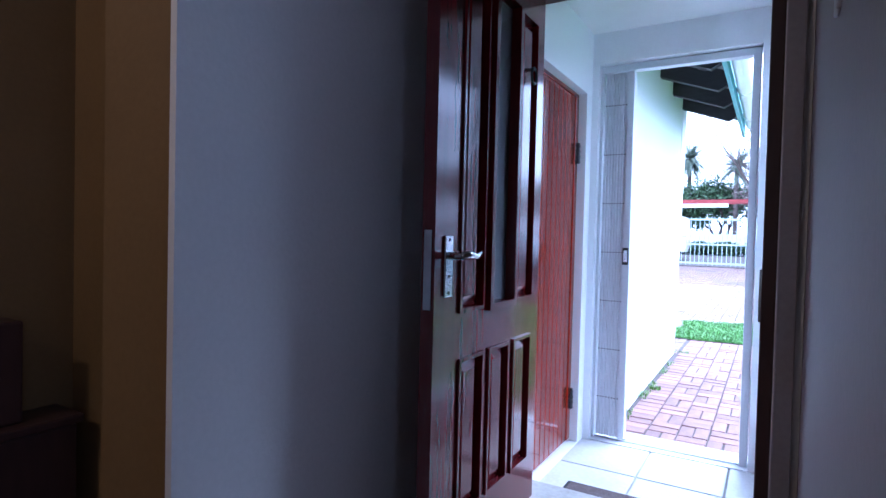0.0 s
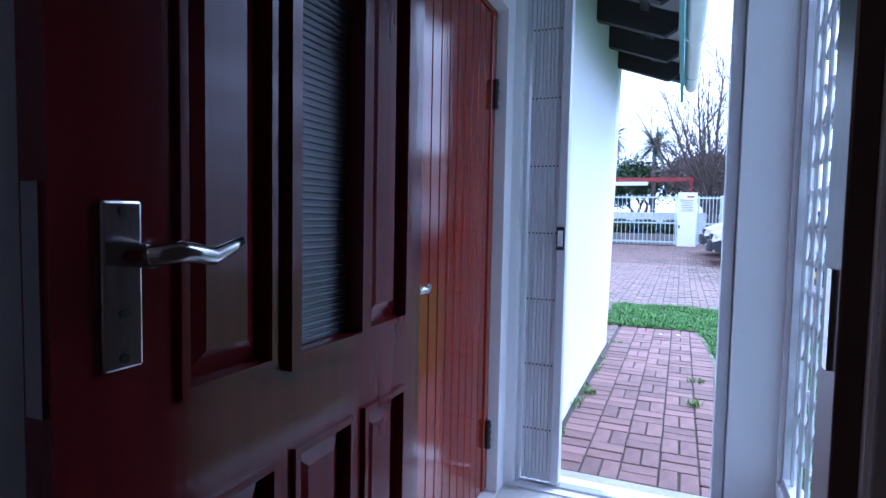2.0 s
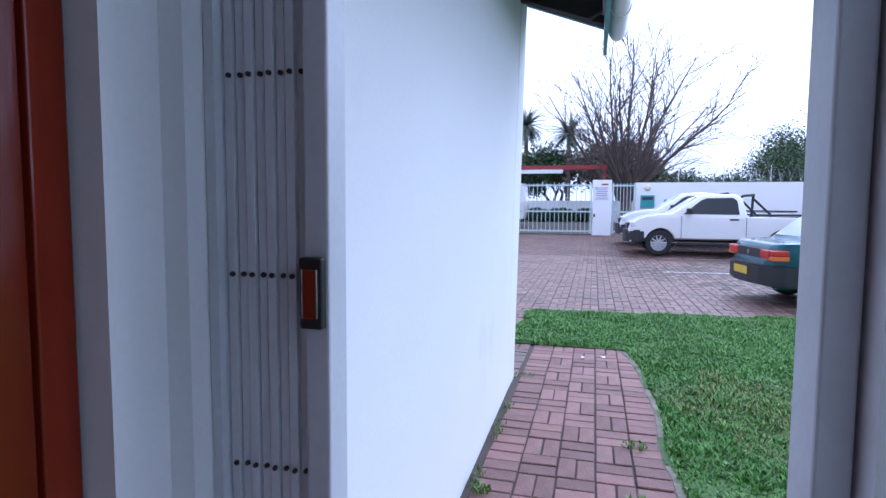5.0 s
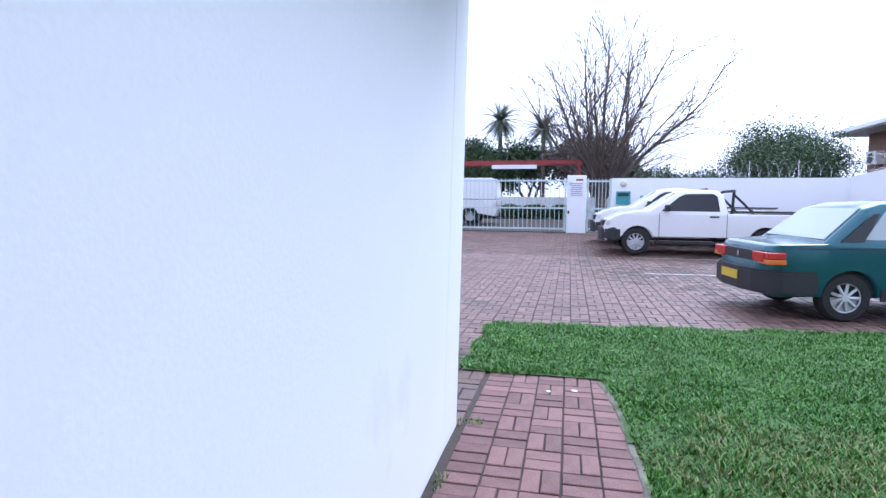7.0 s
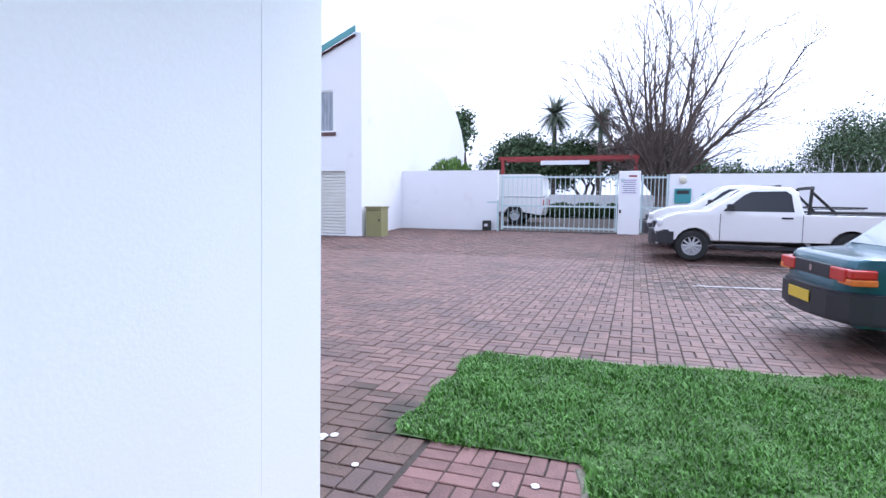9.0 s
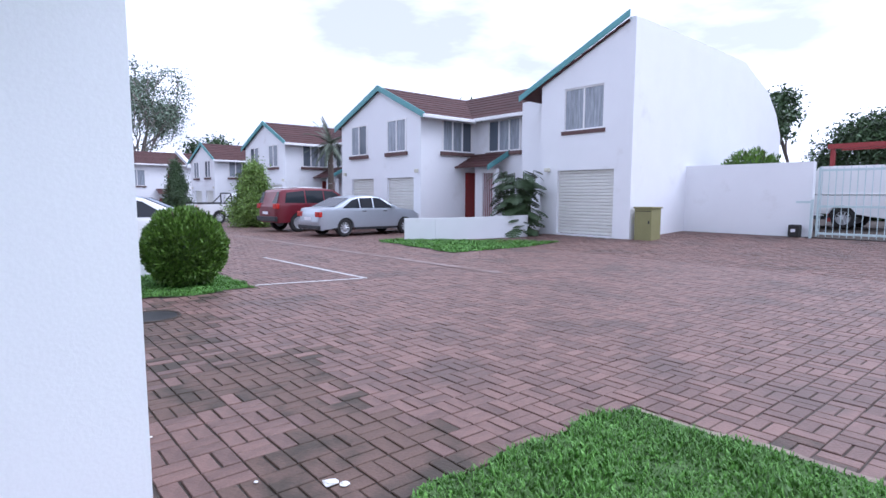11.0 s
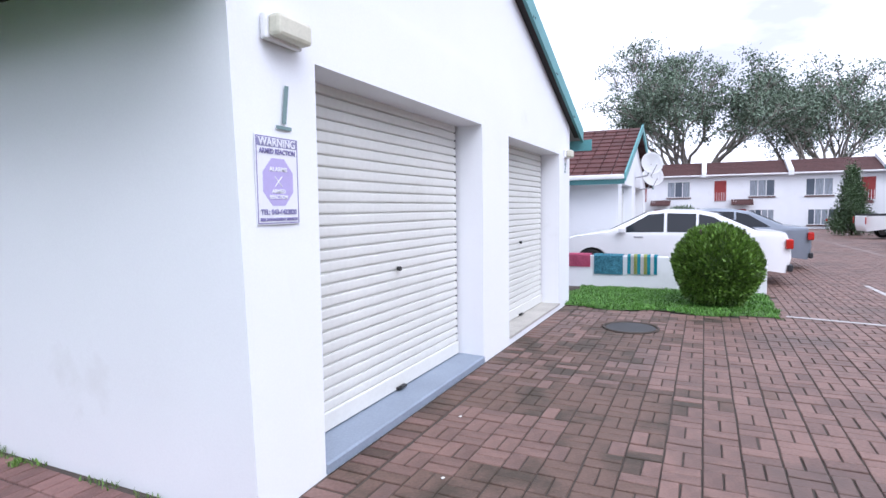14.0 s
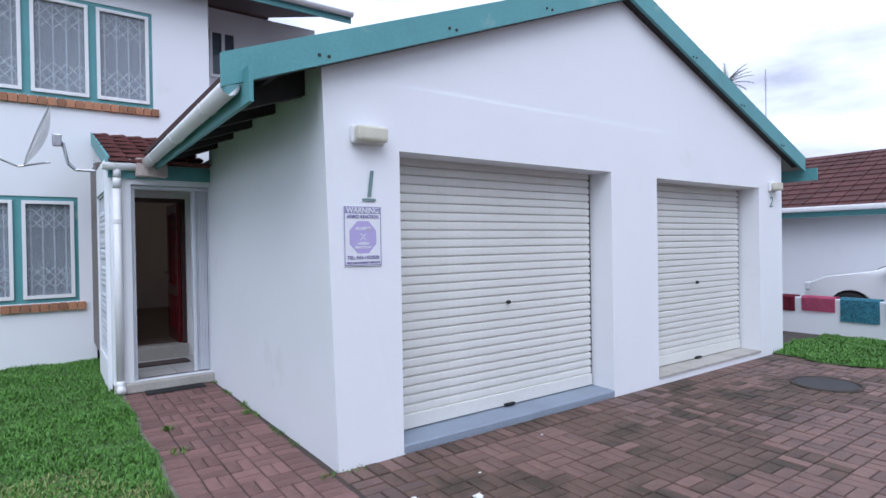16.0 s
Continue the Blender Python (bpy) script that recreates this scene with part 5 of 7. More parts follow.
part("side_wall", bm, WHITE, h2, "blank white side wall with a curved top")
part("left_wall", box(fresh(), (-11.5, 23.52, -0.3), (-11.3, 30, 5.0)), WHITE, h2)
far_roller(h2, 23.42, -10.75, -8.55, 0.22, 2.32)
far_window(h2, "y", 23.36, -10.52, -9.0, 3.62, 5.0, -1, cols=2)
bm = fresh()
roof_plane(bm, (-8.16, 23.2, 6.72), (-8.16, 28.6, 6.60), (-12.3, 28.6, 4.80), (-12.3, 23.2, 4.90), 10)
tagged(part("roof", bm, TILE_J, h2), kind="stuff")
part("barge_board", prism(fresh(), [(-8.1, 6.98), (-12.45, 5.02), (-12.45, 4.82), (-8.1, 6.78)], "y", 23.15, 23.195), GREEN, h2, "sea-green barge board")
part("link_wall", box(fresh(), (-13.2, 24.2, -0.2), (-11.52, 24.4, 5.0)), WHITE, h2)
part("downpipe", rod(fresh(), (-12.0, 24.15, 0.2), (-12.0, 24.15, 4.7), 0.05), WHITEP, h2)
part("lamp", box(fresh(), (-11.25, 23.18, 2.3), (-11.05, 23.3, 2.42), 0.02), LAMPH, h2)

# neighbour's garage block along our own row
ng = thing("house", (-12.6, 8.4, 0), "low white garage block with red tiles and sea-green boards", "house", "houses of the complex")
bm = holed(fresh(), "y", 8.1, 0.3, -19.4, -12.6, -0.1, 2.25, [(-15.4, -13.2, 0.05, 2.1), (-18.6, -16.3, 0.05, 2.1)])
prism(bm, [(-19.4, 2.25), (-12.6, 2.25), (-15.9, 3.68)], "y", 8.1, 8.4)
part("front_wall", bm, WHITE, ng)
part("side_wall", box(fresh(), (-12.83, 1.0, -0.1), (-12.6, 8.1, 2.25)), WHITE, ng)
for a, b in ((-15.4, -13.2), (-18.6, -16.3)):
    bm = fresh()
    for k in range(20):
        prism(bm, [(8.15, 0.06 + 0.1 * k), (8.168, 0.08 + 0.1 * k), (8.168, 0.135 + 0.1 * k), (8.15, 0.155 + 0.1 * k), (8.12, 0.155 + 0.1 * k), (8.12, 0.06 + 0.1 * k)], "x", a, b)
    tagged(part("roller_door", bm, SLAT, ng), kind="stuff")
bm = fresh()
rows = 12
for r in range(rows):
    f0, f1 = r / rows, (r + 1) / rows
    xa, xb = -15.9 + 3.75 * f0, -15.9 + 3.75 * f1
    za, zb = 3.82 - 1.60 * f0, 3.82 - 1.60 * f1
    for k in range(24):
        ya = 0.8 + 0.325 * k
        prism(bm, [(xa, za + 0.004), (xb, zb + 0.035), (xb, zb - 0.02), (xa, za - 0.03)], "y", ya, ya + 0.30)
tagged(part("roof", bm, material("weathered_red_roof_tile", (0.085, 0.029, 0.026), 0.8, vary=0.3, scale=2.5, fine=40, bump=0.25, island=0.5), ng, "red interlocking tile roof"), kind="stuff")
bm = fresh()
roof_plane(bm, (-15.9, 0.8, 3.82), (-15.9, 8.6, 3.82), (-19.8, 8.6, 2.2), (-19.8, 0.8, 2.2), 8)
part("roof_far_side", bm, TILE_J, ng)
for xb in (-12.05, -19.8):
    part("barge_board", prism(fresh(), [(-15.9, 3.92), (xb, 2.32), (xb, 2.12), (-15.9, 3.72)], "y", 8.605, 8.645), GREEN, ng)
part("gutter", box(fresh(), (-12.14, 0.8, 2.17), (-12.03, 8.6, 2.28), 0.03), WHITEP, ng)
part("fascia", box(fresh(), (-12.2, 0.8, 2.06), (-12.15, 8.6, 2.22)), GREEN, ng)
part("back_upper", box(fresh(), (-19, -3.0, 2.25), (-8.5, -2.8, 5.2)), WHITE, ng)
bm = fresh()
roof_plane(bm, (-19, -4.2, 6.0), (-8.4, -4.2, 6.0), (-8.4, -2.3, 5.25), (-19, -2.3, 5.25), 6)
part("back_roof", bm, ROOFSH, ng, "pale sheet roof edge behind")
for c, a in (((-16.1, 8.85, 2.78), (0.9, 0.5, 0.2)), ((-17.2, 8.8, 2.45), (0.9, 0.4, 0.3))):
    d = thing("satellite_dish", c, "white satellite dish on the garage gable", "satellite dish", "gable dishes")
    part("reflector", dish_mesh(Vector(c), a, 0.33), WHITEP, d, smooth=True)
    part("arm", tube(fresh(), [(c[0], c[1], c[2]), (c[0] - 0.05, c[1] - 0.1, c[2] - 0.35), (c[0] - 0.1, 8.4, c[2] - 0.4)], 0.02), CHROME, d)
    part("feed", tube(fresh(), [(c[0] + 0.05, c[1], c[2] - 0.38), (c[0] + 0.45, c[1] + 0.2, c[2] - 0.05)], 0.015), CHROME, d)

# far terrace closing the lane
ft = thing("terrace", (-57, 15, -0.7), "white two-storey terrace with dark red roofs closing the lane", "house")
Z = -0.75
part("front_wall", box(fresh(), (-57.3, -6, Z - 1.5), (-57, 34, 4.5)), WHITE, ft)
bm = fresh()
roof_plane(bm, (-60.5, -6, 5.75), (-60.5, 34, 5.75), (-56.6, 34, 4.35), (-56.6, -6, 4.35), 10)
tagged(part("roof", bm, TILE_J, ft, "dark red tiled roof"), kind="stuff")
part("gutter", box(fresh(), (-56.6, -6, 4.22), (-56.48, 34, 4.36), 0.03), WHITEP, ft)
for y in (-4.0, 3.2, 10.2, 17.2, 24.2, 31.0):
    part("party_wall", prism(fresh(), [(-60.5, 6.1), (-56.3, 4.55), (-56.3, 4.1), (-60.5, 5.6)], "y", y - 0.2, y + 0.2), WHITE, ft)
    s = 1 if y < 15 else -1
    far_window(ft, "x", -57, y + 1.2 + (2.6 if s > 0 else 0), y + 3.2 + (2.6 if s > 0 else 0), 2.3, 3.8, 1, cols=3)
    far_window(ft, "x", -57, y + 1.4 + (2.4 if s > 0 else 0), y + 3.4 + (2.4 if s > 0 else 0), -0.3, 1.1, 1, cols=4)
    part("balcony_door", box(fresh(), (-57.0, y + (0.9 if s > 0 else 5.2), 1.9), (-56.95, y + (1.9 if s > 0 else 6.2), 3.8)), RED_STEEL, ft)
    bm = fresh()
    for k in range(12):
        rod(bm, (-56.4, y + (0.5 if s > 0 else 4.6) + 0.2 * k, 1.8), (-56.4, y + (0.5 if s > 0 else 4.6) + 0.2 * k, 2.7), 0.02, n=4)
    part("balcony_rail", bm, WHITEP, ft)
    yd = y + (2.6 if s > 0 else 4.4)
    part("door", box(fresh(), (-57.0, yd, Z), (-56.94, yd + 0.95, 1.15)), RED_STEEL, ft)
    bm = fresh()
    roof_plane(bm, (-57, yd - 0.3, 2.05), (-57, yd + 1.5, 2.05), (-55.9, yd + 1.5, 1.55), (-55.9, yd - 0.3, 1.55), 3)
    part("porch_roof", bm, TILE_J, ft)
    part("garage_door", box(fresh(), (-57.0, y + (0.3 if s > 0 else 0.0) - 0.1, Z), (-56.95, y + 2.2, 1.1)), SLAT, ft) if s > 0 else None

# ---- road gate, pillar, boundary walls ----
GY = 26.6
zb = rise(0, GY)
struct("wall_gate_left", box(fresh(), (-7.95, GY + 0.1, -0.2), (-4.15, GY + 0.32, 2.50)), WHITE, "white boundary wall beside the sliding gate")
struct("pillar_gate", box(fresh(), (0.10, GY - 0.15, -0.2), (0.80, GY + 0.30, 2.42), 0.02), WHITE, "white gate pillar with a notice")
struct("wall_boundary_back", box(fresh(), (1.70, GY, -0.2), (9.6, GY + 0.22, 2.32)), WHITE, "white boundary wall behind the pickup")
bm = prism(fresh(), [(GY + 0.22, -0.2), (GY + 0.22, 2.34), (23.6, 2.54), (23.6, -0.2)], "x", 9.38, 9.6)
box(bm, (9.38, 8.0, -0.2), (9.6, 23.6, 2.75))
struct("wall_boundary_side", bm, WHITE, "white stepped boundary wall beside the parking bay")
TEALG = material("pale_teal_gate_paint", (0.50, 0.61, 0.62), 0.45, vary=0.1, scale=4, bump=0.05)


def bar_gate(name, x0, x1, y, z0, z1, n, label):
    g = thing(name, ((x0 + x1) / 2, y, z0), label, "gate")
    me = mesh_of("bar", rod(fresh(), (0, 0, 0), (0, 0, z1 - z0), 0.012, n=6), TEALG)
    for k in range(n):
        piece("bar", me, (x0 + (x1 - x0) * (k + 0.5) / n, y, z0), g)
    for z in (z0 + 0.06, z0 + 0.42 * (z1 - z0), z1 - 0.12):
        part("rail", box(fresh(), (x0, y - 0.025, z), (x1, y + 0.025, z + 0.06)), TEALG, g)
    for x in (x0, x1 - 0.05):
        part("post", box(fresh(), (x, y - 0.03, z0), (x + 0.05, y + 0.03, z1)), TEALG, g)
    return g


g = bar_gate("sliding_gate", -3.95, 0.08, GY - 0.1, zb + 0.05, zb + 2.02, 24, "pale teal steel sliding driveway gate, closed")
part("track", box(fresh(), (-4.2, GY - 0.14, zb - 0.01), (0.1, GY - 0.06, zb + 0.02)), IRON, g)
bar_gate("pedestrian_gate", 0.82, 1.68, GY, zb + 0.05, zb + 2.0, 7, "pale teal barred pedestrian gate")
gm = thing("gate_motor", (-4.5, GY - 0.1, zb), "small black sliding gate motor box", "gate motor")
part("casing", box(fresh(), (-4.62, GY - 0.25, zb), (-4.34, GY + 0.05, zb + 0.36), 0.03), RUBBER, gm)
part("label", box(fresh(), (-4.54, GY - 0.256, zb + 0.15), (-4.42, GY - 0.251, zb + 0.24)), SIGNW, gm)
tp = thing("gate_guide_post", (-4.05, GY - 0.2, zb), "pale teal gate guide post", "post")
part("post", rod(fresh(), (-4.05, GY - 0.2, zb - 0.05), (-4.05, GY - 0.2, zb + 1.1), 0.04), TEALG, tp)
part("arm", box(fresh(), (-4.45, GY - 0.23, zb + 1.0), (-4.05, GY - 0.17, zb + 1.06)), TEALG, tp)
ns = thing("notice_board", (0.45, GY - 0.16, 1.95), "white notice with rows of small lettering on the pillar", "sign")
part("sheet", box(fresh(), (0.16, GY - 0.165, 1.62), (0.72, GY - 0.152, 2.18)), SIGNW, ns)
for k in range(7):
    part("text_bar", box(fresh(), (0.22 + 0.02 * (k % 3), GY - 0.168, 2.10 - 0.07 * k), (0.66 - 0.03 * (k % 2), GY - 0.166, 2.125 - 0.07 * k)), INK, ns)
part("red_bar", box(fresh(), (0.42, GY - 0.156, 2.22), (0.68, GY - 0.151, 2.28)), RED_STEEL, ns)
part("green_badge", box(fresh(), (0.16, GY - 0.168, 2.05), (0.28, GY - 0.166, 2.16)), TEALG, ns)
part("keypad", box(fresh(), (0.14, GY - 0.18, 1.0), (0.20, GY - 0.15, 1.12), 0.008), RUBBER, ns)
wl2 = thing("wall_lamp", (2.1, GY, 2.15), "round white bulkhead lamp on the boundary wall", "wall lamp")
bm = fresh()
bmesh.ops.create_uvsphere(bm, u_segments=14, v_segments=8, radius=0.12, matrix=Matrix.Translation((2.1, GY - 0.04, 2.12)) @ Matrix.Diagonal((1, 0.6, 1, 1)))
part("globe", bm, LAMPH, wl2, smooth=True)
part("base", rod(fresh(), (2.1, GY, 2.12), (2.1, GY - 0.03, 2.12), 0.13, n=16), WHITEP, wl2)
pb = thing("post_boxes", (2.1, GY, 1.6), "teal steel letter boxes set in the boundary wall", "letter box")
TEALD = material("teal_steel", (0.05, 0.27, 0.29), 0.45, vary=0.12, bump=0.05)
part("case", box(fresh(), (1.86, GY - 0.06, 1.36), (2.36, GY - 0.003, 1.84), 0.01), TEALD, pb)
part("flap", box(fresh(), (1.92, GY - 0.072, 1.66), (2.30, GY - 0.061, 1.78)), IRON, pb)
pb2 = thing("meter_box", (2.85, GY, 1.6), "small teal meter box in the boundary wall", "meter box")
part("case", box(fresh(), (2.7, GY - 0.05, 1.42), (2.98, GY - 0.003, 1.68), 0.01), TEALD, pb2)

# razor wire coils along the wall tops
rw = tagged(thing("razor_wire", (6, GY, 2.4), "coil of razor wire on brackets along the wall top", "razor wire"))
bm = fresh()
pts = []
for k in range(520):
    f = k / 519
    if f < 0.45:
        c = Vector((3.2 + 6.2 * f / 0.45, GY + 0.11, 2.60))
    else:
        c = Vector((9.49, GY + 0.1 - 14 * (f - 0.45) / 0.55, 2.66 + 0.22 * min(1, (f - 0.45) * 6)))
    a = k * 2 * math.pi / 12
    pts.append(c + Vector((0.05 * math.cos(a), 0.05 * math.cos(a), 0)) + Vector((0.0, 0.0, 0.24 * math.sin(a))) + Vector((0.22 * math.cos(a) if f >= 0.45 else 0, 0.22 * math.cos(a) if f < 0.45 else 0, 0)))
tube(bm, pts, 0.007, n=3)
tagged(part("coil", bm, CHROME, rw), kind="stuff")
for k in range(9):
    x, y = (3.2 + 1.55 * k, GY + 0.11) if k < 5 else (9.49, GY - 2.6 * (k - 4))
    part("bracket", rod(fresh(), (x, y, 2.3 + (0.3 if k > 4 else 0)), (x, y, 2.92 + (0.15 if k > 4 else 0)), 0.014, n=5), CHROME, rw)

# olive service cabinet
oc = thing("service_cabinet", (-7.4, 23.6, 0.2), "olive green steel service cabinet against the white wall", "cabinet")
zc = rise(-7.5, 23.4)
part("body", box(fresh(), (-7.82, 23.35, zc - 0.02), (-7.26, 23.90, zc + 0.95), 0.015), OLIVE, oc)
part("lid", box(fresh(), (-7.85, 23.31, zc + 0.951), (-7.23, 23.93, zc + 1.0), 0.01), OLIVE, oc)
part("door_seam", box(fresh(), (-7.80, 23.343, zc + 0.86), (-7.28, 23.35, zc + 0.875)), IRON, oc)
part("lock", box(fresh(), (-7.36, 23.335, zc + 0.5), (-7.32, 23.35, zc + 0.58)), IRON, oc)

# red beam shelter beyond the gate
sh = thing("carport", (-2.5, 33, 0.4), "red steel beam carport beyond the gate with a white sign strip", "carport")
part("beam", box(fresh(), (-5.6, 32.9, 3.30), (0.75, 33.1, 3.48)), RED_STEEL, sh)
for x in (-5.5, 0.55):
    part("post", box(fresh(), (x, 32.93, 0.3), (x + 0.14, 33.07, 3.3)), RED_STEEL, sh)
part("beam", box(fresh(), (-5.6, 34.6, 3.34), (0.75, 34.7, 3.48)), RED_STEEL, sh)
part("sign_strip", box(fresh(), (-3.6, 32.86, 3.08), (-1.4, 32.9, 3.27)), SIGNW, sh)
struct("wall_street", box(fresh(), (-14, 36.0, 0), (2.6, 36.2, 1.75)), WHITE, "white street wall beyond the gate")
struct("wall_street_right", box(fresh(), (2.6, 36.0, 0), (20, 36.2, 1.2)), WHITE)

# neighbour's roof above the side wall
nh = thing("house", (17, 40, 0), "brick house with white eaves and an air conditioner behind the wall", "house")
part("wall", box(fresh(), (14.8, 30.0, -0.2), (22, 37.6, 5.0)), BRICKW, nh)
part("eave", prism(fresh(), [(13.6, 5.0), (13.6, 5.28), (18.5, 7.2), (23, 5.2), (23, 5.0)], "y", 29.5, 38.8), ROOFSH, nh)
part("gutter", box(fresh(), (13.5, 29.5, 5.05), (13.6, 38.8, 5.24), 0.02), WHITEP, nh)
ac = part("air_conditioner", box(fresh(), (14.4, 36.0, 3.4), (14.8, 36.9, 4.05), 0.02), WHITEP, nh)
part("fan_grille", rod(fresh(), (14.385, 36.45, 3.72), (14.40, 36.45, 3.72), 0.25, n=20), IRON, ac)
part("window", box(fresh(), (14.76, 32.0, 2.9), (14.79, 33.4, 4.4)), PANEF, nh)


# ---- vehicles ----
def wheel(car_ob, x, y, r, w, side, rim_mat, spokes, label=""):
    """A tyre with its rim; side is the way the rim faces (+1 or -1 along y)."""
    bm = fresh()
    prof = [(0.62 * r, -w / 2), (0.9 * r, -w / 2), (r, -w * 0.32), (r, w * 0.32), (0.9 * r, w / 2), (0.62 * r, w / 2)]
    n = 28
    rings = [[bm.verts.new((x + pr * math.cos(2 * math.pi * k / n), y + py, r + pr * math.sin(2 * math.pi * k / n))) for k in range(n)] for pr, py in prof]
    for a, b in zip(rings, rings[1:] + rings[:1]):
        for k in range(n):
            bm.faces.new((a[k], a[(k + 1) % n], b[(k + 1) % n], b[k]))
    ty = part("wheel", bm, RUBBER, car_ob, "black tyre", smooth=False)
    bm = fresh()
    f = y + side * w * 0.36
    rod(bm, (x, y - side * w * 0.2, r), (x, f - side * 0.03, r), 0.63 * r, n=24)
    for k in range(spokes):
        a = 2 * math.pi * k / spokes
        c, s = math.cos(a), math.sin(a)
        rod(bm, (x + c * 0.10 * r, f, r + s * 0.10 * r), (x + c * 0.60 * r, f - side * 0.005, r + s * 0.60 * r), 0.075 * r, 0.06 * r, n=5)
    rod(bm, (x, f - side * 0.01, r), (x, f + side * 0.02, r), 0.16 * r, n=14)
    for k in range(24):
        a0, a1 = 2 * math.pi * k / 24, 2 * math.pi * (k + 1) / 24
        rod(bm, (x + 0.61 * r * math.cos(a0), f, r + 0.61 * r * math.sin(a0)), (x + 0.61 * r * math.cos(a1), f, r + 0.61 * r * math.sin(a1)), 0.035 * r, n=5)
    part("rim", bm, rim_mat, ty, label)


def vehicle(name, at, turn, top, low, axles, r, half, belt, paint, panes, screens, label, rim=ALLOY, spokes=8, glass=CARG, lean=0.30, lower=None, arch=1.14, category="car", trims=()):
    """A car from its side outline: top runs from the tail over the roof to the nose, low is the sill height, x points ahead and the rear axle is at 0.
    panes: side windows as outlines; screens: pairs of points on the outline for front and back glass."""
    c = thing(name, (0, 0, 0), label, category)

    def tumble(z):
        return lean * max(0.0, z - belt)
    outline = list(top)
    x_end, x_tail = top[-1][0], top[0][0]
    under = [(x_end - 0.05, low)]
    for ax in sorted(axles, reverse=True):
        for k in range(11):
            a = math.pi * k / 10
            p = (ax + arch * r * math.cos(a), r + arch * r * math.sin(a))
            if p[1] >= low:
                under.append(p)
    under.append((x_tail + 0.05, low))
    outline += under
    cx, cz = sum(p[0] for p in outline) / len(outline), sum(p[1] for p in outline) / len(outline)
    bm = fresh()
    rings = []
    xm, xr = (x_end + x_tail) / 2, (x_end - x_tail) / 2
    for s, f, k in ((-1, 1.0, 0.050), (-1, 0.985, 0.026), (-1, 0.955, 0.010), (-1, 0.90, 0.0), (-1, 0.45, -0.012), (1, 0.45, -0.012), (1, 0.90, 0.0), (1, 0.955, 0.010), (1, 0.985, 0.026), (1, 1.0, 0.050)):
        ring = []
        for x, z in outline:
            d = math.hypot(x - cx, z - cz)
            x2, z2 = (x - (x - cx) / d * k, z - (z - cz) / d * k) if z > low + 0.01 else (x, z)
            ring.append(bm.verts.new((x2, s * f * half, z2)))
        rings.append(ring)
    m = len(outline)
    for a, b in zip(rings, rings[1:]):
        for k in range(m):
            bm.faces.new((a[k], a[(k + 1) % m], b[(k + 1) % m], b[k]))
    bm.faces.new(rings[0]), bm.faces.new(rings[-1][::-1])
    cuts = [((0, 0, low + (belt - low) * q), (0, 0, 1)) for q in (0.15, 0.3, 0.45, 0.6, 0.72, 0.84, 0.93, 1.0)]
    cuts += [((xm + q * xr, 0, 0), (1, 0, 0)) for q in (-0.985, -0.96, -0.93, -0.89, -0.85, -0.80, -0.7, -0.5, 0.5, 0.7, 0.80, 0.85, 0.89, 0.93, 0.96, 0.985)]
    for co, no in cuts:
        bmesh.ops.bisect_plane(bm, geom=bm.verts[:] + bm.edges[:] + bm.faces[:], plane_co=co, plane_no=no)
    for q in bm.verts:
        out = 0.16 * max(0.0, (abs(q.co.x - xm) / xr - 0.76) / 0.24) ** 2
        u = (q.co.z - belt + 0.16) / 0.55
        bulge = 0.022 * max(0.0, 1 - u * u) - 0.022
        q.co.y -= math.copysign(tumble(q.co.z) + out - bulge, q.co.y) * min(1.0, abs(q.co.y) / (0.9 * half))
    bmesh.ops.triangulate(bm, faces=[f for f in bm.faces if len(f.verts) > 4])
    body = part("body", bm, paint, c, smooth=True)
    body.data.set_sharp_from_angle(angle=radians(24))
    for ax in axles:
        part("wheel_well", box(fresh(), (ax - arch * r * 0.98, -half * 0.92, low + 0.02), (ax + arch * r * 0.98, half * 0.92, r * 2.05)), RUBBER, c)
    for pts in panes:
        for s in (-1, 1):
            bm = fresh()
            o = [bm.verts.new((x, s * (half - tumble(z) + 0.005 - 0.004), z)) for x, z in pts]
            i = [bm.verts.new((x, s * (half - tumble(z) - 0.02), z)) for x, z in pts]
            bm.faces.new(o), bm.faces.new(i[::-1])
            for k in range(len(pts)):
                bm.faces.new((o[k], i[k], i[(k + 1) % len(pts)], o[(k + 1) % len(pts)]))
            part("side_window", bm, glass, c)
    for (xa, za), (xb, zb2) in screens:
        bm = fresh()
        nx, nz = -(zb2 - za), (xb - xa)
        ln = math.hypot(nx, nz)
        nx, nz = nx / ln * 0.006, nz / ln * 0.006
        if nz < 0:
            nx, nz = -nx, -nz
        o = []
        for x, z in ((xa, za), (xb, zb2)):
            w = half * 0.94 - tumble(z) - 0.06
            o.append([bm.verts.new((x + nx * q, sgn * w, z + nz * q)) for q in (1, -1) for sgn in (-1, 1)])
        a, b = o
        bm.faces.new((a[0], a[1], b[1], b[0])), bm.faces.new((a[2], b[2], b[3], a[3]))
        bm.faces.new((a[0], b[0], b[2], a[2])), bm.faces.new((a[1], a[3], b[3], b[1])), bm.faces.new((a[0], a[2], a[3], a[1])), bm.faces.new((b[0], b[1], b[3], b[2]))
        part("windscreen" if xa > 1 else "rear_window", bm, CARG_L if glass is CARG_L else glass, c)
    for ax in axles:
        for s in (-1, 1):
            wheel(c, ax, s * (half - 0.11), r, 0.19, s, rim, spokes)
    for nm, a, b, bev, mt, lab in trims:
        for s in ((-1, 1) if a[1] * b[1] > 0 else (1,)):
            part(nm, box(fresh(), (a[0], s * a[1], a[2]), (b[0], s * b[1], b[2]), bev), mt, c, lab)
    return c


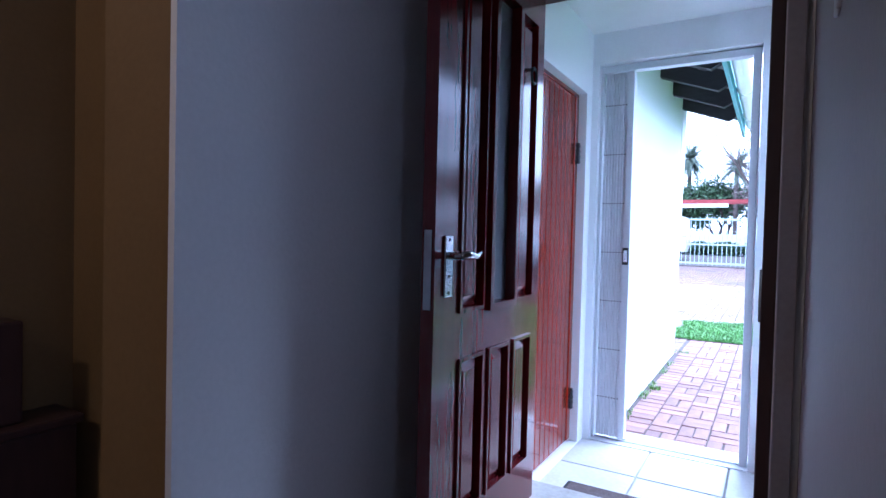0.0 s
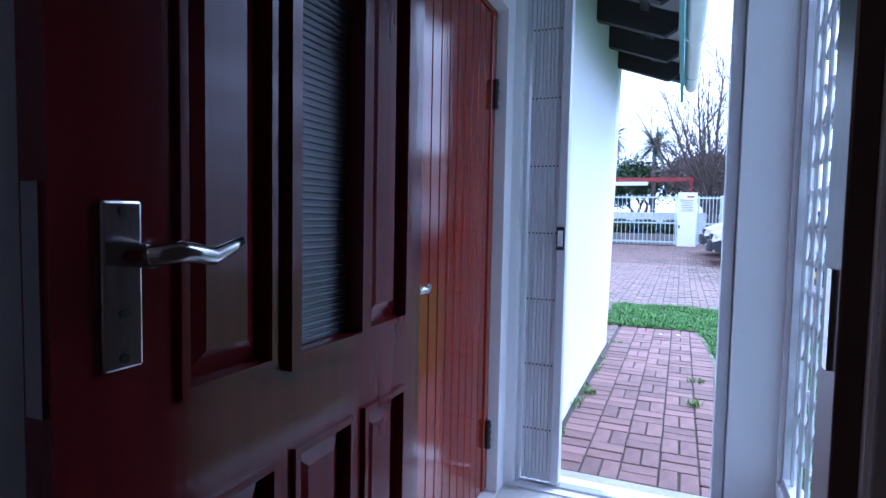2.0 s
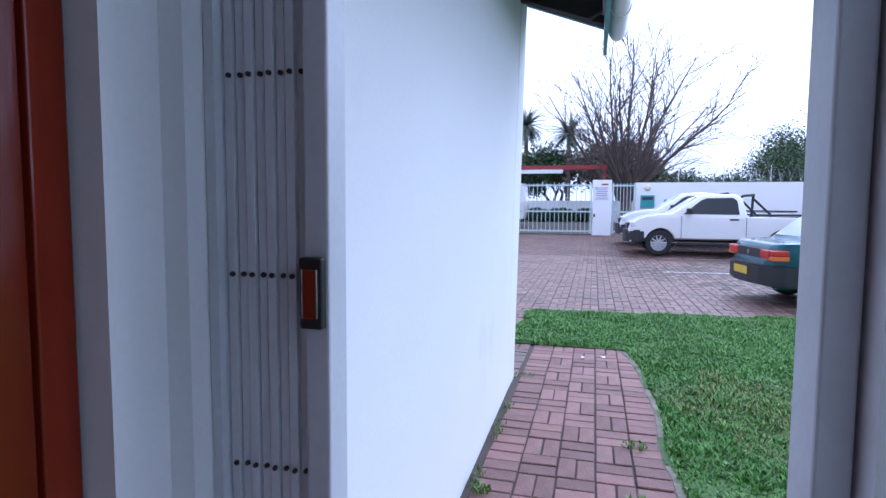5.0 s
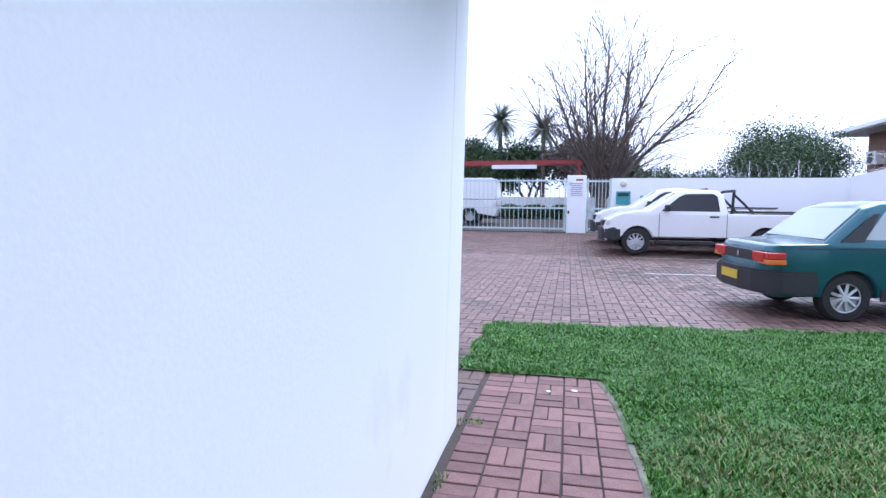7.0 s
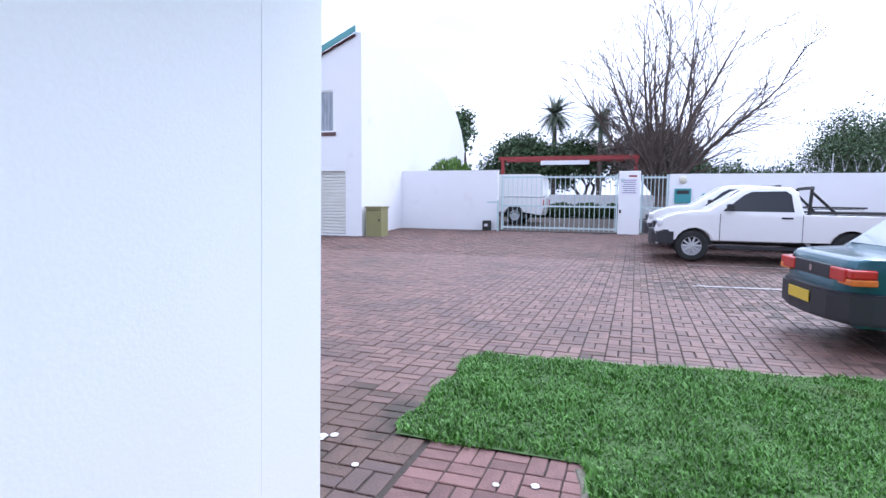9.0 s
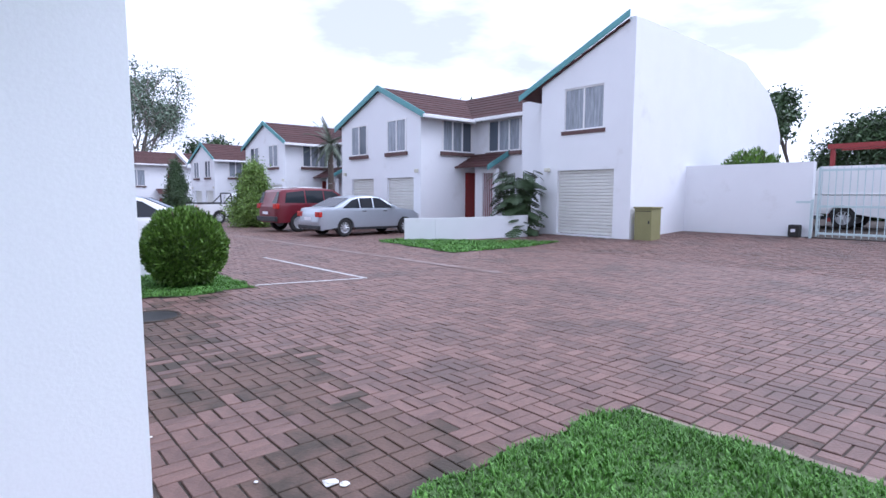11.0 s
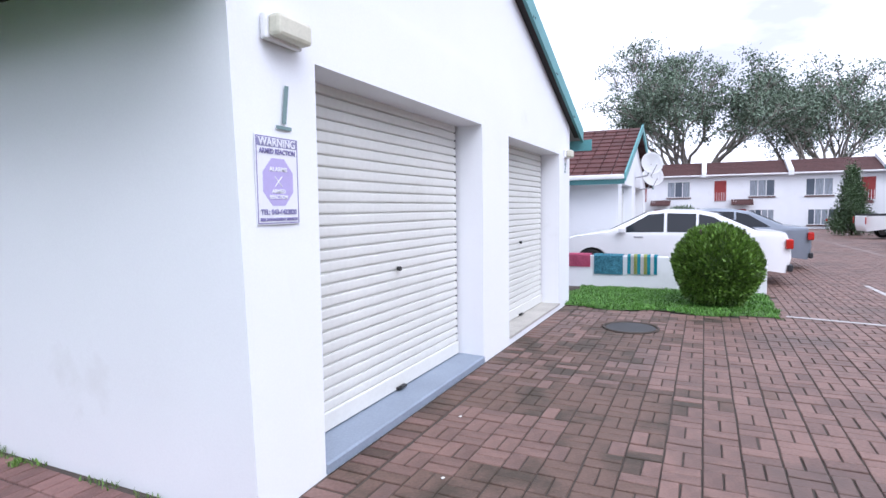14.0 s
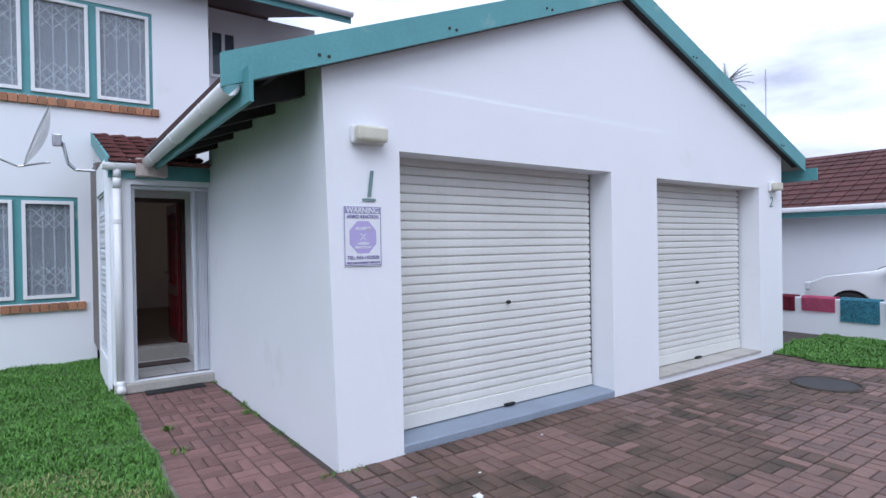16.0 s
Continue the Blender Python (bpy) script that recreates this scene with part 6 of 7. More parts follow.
def park(c, at, turn):
    c.matrix_basis = Matrix.Translation((at[0], at[1], rise(at[0], at[1]))) @ pose(0, 0, 0, 0, 0, turn)


def plate(c, x, half, z, mt=PLATE_Y, facing=-1):
    p = part("number_plate", box(fresh(), (x, -0.24, z), (x + 0.012, 0.24, z + 0.11), 0.003), mt, c, "yellow number plate")
    return p


TEAL_TOP = [(-0.80, 0.30), (-0.86, 0.50), (-0.85, 0.62), (-0.82, 0.80), (-0.79, 0.855), (-0.73, 0.875), (-0.5, 0.89), (-0.26, 0.90), (0.22, 1.31), (0.38, 1.375), (0.8, 1.395), (1.3, 1.385), (1.5, 1.355), (2.1, 0.97), (2.9, 0.90), (3.15, 0.82), (3.22, 0.60), (3.20, 0.28)]
sedan = vehicle("sedan", (3.3, 13.18), 0, TEAL_TOP, 0.26, (0.0, 2.42), 0.280, 0.825, 0.90, C_TEAL,
    [[(0.16, 0.95), (0.42, 1.27), (0.62, 1.315), (0.62, 0.95)], [(0.68, 0.97), (0.68, 1.33), (1.10, 1.335), (1.10, 0.96)], [(1.16, 0.96), (1.16, 1.335), (1.46, 1.32), (1.95, 0.98), (1.95, 0.95)]],
    [((-0.22, 0.945), (0.20, 1.305)), ((2.08, 0.985), (1.52, 1.35))], "dark teal older sedan parked on the bricks", rim=ALLOY, spokes=9, glass=CARG_L,
    trims=[("front_bumper", (3.12, -0.78, 0.34), (3.27, 0.78, 0.58), 0.03, PLASTIC, "black plastic bumper"),
           ("sill_trim", (0.36, 0.800, 0.25), (2.14, 0.830, 0.40), 0.006, PLASTIC, "black sill strip"),
           ("tail_lamp", (-0.875, 0.40, 0.665), (-0.80, 0.70, 0.785), 0.016, LAMP_R, "red tail lamp"), ("tail_lamp", (-0.865, 0.701, 0.705), (-0.66, 0.800, 0.785), 0.016, LAMP_R, "red lamp corner"),
           ("indicator", (-0.866, 0.55, 0.645), (-0.655, 0.803, 0.704), 0.012, LAMP_O, "amber indicator strip"),
           ("lamp_panel", (-0.868, -0.39, 0.66), (-0.82, 0.39, 0.79), 0.008, PLASTIC, "dark panel between the lamps"), ("door_handle", (0.75, 0.818, 0.80), (0.93, 0.832, 0.84), 0.004, PLASTIC, ""), ("door_handle", (1.75, 0.818, 0.80), (1.93, 0.832, 0.84), 0.004, PLASTIC, ""),
           ("mirror", (1.85, 0.83, 0.95), (1.98, 0.98, 1.07), 0.02, PLASTIC, "black door mirror"), ("head_lamp", (3.12, 0.45, 0.66), (3.2, 0.74, 0.80), 0.02, LAMP_C, ""),
           ("waist_strip", (-0.55, 0.820, 0.835), (0.62, 0.827, 0.845), 0.0, PLASTIC, "thin dark waist line")])
plan = [(-0.33, 0.850), (-0.55, 0.852), (-0.70, 0.835), (-0.84, 0.75), (-0.93, 0.52), (-0.955, 0.25), (-0.96, 0.0)]
plan = plan + [(x, -y) for x, y in plan[-2::-1]]
bm = prism(fresh(), plan + [(-0.33, -0.70), (-0.70, -0.60), (-0.70, 0.60), (-0.33, 0.70)], "z", 0.30, 0.575)
bmesh.ops.bevel(bm, geom=[e for e in bm.edges if abs(e.verts[0].co.z - e.verts[1].co.z) < 1e-4], offset=0.025, segments=2, affect="EDGES")
part("rear_bumper", bm, PLASTIC, sedan, "black plastic bumper wrapping to the wheel")
for sgn in (-1, 1):
    bm = fresh()
    pts = [(-0.10, 0.925), (0.28, 1.245), (0.34, 1.245), (0.14, 0.925)]
    prism(bm, pts, "y", -0.006, 0.006)
    for v in bm.verts:
        v.co.y += sgn * (0.829 - 0.30 * max(0.0, v.co.z - 0.93) + 0.002)
    part("pillar_vent", bm, PLASTIC, sedan, "black ribbed rear pillar panel")
    for k in range(3):
        bm = fresh()
        box(bm, (0.655 + 0.5 * k - 0.006, -0.003, 0.42), (0.655 + 0.5 * k + 0.006, 0.003, 0.92))
        for v in bm.verts:
            v.co.y += sgn * 0.824
        part("door_seam", bm, RUBBER, sedan)
plate(sedan, -0.972, 0.8, 0.41)
bm = rod(fresh(), (-0.872, 0.0, 0.725), (-0.86, 0.0, 0.725), 0.035, n=14)
part("badge", bm, CHROME, sedan)
park(sedan, (3.22, 13.16), 7)

PICK_TOP = [(-1.12, 0.48), (-1.16, 0.60), (-1.17, 1.04), (-1.14, 1.06), (0.86, 1.08), (0.90, 1.10), (1.00, 1.56), (1.14, 1.66), (1.5, 1.685), (1.95, 1.66), (2.12, 1.60), (2.80, 1.15), (3.15, 1.13), (3.45, 1.07), (3.68, 0.98), (3.82, 0.86), (3.88, 0.70), (3.88, 0.42)]


def pickup(at, turn, label, canopy=False, bars=True):
    t = vehicle("pickup_truck", at, turn, PICK_TOP, 0.36, (0.0, 3.085), 0.345, 0.87, 1.06, C_WHITE,
        [[(1.10, 1.13), (1.15, 1.50), (1.25, 1.58), (1.90, 1.57), (2.05, 1.50), (2.48, 1.14)]],
        [((2.76, 1.155), (2.13, 1.60)), ((0.91, 1.12), (1.0, 1.54))], label, rim=ALLOY, spokes=10, glass=CARG, lean=0.26, arch=1.2, category="pickup truck",
        trims=[
               ("head_lamp", (3.52, 0.50, 0.76), (3.83, 0.79, 0.93), 0.05, LAMP_C, "clear head lamp"), ("grille", (3.80, -0.46, 0.72), (3.905, 0.46, 0.88), 0.02, PLASTIC, "dark grille"),
               ("mirror", (2.28, 0.88, 1.14), (2.42, 1.08, 1.30), 0.03, PLASTIC, "black door mirror"), ("door_handle", (1.12, 0.868, 0.98), (1.34, 0.885, 1.02), 0.006, PLASTIC, "black door handle"),
               ("sill", (0.5, 0.70, 0.30), (2.6, 0.84, 0.37), 0.01, PLASTIC, "dark underbody"), ("tail_lamp", (-1.185, 0.74, 0.70), (-1.16, 0.86, 1.0), 0.01, LAMP_R, "")])
    bm = fresh()
    for x in (0.93, 2.52):
        box(bm, (x, -0.8725, 0.42), (x + 0.012, -0.8705, 1.08)), box(bm, (x, 0.8705, 0.42), (x + 0.012, 0.8725, 1.08))
    part("door_seams", bm, RUBBER, t)
    plan = [(3.47, 0.872), (3.62, 0.865), (3.80, 0.79), (3.93, 0.58), (3.98, 0.25), (3.99, 0.0)]
    plan = plan + [(x, -y) for x, y in plan[-2::-1]]
    bm = prism(fresh(), plan + [(3.47, -0.70), (3.70, -0.55), (3.70, 0.55), (3.47, 0.70)], "z", 0.36, 0.70)
    bmesh.ops.bevel(bm, geom=[e for e in bm.edges if abs(e.verts[0].co.z - e.verts[1].co.z) < 1e-4], offset=0.04, segments=2, affect="EDGES")
    part("front_bumper", bm, PLASTIC, t, "dark plastic bumper wrapping the nose")
    if canopy:
        bm = prism(fresh(), [(-1.15, 1.085), (0.86, 1.085), (0.92, 1.72), (0.78, 2.02), (-1.0, 2.02), (-1.12, 1.90)], "y", -0.80, 0.80)
        bmesh.ops.bevel(bm, geom=bm.edges[:], offset=0.05, segments=2, affect="EDGES")
        part("canopy", bm, C_WHITE, t, "white canopy over the load bed")
    else:
        part("bed_floor", box(fresh(), (-1.08, -0.74, 1.075), (0.82, 0.74, 1.088)), RUBBER, t, "dark load bed")
    for s in (-1, 1):
        part("bed_rail", tube(fresh(), [(-1.1, s * 0.82, 1.12), (0.8, s * 0.82, 1.13)], 0.022, n=8), RUBBER if not canopy else C_WHITE, t, "black load rail")
    if bars:
        bm = fresh()
        for s in (-1, 1):
            tube(bm, [(0.80, s * 0.72, 1.08), (0.76, s * 0.66, 1.60), (0.72, s * 0.55, 1.66)], 0.035, n=10)
            tube(bm, [(0.74, s * 0.66, 1.55), (0.45, s * 0.70, 1.25), (0.30, s * 0.74, 1.10)], 0.030, n=10)
        tube(bm, [(0.72, -0.55, 1.66), (0.72, 0.55, 1.66)], 0.035, n=10)
        part("roll_bar", bm, RUBBER, t, "black tubular roll bar")
    park(t, at, turn)
    return t


pickup((4.98, 21.15), 180, "white single-cab pickup with black roll bar parked by the wall")
pickup((4.85, 23.5), 180, "white single-cab pickup parked close beside another pickup")
pickup((-30.2, 18.0), 95, "white single-cab pickup with roll bar further along the lane")
pickup((-4.05, 30.2), 180, "white pickup with a canopy seen through the gate", canopy=True, bars=False)

CAR_TOP = [(-0.92, 0.28), (-0.98, 0.52), (-0.95, 0.80), (-0.88, 0.98), (-0.72, 1.01), (-0.40, 1.03), (0.30, 1.36), (0.75, 1.44), (1.2, 1.45), (1.6, 1.40), (2.35, 1.02), (3.1, 0.90), (3.42, 0.76), (3.52, 0.56), (3.50, 0.26)]


def saloon(at, turn, paint, label, s=1.0):
    c = vehicle("car", at, turn, CAR_TOP, 0.24, (0.0, 2.72), 0.315, 0.87, 0.96, paint,
        [[(-0.10, 1.0), (0.36, 1.30), (0.62, 1.36), (0.62, 1.0)], [(0.67, 1.0), (0.67, 1.365), (1.20, 1.38), (1.20, 1.0)], [(1.26, 1.0), (1.26, 1.38), (1.55, 1.355), (2.12, 1.02), (2.12, 0.99)]],
        [((-0.36, 1.06), (0.28, 1.365)), ((2.32, 1.045), (1.64, 1.395))], label, rim=ALLOY, spokes=10,
        trims=[("tail_lamp", (-0.985, 0.48, 0.70), (-0.86, 0.80, 0.88), 0.02, LAMP_R, "red tail lamp"), ("head_lamp", (3.30, 0.45, 0.62), (3.47, 0.78, 0.78), 0.03, LAMP_C, ""),
               ("mirror", (1.98, 0.86, 0.98), (2.12, 1.02, 1.10), 0.03, paint, "door mirror"), ("lower_bumper", (-0.99, -0.74, 0.27), (-0.90, 0.74, 0.40), 0.02, PLASTIC, ""), ("sill", (0.42, 0.84, 0.24), (2.3, 0.872, 0.32), 0.01, PLASTIC, ""),
               ("door_handle", (0.72, 0.866, 0.88), (0.9, 0.88, 0.91), 0.004, CHROME, ""), ("door_handle", (1.65, 0.866, 0.88), (1.83, 0.88, 0.91), 0.004, CHROME, "")])
    plate(c, -1.0, 0.8, 0.58, SIGNW)
    park(c, at, turn)
    return c


saloon((-16.7, 17.95), 92, C_SILVER, "silver saloon parked before the neighbour's garage")
saloon((-11.3, 10.85), -91, C_WHITE, "white hatchback parked behind the low wall")
saloon((-14.4, 11.6), -88, C_GREY, "grey-blue saloon parked beyond the white car")
saloon((-50, 20.0), 60, C_WHITE, "white car parked before the terrace")
saloon((-40, 8.6), 90, C_GREY, "dark car parked along the lane")
SUV_TOP = [(-0.85, 0.40), (-0.92, 0.62), (-0.92, 1.0), (-0.88, 1.10), (-0.72, 1.56), (-0.60, 1.66), (0.2, 1.74), (1.2, 1.74), (1.7, 1.68), (2.45, 1.18), (3.3, 1.08), (3.6, 0.95), (3.68, 0.62), (3.64, 0.40)]
suv = vehicle("car", (-20.1, 17.9), 98, SUV_TOP, 0.36, (0.0, 2.9), 0.38, 0.95, 1.10, C_RED,
    [[(-0.58, 1.15), (-0.48, 1.55), (0.28, 1.64), (0.28, 1.14)], [(0.34, 1.14), (0.34, 1.645), (1.12, 1.65), (1.12, 1.13)], [(1.18, 1.13), (1.18, 1.65), (1.60, 1.62), (2.25, 1.18), (2.25, 1.13)]],
    [((-0.87, 1.14), (-0.71, 1.58)), ((2.42, 1.20), (1.74, 1.665))], "dark red sport utility car parked beside a conifer", spokes=10, lean=0.24,
    trims=[("tail_lamp", (-0.94, 0.58, 0.92), (-0.80, 0.90, 1.12), 0.02, LAMP_R, "red tail lamp"), ("rear_bumper", (-0.97, -0.85, 0.42), (-0.86, 0.85, 0.62), 0.03, PLASTIC, "dark bumper"), ("mirror", (2.1, 0.93, 1.14), (2.25, 1.12, 1.28), 0.03, PLASTIC, ""), ("roof_rail", (-0.3, 0.66, 1.73), (1.2, 0.70, 1.77), 0.01, CHROME, "")])
plate(suv, -0.985, 0.8, 0.70, SIGNW)
park(suv, (-20.1, 17.8), 92)


# ---- trees and plants ----
PALM_BACK, MAST = (-34.0, -6.2), (-33.5, -3.6, -0.2)
def leaves(name, centres, count, spread, size, mat, parent, seed, flat=0.6, label=""):
    """A crown of many small leaves gathered round branch ends."""
    g = np.random.default_rng(seed)
    c = np.array(centres)
    pick = g.integers(0, len(c), count)
    p = c[pick, :3] + g.normal(0, 1, (count, 3)) * (spread * c[pick, 3:4]) * np.array([1, 1, flat])
    d = g.normal(0, 1, (count, 3))
    d /= np.linalg.norm(d, axis=1)[:, None]
    e = np.cross(d, g.normal(0, 1, (count, 3)))
    e /= np.linalg.norm(e, axis=1)[:, None]
    s = size * g.uniform(0.6, 1.4, (count, 1))
    v = np.concatenate([p - d * s, p + e * s * 0.45, p + d * s, p - e * s * 0.45])
    v = v - np.array(base_of(parent))
    i = np.arange(count)
    ob = raw(name, v.tolist(), np.stack([i, i + count, i + 2 * count, i + 3 * count], 1).tolist(), mat)
    ob.parent = parent
    return tagged(ob, label, kind="stuff")


def grow(bm, p, d, length, r, depth, g, ends, bend=0.35, split=(2, 3), up=0.12, shrink=0.72, thin=0.62, n=6, low=0.010):
    """Tapered limbs that fork until they are twigs."""
    pts = [p]
    steps = 3
    for k in range(steps):
        d = (d + Vector(g.normal(0, bend * 0.35, 3)) + Vector((0, 0, up * 0.4))).normalized()
        pts.append(pts[-1] + d * length / steps)
    for k in range(steps):
        ra, rb = r * (1 - (1 - thin) * k / steps), r * (1 - (1 - thin) * (k + 1) / steps)
        rod(bm, pts[k], pts[k + 1], max(ra, low), max(rb, low), n=n if depth > 2 else 4)
    if depth == 0:
        ends.append(pts[-1])
        return
    for k in range(int(g.integers(split[0], split[1] + 1))):
        a = d.orthogonal().normalized()
        a.rotate(Matrix.Rotation(g.uniform(0, 2 * math.pi), 3, d))
        e = (d + a * g.uniform(0.35, 0.85) + Vector((0, 0, up))).normalized()
        grow(bm, pts[-1] if k else pts[-1], e, length * shrink * g.uniform(0.8, 1.15), r * thin, depth - 1, g, ends, bend, split, up, shrink, thin, n, low)
    if depth <= 3:
        ends.append(pts[-1])


def tree(at, height, r, depth, seed, mat, label, leaf_count, leaf_size, spread, lean=(0, 0, 1), first=0.3, split=(2, 3), up=0.12, low=0.012, shrink=0.72, stems=1, flat=0.7, bark=BARK):
    g = np.random.default_rng(seed)
    z = rise(at[0], at[1]) - 0.05
    t = thing("tree", (at[0], at[1], z), label, "tree")
    bm, ends = fresh(), []
    for k in range(stems):
        d = Vector(lean)
        if stems > 1:
            a = 2 * math.pi * k / stems + g.uniform(-0.3, 0.3)
            d = Vector((0.42 * math.cos(a), 0.42 * math.sin(a), 1))
        grow(bm, Vector((at[0], at[1], z)), d.normalized(), height * first, r, depth, g, ends, split=split, up=up, low=low, shrink=shrink)
    part("trunk", bm, bark, t)
    if leaf_count:
        leaves("crown", [(*e, 1.0) for e in ends], leaf_count, spread, leaf_size, mat, t, seed + 1, flat)
    return t


def limb(bm, p, d, length, r, level, g, low=0.011):
    """A long tapering limb that bends gently upward and bears shorter side limbs along its outer part."""
    steps = 8 if level else 4
    pts, dirs = [p], []
    for k in range(steps):
        d = (d + Vector(g.normal(0, 0.07, 3)) + Vector((0, 0, 0.015))).normalized()
        dirs.append(d.copy())
        pts.append(pts[-1] + d * length / steps)
    for k in range(steps):
        rod(bm, pts[k], pts[k + 1], max(low, r * (1 - 0.85 * k / steps)), max(low, r * (1 - 0.85 * (k + 1) / steps)), n=6 if level > 1 else 4)
    if level:
        for k in range(2 if level > 2 else 1, steps):
            for rep in range(2 if level == 2 else 1):
                a = dirs[k].orthogonal().normalized()
                a.rotate(Matrix.Rotation(g.uniform(0, 2 * math.pi), 3, dirs[k]))
                e = (dirs[k] + a * g.uniform(0.4, 0.75)).normalized()
                limb(bm, pts[k], e, length * g.uniform(0.30, 0.46) * (1.15 - 0.4 * k / steps), max(low, r * (1 - 0.8 * k / steps) * 0.6), level - 1, g, low)


bt = thing("tree", (1.7, 34.0, 0.5), "tall bare winter tree with many thin branches", "tree")
g = np.random.default_rng(7)
part("trunk", rod(fresh(), (1.7, 34.0, 0.4), (1.72, 34.0, 1.7), 0.34, 0.27, n=10), BARK, bt)
for k in range(12):
    a = 2 * math.pi * k / 12 + g.uniform(-0.2, 0.2)
    out = (0.18, 0.55, 0.85)[k % 3] + g.uniform(-0.08, 0.08)
    bm = fresh()
    limb(bm, Vector((1.72 + 0.12 * math.cos(a), 34.0 + 0.12 * math.sin(a), 1.6)), Vector((out * math.cos(a), out * math.sin(a), 1)).normalized(), 7.9 - 0.9 * out + g.uniform(-0.8, 0.3), 0.11, 2, g, 0.013)
    part("limb", bm, BARK, bt)
tree((-75, 8.5), 27, 0.45, 5, 11, LEAFG, "tall eucalyptus with layered grey-green crown", 34000, 0.17, 0.62, first=0.21, up=0.10, low=0.05, shrink=0.80, split=(2, 3), stems=4, flat=0.6, bark=GUM)
tree((-85, 24.0), 26, 0.42, 5, 16, LEAFG, "tall eucalyptus with open grey-green crown", 30000, 0.17, 0.66, first=0.20, up=0.20, low=0.05, shrink=0.80, split=(2, 3), stems=4, flat=0.7, bark=GUM)
tree((10.6, 36.0), 6.9, 0.12, 4, 21, LEAF, "leafy dark green tree behind the boundary wall", 30000, 0.060, 0.50, first=0.26, stems=6, shrink=0.62, flat=0.9)
tree((-8.7, 38.6), 6.4, 0.12, 4, 31, LEAF, "leafy tree behind the tall house", 4000, 0.12, 0.30, first=0.42, shrink=0.55)
for x, y, h, n, sd in ((1.8, 42, 6.6, 7000, 41), (6.5, 46, 3.4, 8000, 42), (9.0, 47, 3.4, 7000, 43), (4.0, 47, 4.6, 6000, 44), (-2.8, 47, 6.8, 9000, 46), (13.5, 48, 3.2, 6000, 47), (-9.5, 48, 4.0, 6000, 48), (17, 50, 3.6, 5000, 49), (-6.9, 45.5, 6.4, 14000, 50)):
    tree((x, y), h, 0.16, 4, sd, TWIG if sd == 41 else LEAF, "dense dark tree beyond the street", int(n * 1.5), 0.12, 0.45, first=0.30, stems=3, shrink=0.64, flat=0.85)
for x, y, h, n, sd in ((-30, 33, 8, 5000, 61), (-22, 34, 7.5, 5000, 62), (-45, 34, 8, 5000, 63), (-70, -6, 10, 6000, 64), (-72, 32, 10, 6000, 65)):
    tree((x, y), h, 0.2, 4, sd, LEAF, "dark tree top showing behind the roofs", n, 0.22, 0.6, first=0.32, stems=2)


def mound(name, at, rx, rz, count, size, mat, seed, label, cone=0.0, category="bush"):
    """A clipped bush: leaf sprays over a lumpy shell on short stems."""
    g = np.random.default_rng(seed)
    z = rise(at[0], at[1])
    t = thing(name, (at[0], at[1], z), label, category)
    bm = fresh()
    for k in range(9):
        a = 2 * math.pi * k / 9
        rod(bm, (at[0], at[1], z - 0.03), (at[0] + 0.6 * rx * math.cos(a), at[1] + 0.6 * rx * math.sin(a), z + rz * (0.9 + 0.5 * (k % 3))), 0.03, 0.012, n=5)
    part("stems", bm, BARK, t)
    th, cp = g.uniform(0, 2 * math.pi, count), g.uniform(-1, 1, count)
    sp = np.sqrt(1 - cp ** 2)
    lump = np.array([1 + 0.10 * noise.noise((3 * math.cos(a) * b, 3 * math.sin(a) * b, 3 * c)) for a, b, c in zip(th, sp, cp)])
    rad = lump * g.uniform(0.80, 1.02, count)
    squeeze = 1 - cone * (cp + 1) / 2
    p = np.stack([np.cos(th) * sp ** (1 - 0.5 * cone) * rad * rx * squeeze, np.sin(th) * sp ** (1 - 0.5 * cone) * rad * rx * squeeze, cp * rad * rz], 1) + np.array([at[0], at[1], z + rz * 0.98])
    out = np.stack([np.cos(th) * sp, np.sin(th) * sp, cp + 0.5], 1)
    d = out + g.normal(0, 0.45, (count, 3))
    d /= np.linalg.norm(d, axis=1)[:, None]
    e = np.cross(d, g.normal(0, 1, (count, 3)))
    e /= np.linalg.norm(e, axis=1)[:, None]
    s = size * g.uniform(0.6, 1.4, (count, 1))
    v = np.concatenate([p - d * s * 0.6, p + e * s * 0.3, p + d * s, p - e * s * 0.3]) - np.array(base_of(t))
    i = np.arange(count)
    ob = raw("crown", v.tolist(), np.stack([i, i + count, i + 2 * count, i + 3 * count], 1).tolist(), mat)
    ob.parent = t
    tagged(ob, kind="stuff")
    bm = fresh()
    bmesh.ops.create_icosphere(bm, subdivisions=3, radius=1.0)
    for q in bm.verts:
        f = 1 - cone * (q.co.z + 1) / 2
        q.co = Vector((q.co.x * rx * 0.78 * f, q.co.y * rx * 0.78 * f, q.co.z * rz * 0.80)) * (1 + 0.08 * noise.noise(q.co * 3)) + Vector((at[0], at[1], z + rz * 0.98))
    part("inner_twigs", bm, LEAF, t)
    return t


mound("round_bush", (-7.85, 10.5), 0.62, 0.62, 26000, 0.040, LEAFB, 71, "clipped round bright green bush on the grass strip")


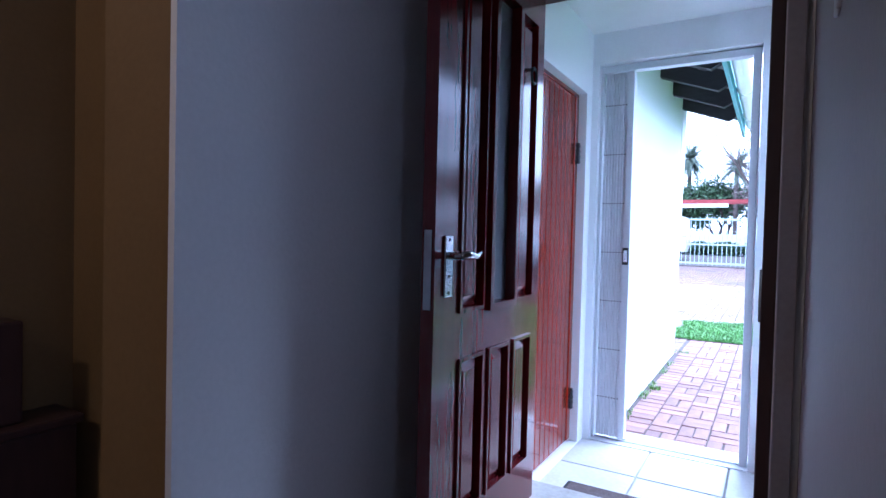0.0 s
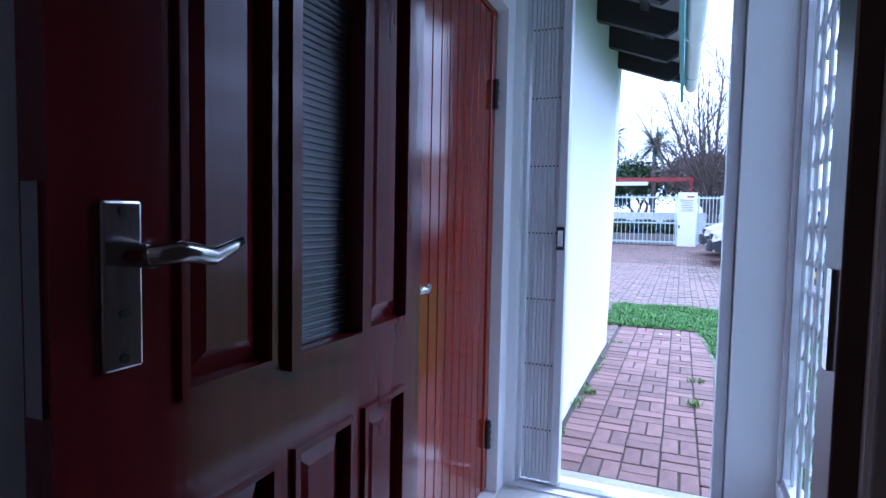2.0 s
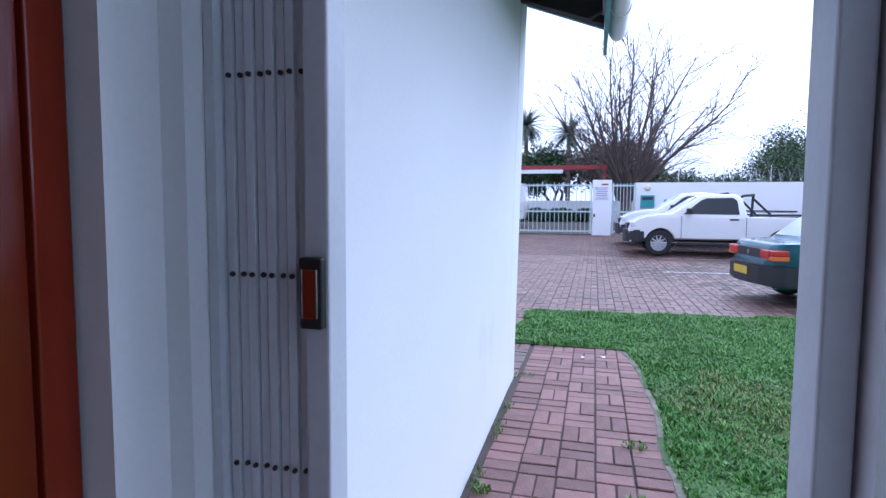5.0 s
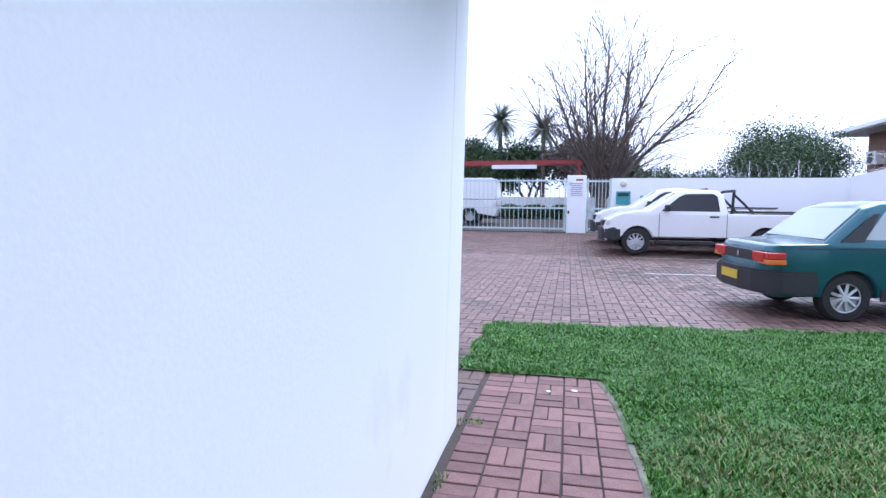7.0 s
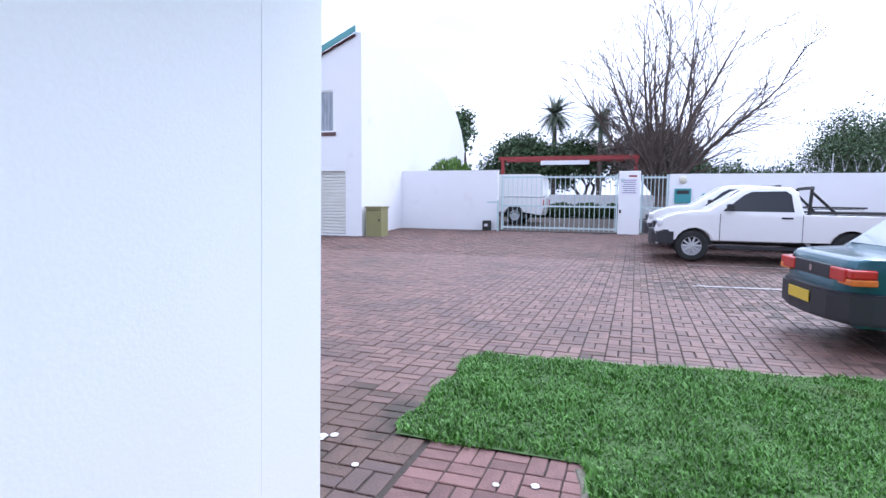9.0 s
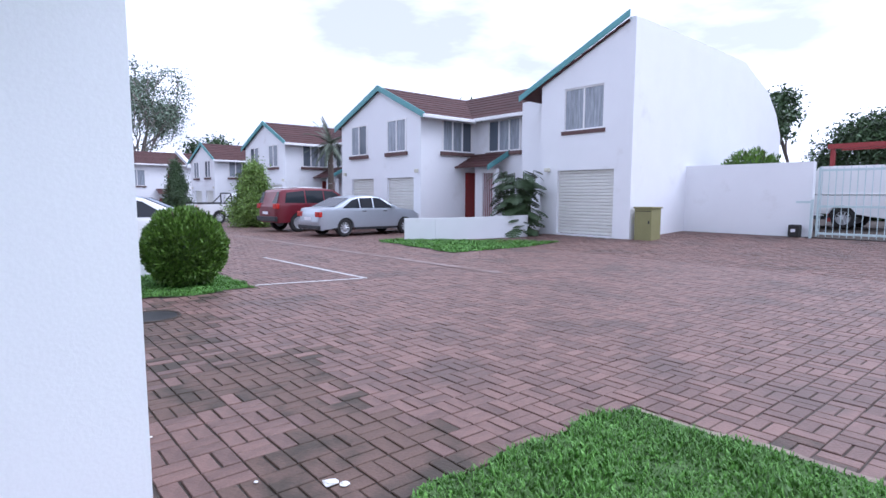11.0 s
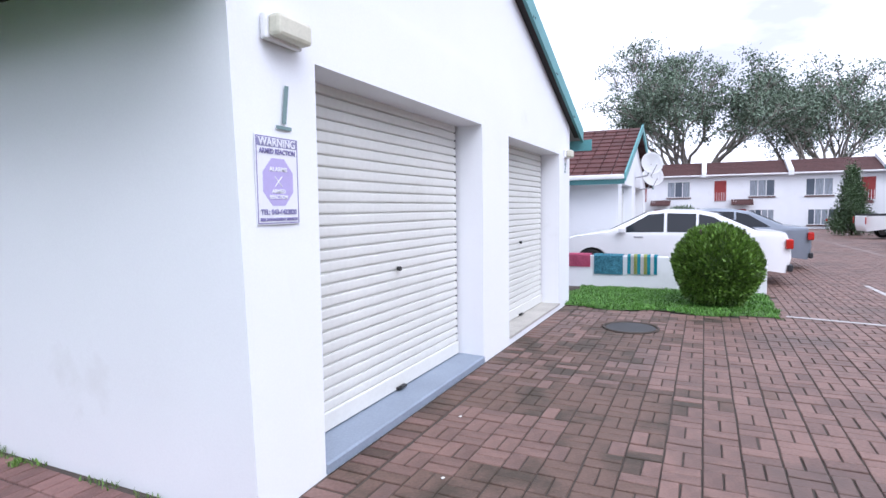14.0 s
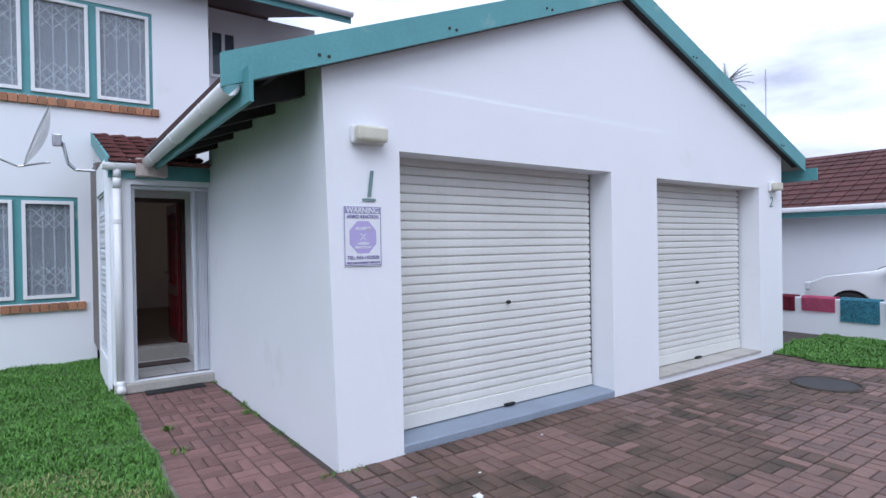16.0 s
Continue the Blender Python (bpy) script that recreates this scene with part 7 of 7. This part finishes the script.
def conifer(at, rad, height, count, mat, seed, label):
    """A loose pointed conifer: leaf sprays in clumps on tiers of short limbs round one stem."""
    g = np.random.default_rng(seed)
    z = rise(at[0], at[1])
    t = thing("conifer", (at[0], at[1], z), label, "conifer")
    part("trunk", rod(fresh(), (at[0], at[1], z - 0.05), (at[0], at[1], z + height * 0.95), 0.07, 0.015, n=7), BARK, t)
    bm, tips = fresh(), []
    for k in range(110):
        f = g.uniform(0.03, 1.0) ** 1.15
        a, r = g.uniform(0, 2 * math.pi), rad * (1 - 0.92 * f ** 1.2) * g.uniform(0.45, 1.05)
        p = Vector((at[0], at[1], z + height * f * 0.86))
        q = p + Vector((r * math.cos(a), r * math.sin(a), 0.16 * height * g.uniform(0.2, 1.0)))
        rod(bm, p, q, 0.018, 0.008, n=4)
        tips += [(*q, 1.0), (*p.lerp(q, 0.6), 0.9)]
    tagged(part("limbs", bm, BARK, t), kind="stuff")
    leaves("crown", tips, count, 0.14 * rad, 0.02 * rad + 0.03, mat, t, seed + 1, 1.3)


LEAFC = material("leaf_yellow_green", (0.17, 0.27, 0.055), 0.55, vary=0.4, scale=1, fine=10, bump=0, island=1.4)
conifer((-24.0, 17.9), 1.2, 2.75, 60000, LEAFC, 72, "bright yellow-green feathery conifer between the driveways")
conifer((-35.5, 17.6), 1.05, 3.7, 30000, LEAF, 73, "dark green columnar conifer along the lane")
mound("shrub", (-21.0, 9.6), 0.9, 0.75, 5000, 0.08, LEAFG, 74, "loose grey-green shrub beside the garages")
for x, r, sd in ((-5.6, 0.7, 75), (-4.3, 0.9, 76), (-2.9, 0.7, 78), (-1.6, 0.8, 79), (-0.2, 0.6, 70)):
    mound("shrub", (x, 35.3), r, 0.34, 2600, 0.13, LEAF, sd, "low dark strappy shrub before the street wall")
mound("shrub", (-6.4, 28.2), 1.1, 1.35, 4500, 0.10, LEAFB, 77, "leafy shrub showing above the boundary wall")


def palm(at, height, seed, label, fr=1.7, count=26):
    g = np.random.default_rng(seed)
    z = rise(at[0], at[1])
    t = thing("palm_tree", (at[0], at[1], z), label, "palm tree", "palms")
    top = Vector((at[0], at[1], z + height))
    bm = fresh()
    for k in range(8):
        rod(bm, (at[0], at[1], z + height * k / 8), (at[0], at[1], z + height * (k + 1) / 8 - 0.02), 0.20 - 0.008 * k, 0.185 - 0.008 * k, n=9)
    part("trunk", bm, BARK, t)
    v, f = [], []
    for k in range(count):
        a, el = g.uniform(0, 2 * math.pi), g.uniform(-1.0, 1.35)
        d = Vector((math.cos(a) * math.cos(el), math.sin(a) * math.cos(el), math.sin(el)))
        side = Vector((-math.sin(a), math.cos(a), 0))
        p = top.copy()
        for j in range(12):
            q = p + d * fr / 12
            for s in (-1, 1):
                tip = p + side * s * fr * 0.22 * (1 - j / 14) + d * 0.22 * fr - Vector((0, 0, 0.06))
                i = len(v)
                v += [tuple(p), tuple(q), tuple(tip)]
                f.append((i, i + 1, i + 2))
            d = (d + Vector((0, 0, -0.06))).normalized()
            p = q
    b = base_of(t)
    v = [(x - b.x, y - b.y, w - b.z) for x, y, w in v]
    ob = raw("crown", v, f, FROND)
    ob.parent = t
    tagged(ob, kind="stuff")


palm((-4.7, 45), 6.7, 81, "palm tree with stiff fronds beyond the street", 1.6, 80)
palm((-1.7, 45), 6.0, 82, "palm tree with stiff fronds beyond the street", 1.6, 80)
palm((-26, 23.0), 4.3, 83, "palm between two white houses", 1.5)
palm(PALM_BACK, 11.6, 84, "palm tree top showing above the garage roof", 1.5, 24)

# large split-leaf plant by the tall house
mp = thing("split_leaf_plant", (-11.75, 22.4, 0.1), "large dark split-leaf plant against the white wall", "plant")
g = np.random.default_rng(91)
for k in range(150):
    a, rr, hh = g.uniform(0, 2 * math.pi), g.uniform(0.1, 0.68), g.uniform(0.3, 2.25)
    root = Vector((-11.75 + 0.2 * math.cos(a), 22.4 + 0.3 * math.sin(a), 0.1))
    tip = Vector((-11.75 + rr * math.cos(a), 22.4 + 0.8 * rr * math.sin(a), 0.1 + hh))
    part("stalk", rod(fresh(), root, tip, 0.025, 0.012, n=5), LEAF, mp)
    out = Vector((math.cos(a), math.sin(a), -0.25 + g.uniform(-0.3, 0.3))).normalized()
    side = out.cross(Vector((0, 0, 1))).normalized()
    ln = g.uniform(0.32, 0.52)
    bm = fresh()
    spine = [bm.verts.new(tip + out * ln * j / 7 - Vector((0, 0, 0.12 * ln * (j / 7) ** 2 * 3))) for j in range(8)]
    for s in (-1, 1):
        for j in range(7):
            w = ln * 0.62 * math.sin(math.pi * (j + 0.8) / 8)
            q = [bm.verts.new(spine[j].co.lerp(spine[j + 1].co, f) + side * s * w * g.uniform(0.85, 1.05) - Vector((0, 0, 0.12 * w))) for f in (0.25, 0.85)]
            bm.faces.new((spine[j], spine[j + 1], q[1], q[0]) if s > 0 else (spine[j], q[0], q[1], spine[j + 1]))
    part("leaf", bm, LEAF, mp)

# aerial mast behind the garage roof
am = thing("aerial", MAST, "thin television aerial mast behind the roofs", "aerial")
part("mast", rod(fresh(), MAST, (MAST[0], MAST[1], MAST[2] + 11.8), 0.03, n=6), CHROME, am)
bm = fresh()
for k in range(6):
    rod(bm, (MAST[0] - 0.22, MAST[1], MAST[2] + 10.6 + 0.14 * k), (MAST[0] + 0.22, MAST[1], MAST[2] + 10.6 + 0.14 * k), 0.015, n=4)
part("rods", bm, CHROME, am)


# ---- porch tiles ----
tile_floor = bpy.data.objects["floor_porch"]
me = mesh_of("tile", box(fresh(), (-0.195, -0.195, -0.01), (0.195, 0.195, 0.0), 0.004), FLOORT)
for i in range(3):
    for j in range(4):
        x, y = -0.225 + 0.40 * i, 4.52 - 0.40 * j
        if x < 0.6 and y > 3.5:
            w = min(0.195, 0.622 - x)
            if w < 0.19:
                x, sx = (x - 0.195 + 0.622) / 2, (0.622 - x + 0.195) / 0.39
            else:
                sx = 1.0
            ob = piece("tile", me, (x, y, 0.106), tile_floor)
            ob.scale[0] = sx

# ---- brick paving ----
M = 0.225


def brick_mesh(name, lx, ly, mat):
    bm = fresh()
    a, b, c = lx / 2 - 0.0055, ly / 2 - 0.0055, 0.004
    lo = [bm.verts.new((sx * a, sy * b, -0.03)) for sx, sy in ((-1, -1), (1, -1), (1, 1), (-1, 1))]
    mi = [bm.verts.new((sx * a, sy * b, -c)) for sx, sy in ((-1, -1), (1, -1), (1, 1), (-1, 1))]
    up = [bm.verts.new((sx * (a - c), sy * (b - c), 0)) for sx, sy in ((-1, -1), (1, -1), (1, 1), (-1, 1))]
    bm.faces.new(up)
    for k in range(4):
        j = (k + 1) % 4
        bm.faces.new((lo[k], lo[j], mi[j], mi[k])), bm.faces.new((mi[k], mi[j], up[j], up[k]))
    return mesh_of(name, bm, mat)


path_me = brick_mesh("brick", M, M / 2, PATHB)
gp = random.Random(4)
path = tagged(thing("paving_path", (0.1, 7, 0), "red clay brick path in basket weave with soldier edges"), kind="structure")
PX = -0.36


def lay(me, x, y, across, parent):
    ob = piece("brick", me, (x + gp.uniform(-0.002, 0.002), y + gp.uniform(-0.002, 0.002), rise(x, y) + gp.uniform(-0.003, 0.003)), parent, (0 if across else math.pi / 2) + gp.uniform(-0.012, 0.012))
    ob.rotation_euler[0], ob.rotation_euler[1] = gp.uniform(-0.008, 0.008), gp.uniform(-0.008, 0.008)
    return ob


SX = 0.188
for row in range(21):
    y = 5.03 + M * (row + 0.5) - 0.04
    if y > 9.6:
        break
    for col in range(5):
        x = PX + 0.1875 * 0 + M * 0.86 * 0 + 0.19 * (col + 0.5)
        if col in (0, 4) or (row + col) % 2:
            for k in (-1, 1):
                ob = lay(path_me, x, y + k * M / 4, True, path)
                ob.scale[0] = 0.19 / M
        else:
            for k in (-1, 1):
                ob = lay(path_me, x + k * 0.19 / 4, y, False, path)
                ob.scale[1] = 0.19 / M

drive = tagged(thing("paving_yard", (-3, 15, 0), "worn reddish-brown clay brick yard paving with dark stains"), kind="structure")
M = 0.216
near_me = brick_mesh("brick", M, M / 2, PAVER_ONE)
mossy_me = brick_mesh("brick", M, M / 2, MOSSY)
gm = random.Random(12)


def dark_brick(x, y):
    """Whether this brick is dark: damp moss, thick along the garage, in drifts; also darker round the parked cars."""
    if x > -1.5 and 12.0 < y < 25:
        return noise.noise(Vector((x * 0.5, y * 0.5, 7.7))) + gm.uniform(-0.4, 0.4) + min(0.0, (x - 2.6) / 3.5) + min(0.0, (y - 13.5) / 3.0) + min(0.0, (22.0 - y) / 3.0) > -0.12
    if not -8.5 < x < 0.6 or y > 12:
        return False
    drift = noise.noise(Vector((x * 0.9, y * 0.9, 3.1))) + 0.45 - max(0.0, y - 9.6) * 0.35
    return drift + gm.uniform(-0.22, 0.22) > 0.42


quads = []


def blocked(x, y):
    if on_lawn(x, y) or on_strip(x, y) or on_far_lawn(x, y):
        return True
    if -0.38 < x < 0.62 and y < 9.6:
        return True
    if y < 8.37 and -7.4 < x:
        return True
    if y < 8.4 and -20 < x < -12.5:
        return True
    return False


count = 0
for i in range(-256, 48):
    for j in range(0, 88):
        cx, cy = -0.39 + M * (i + 0.5), 8.605 + M * (j + 0.5)
        if cx < -25 and (cy < 8.7 or cy > 19.5):
            continue
        if cy > 26.45 or cx > 9.3 or blocked(cx, cy):
            continue
        flip = (i + j) % 2
        for k in (-1, 1):
            x, y = (cx, cy + k * M / 4) if flip else (cx + k * M / 4, cy)
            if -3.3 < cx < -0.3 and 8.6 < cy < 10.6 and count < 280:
                lay(mossy_me if dark_brick(x, y) else near_me, x, y, bool(flip), drive)
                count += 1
            else:
                quads.append((x, y, flip))
# soldier course along the garage front
for i in range(62):
    x = -0.44 - 0.1125 * i
    quads.append((x, 8.484, 0))
q = np.array(quads)
n = len(q)
g = np.random.default_rng(9)
hx, hy = np.where(q[:, 2] > 0, M / 2, M / 4) - 0.0062, np.where(q[:, 2] > 0, M / 4, M / 2) - 0.0062
cz = np.array([rise(a, b) for a, b in q[:, :2]]) + g.uniform(-0.003, 0.003, n)
tx, ty = g.uniform(-0.008, 0.008, n), g.uniform(-0.008, 0.008, n)
cxs, cys = q[:, 0] + g.uniform(-0.0025, 0.0025, n), q[:, 1] + g.uniform(-0.0025, 0.0025, n)
ring = []
for inset, dz in ((0.0, -0.03), (0.0, -0.004), (0.004, 0.0)):
    for sx, sy in ((-1, -1), (1, -1), (1, 1), (-1, 1)):
        ox, oy = sx * (hx - inset), sy * (hy - inset)
        ring.append(np.stack([cxs + ox, cys + oy, cz + dz + ox * tx + oy * ty], 1))
v = np.concatenate(ring)
i = np.arange(n)
faces = [np.stack([i + 8 * n, i + 9 * n, i + 10 * n, i + 11 * n], 1)]
for lev in (0, 4):
    for k in range(4):
        a, b = lev + k, lev + (k + 1) % 4
        faces.append(np.stack([i + a * n, i + b * n, i + (b + 4) * n, i + (a + 4) * n], 1))
v = v - np.array([-3.0, 15.0, 0.0])
dark = np.array([dark_brick(a, b) for a, b in q[:, :2]])
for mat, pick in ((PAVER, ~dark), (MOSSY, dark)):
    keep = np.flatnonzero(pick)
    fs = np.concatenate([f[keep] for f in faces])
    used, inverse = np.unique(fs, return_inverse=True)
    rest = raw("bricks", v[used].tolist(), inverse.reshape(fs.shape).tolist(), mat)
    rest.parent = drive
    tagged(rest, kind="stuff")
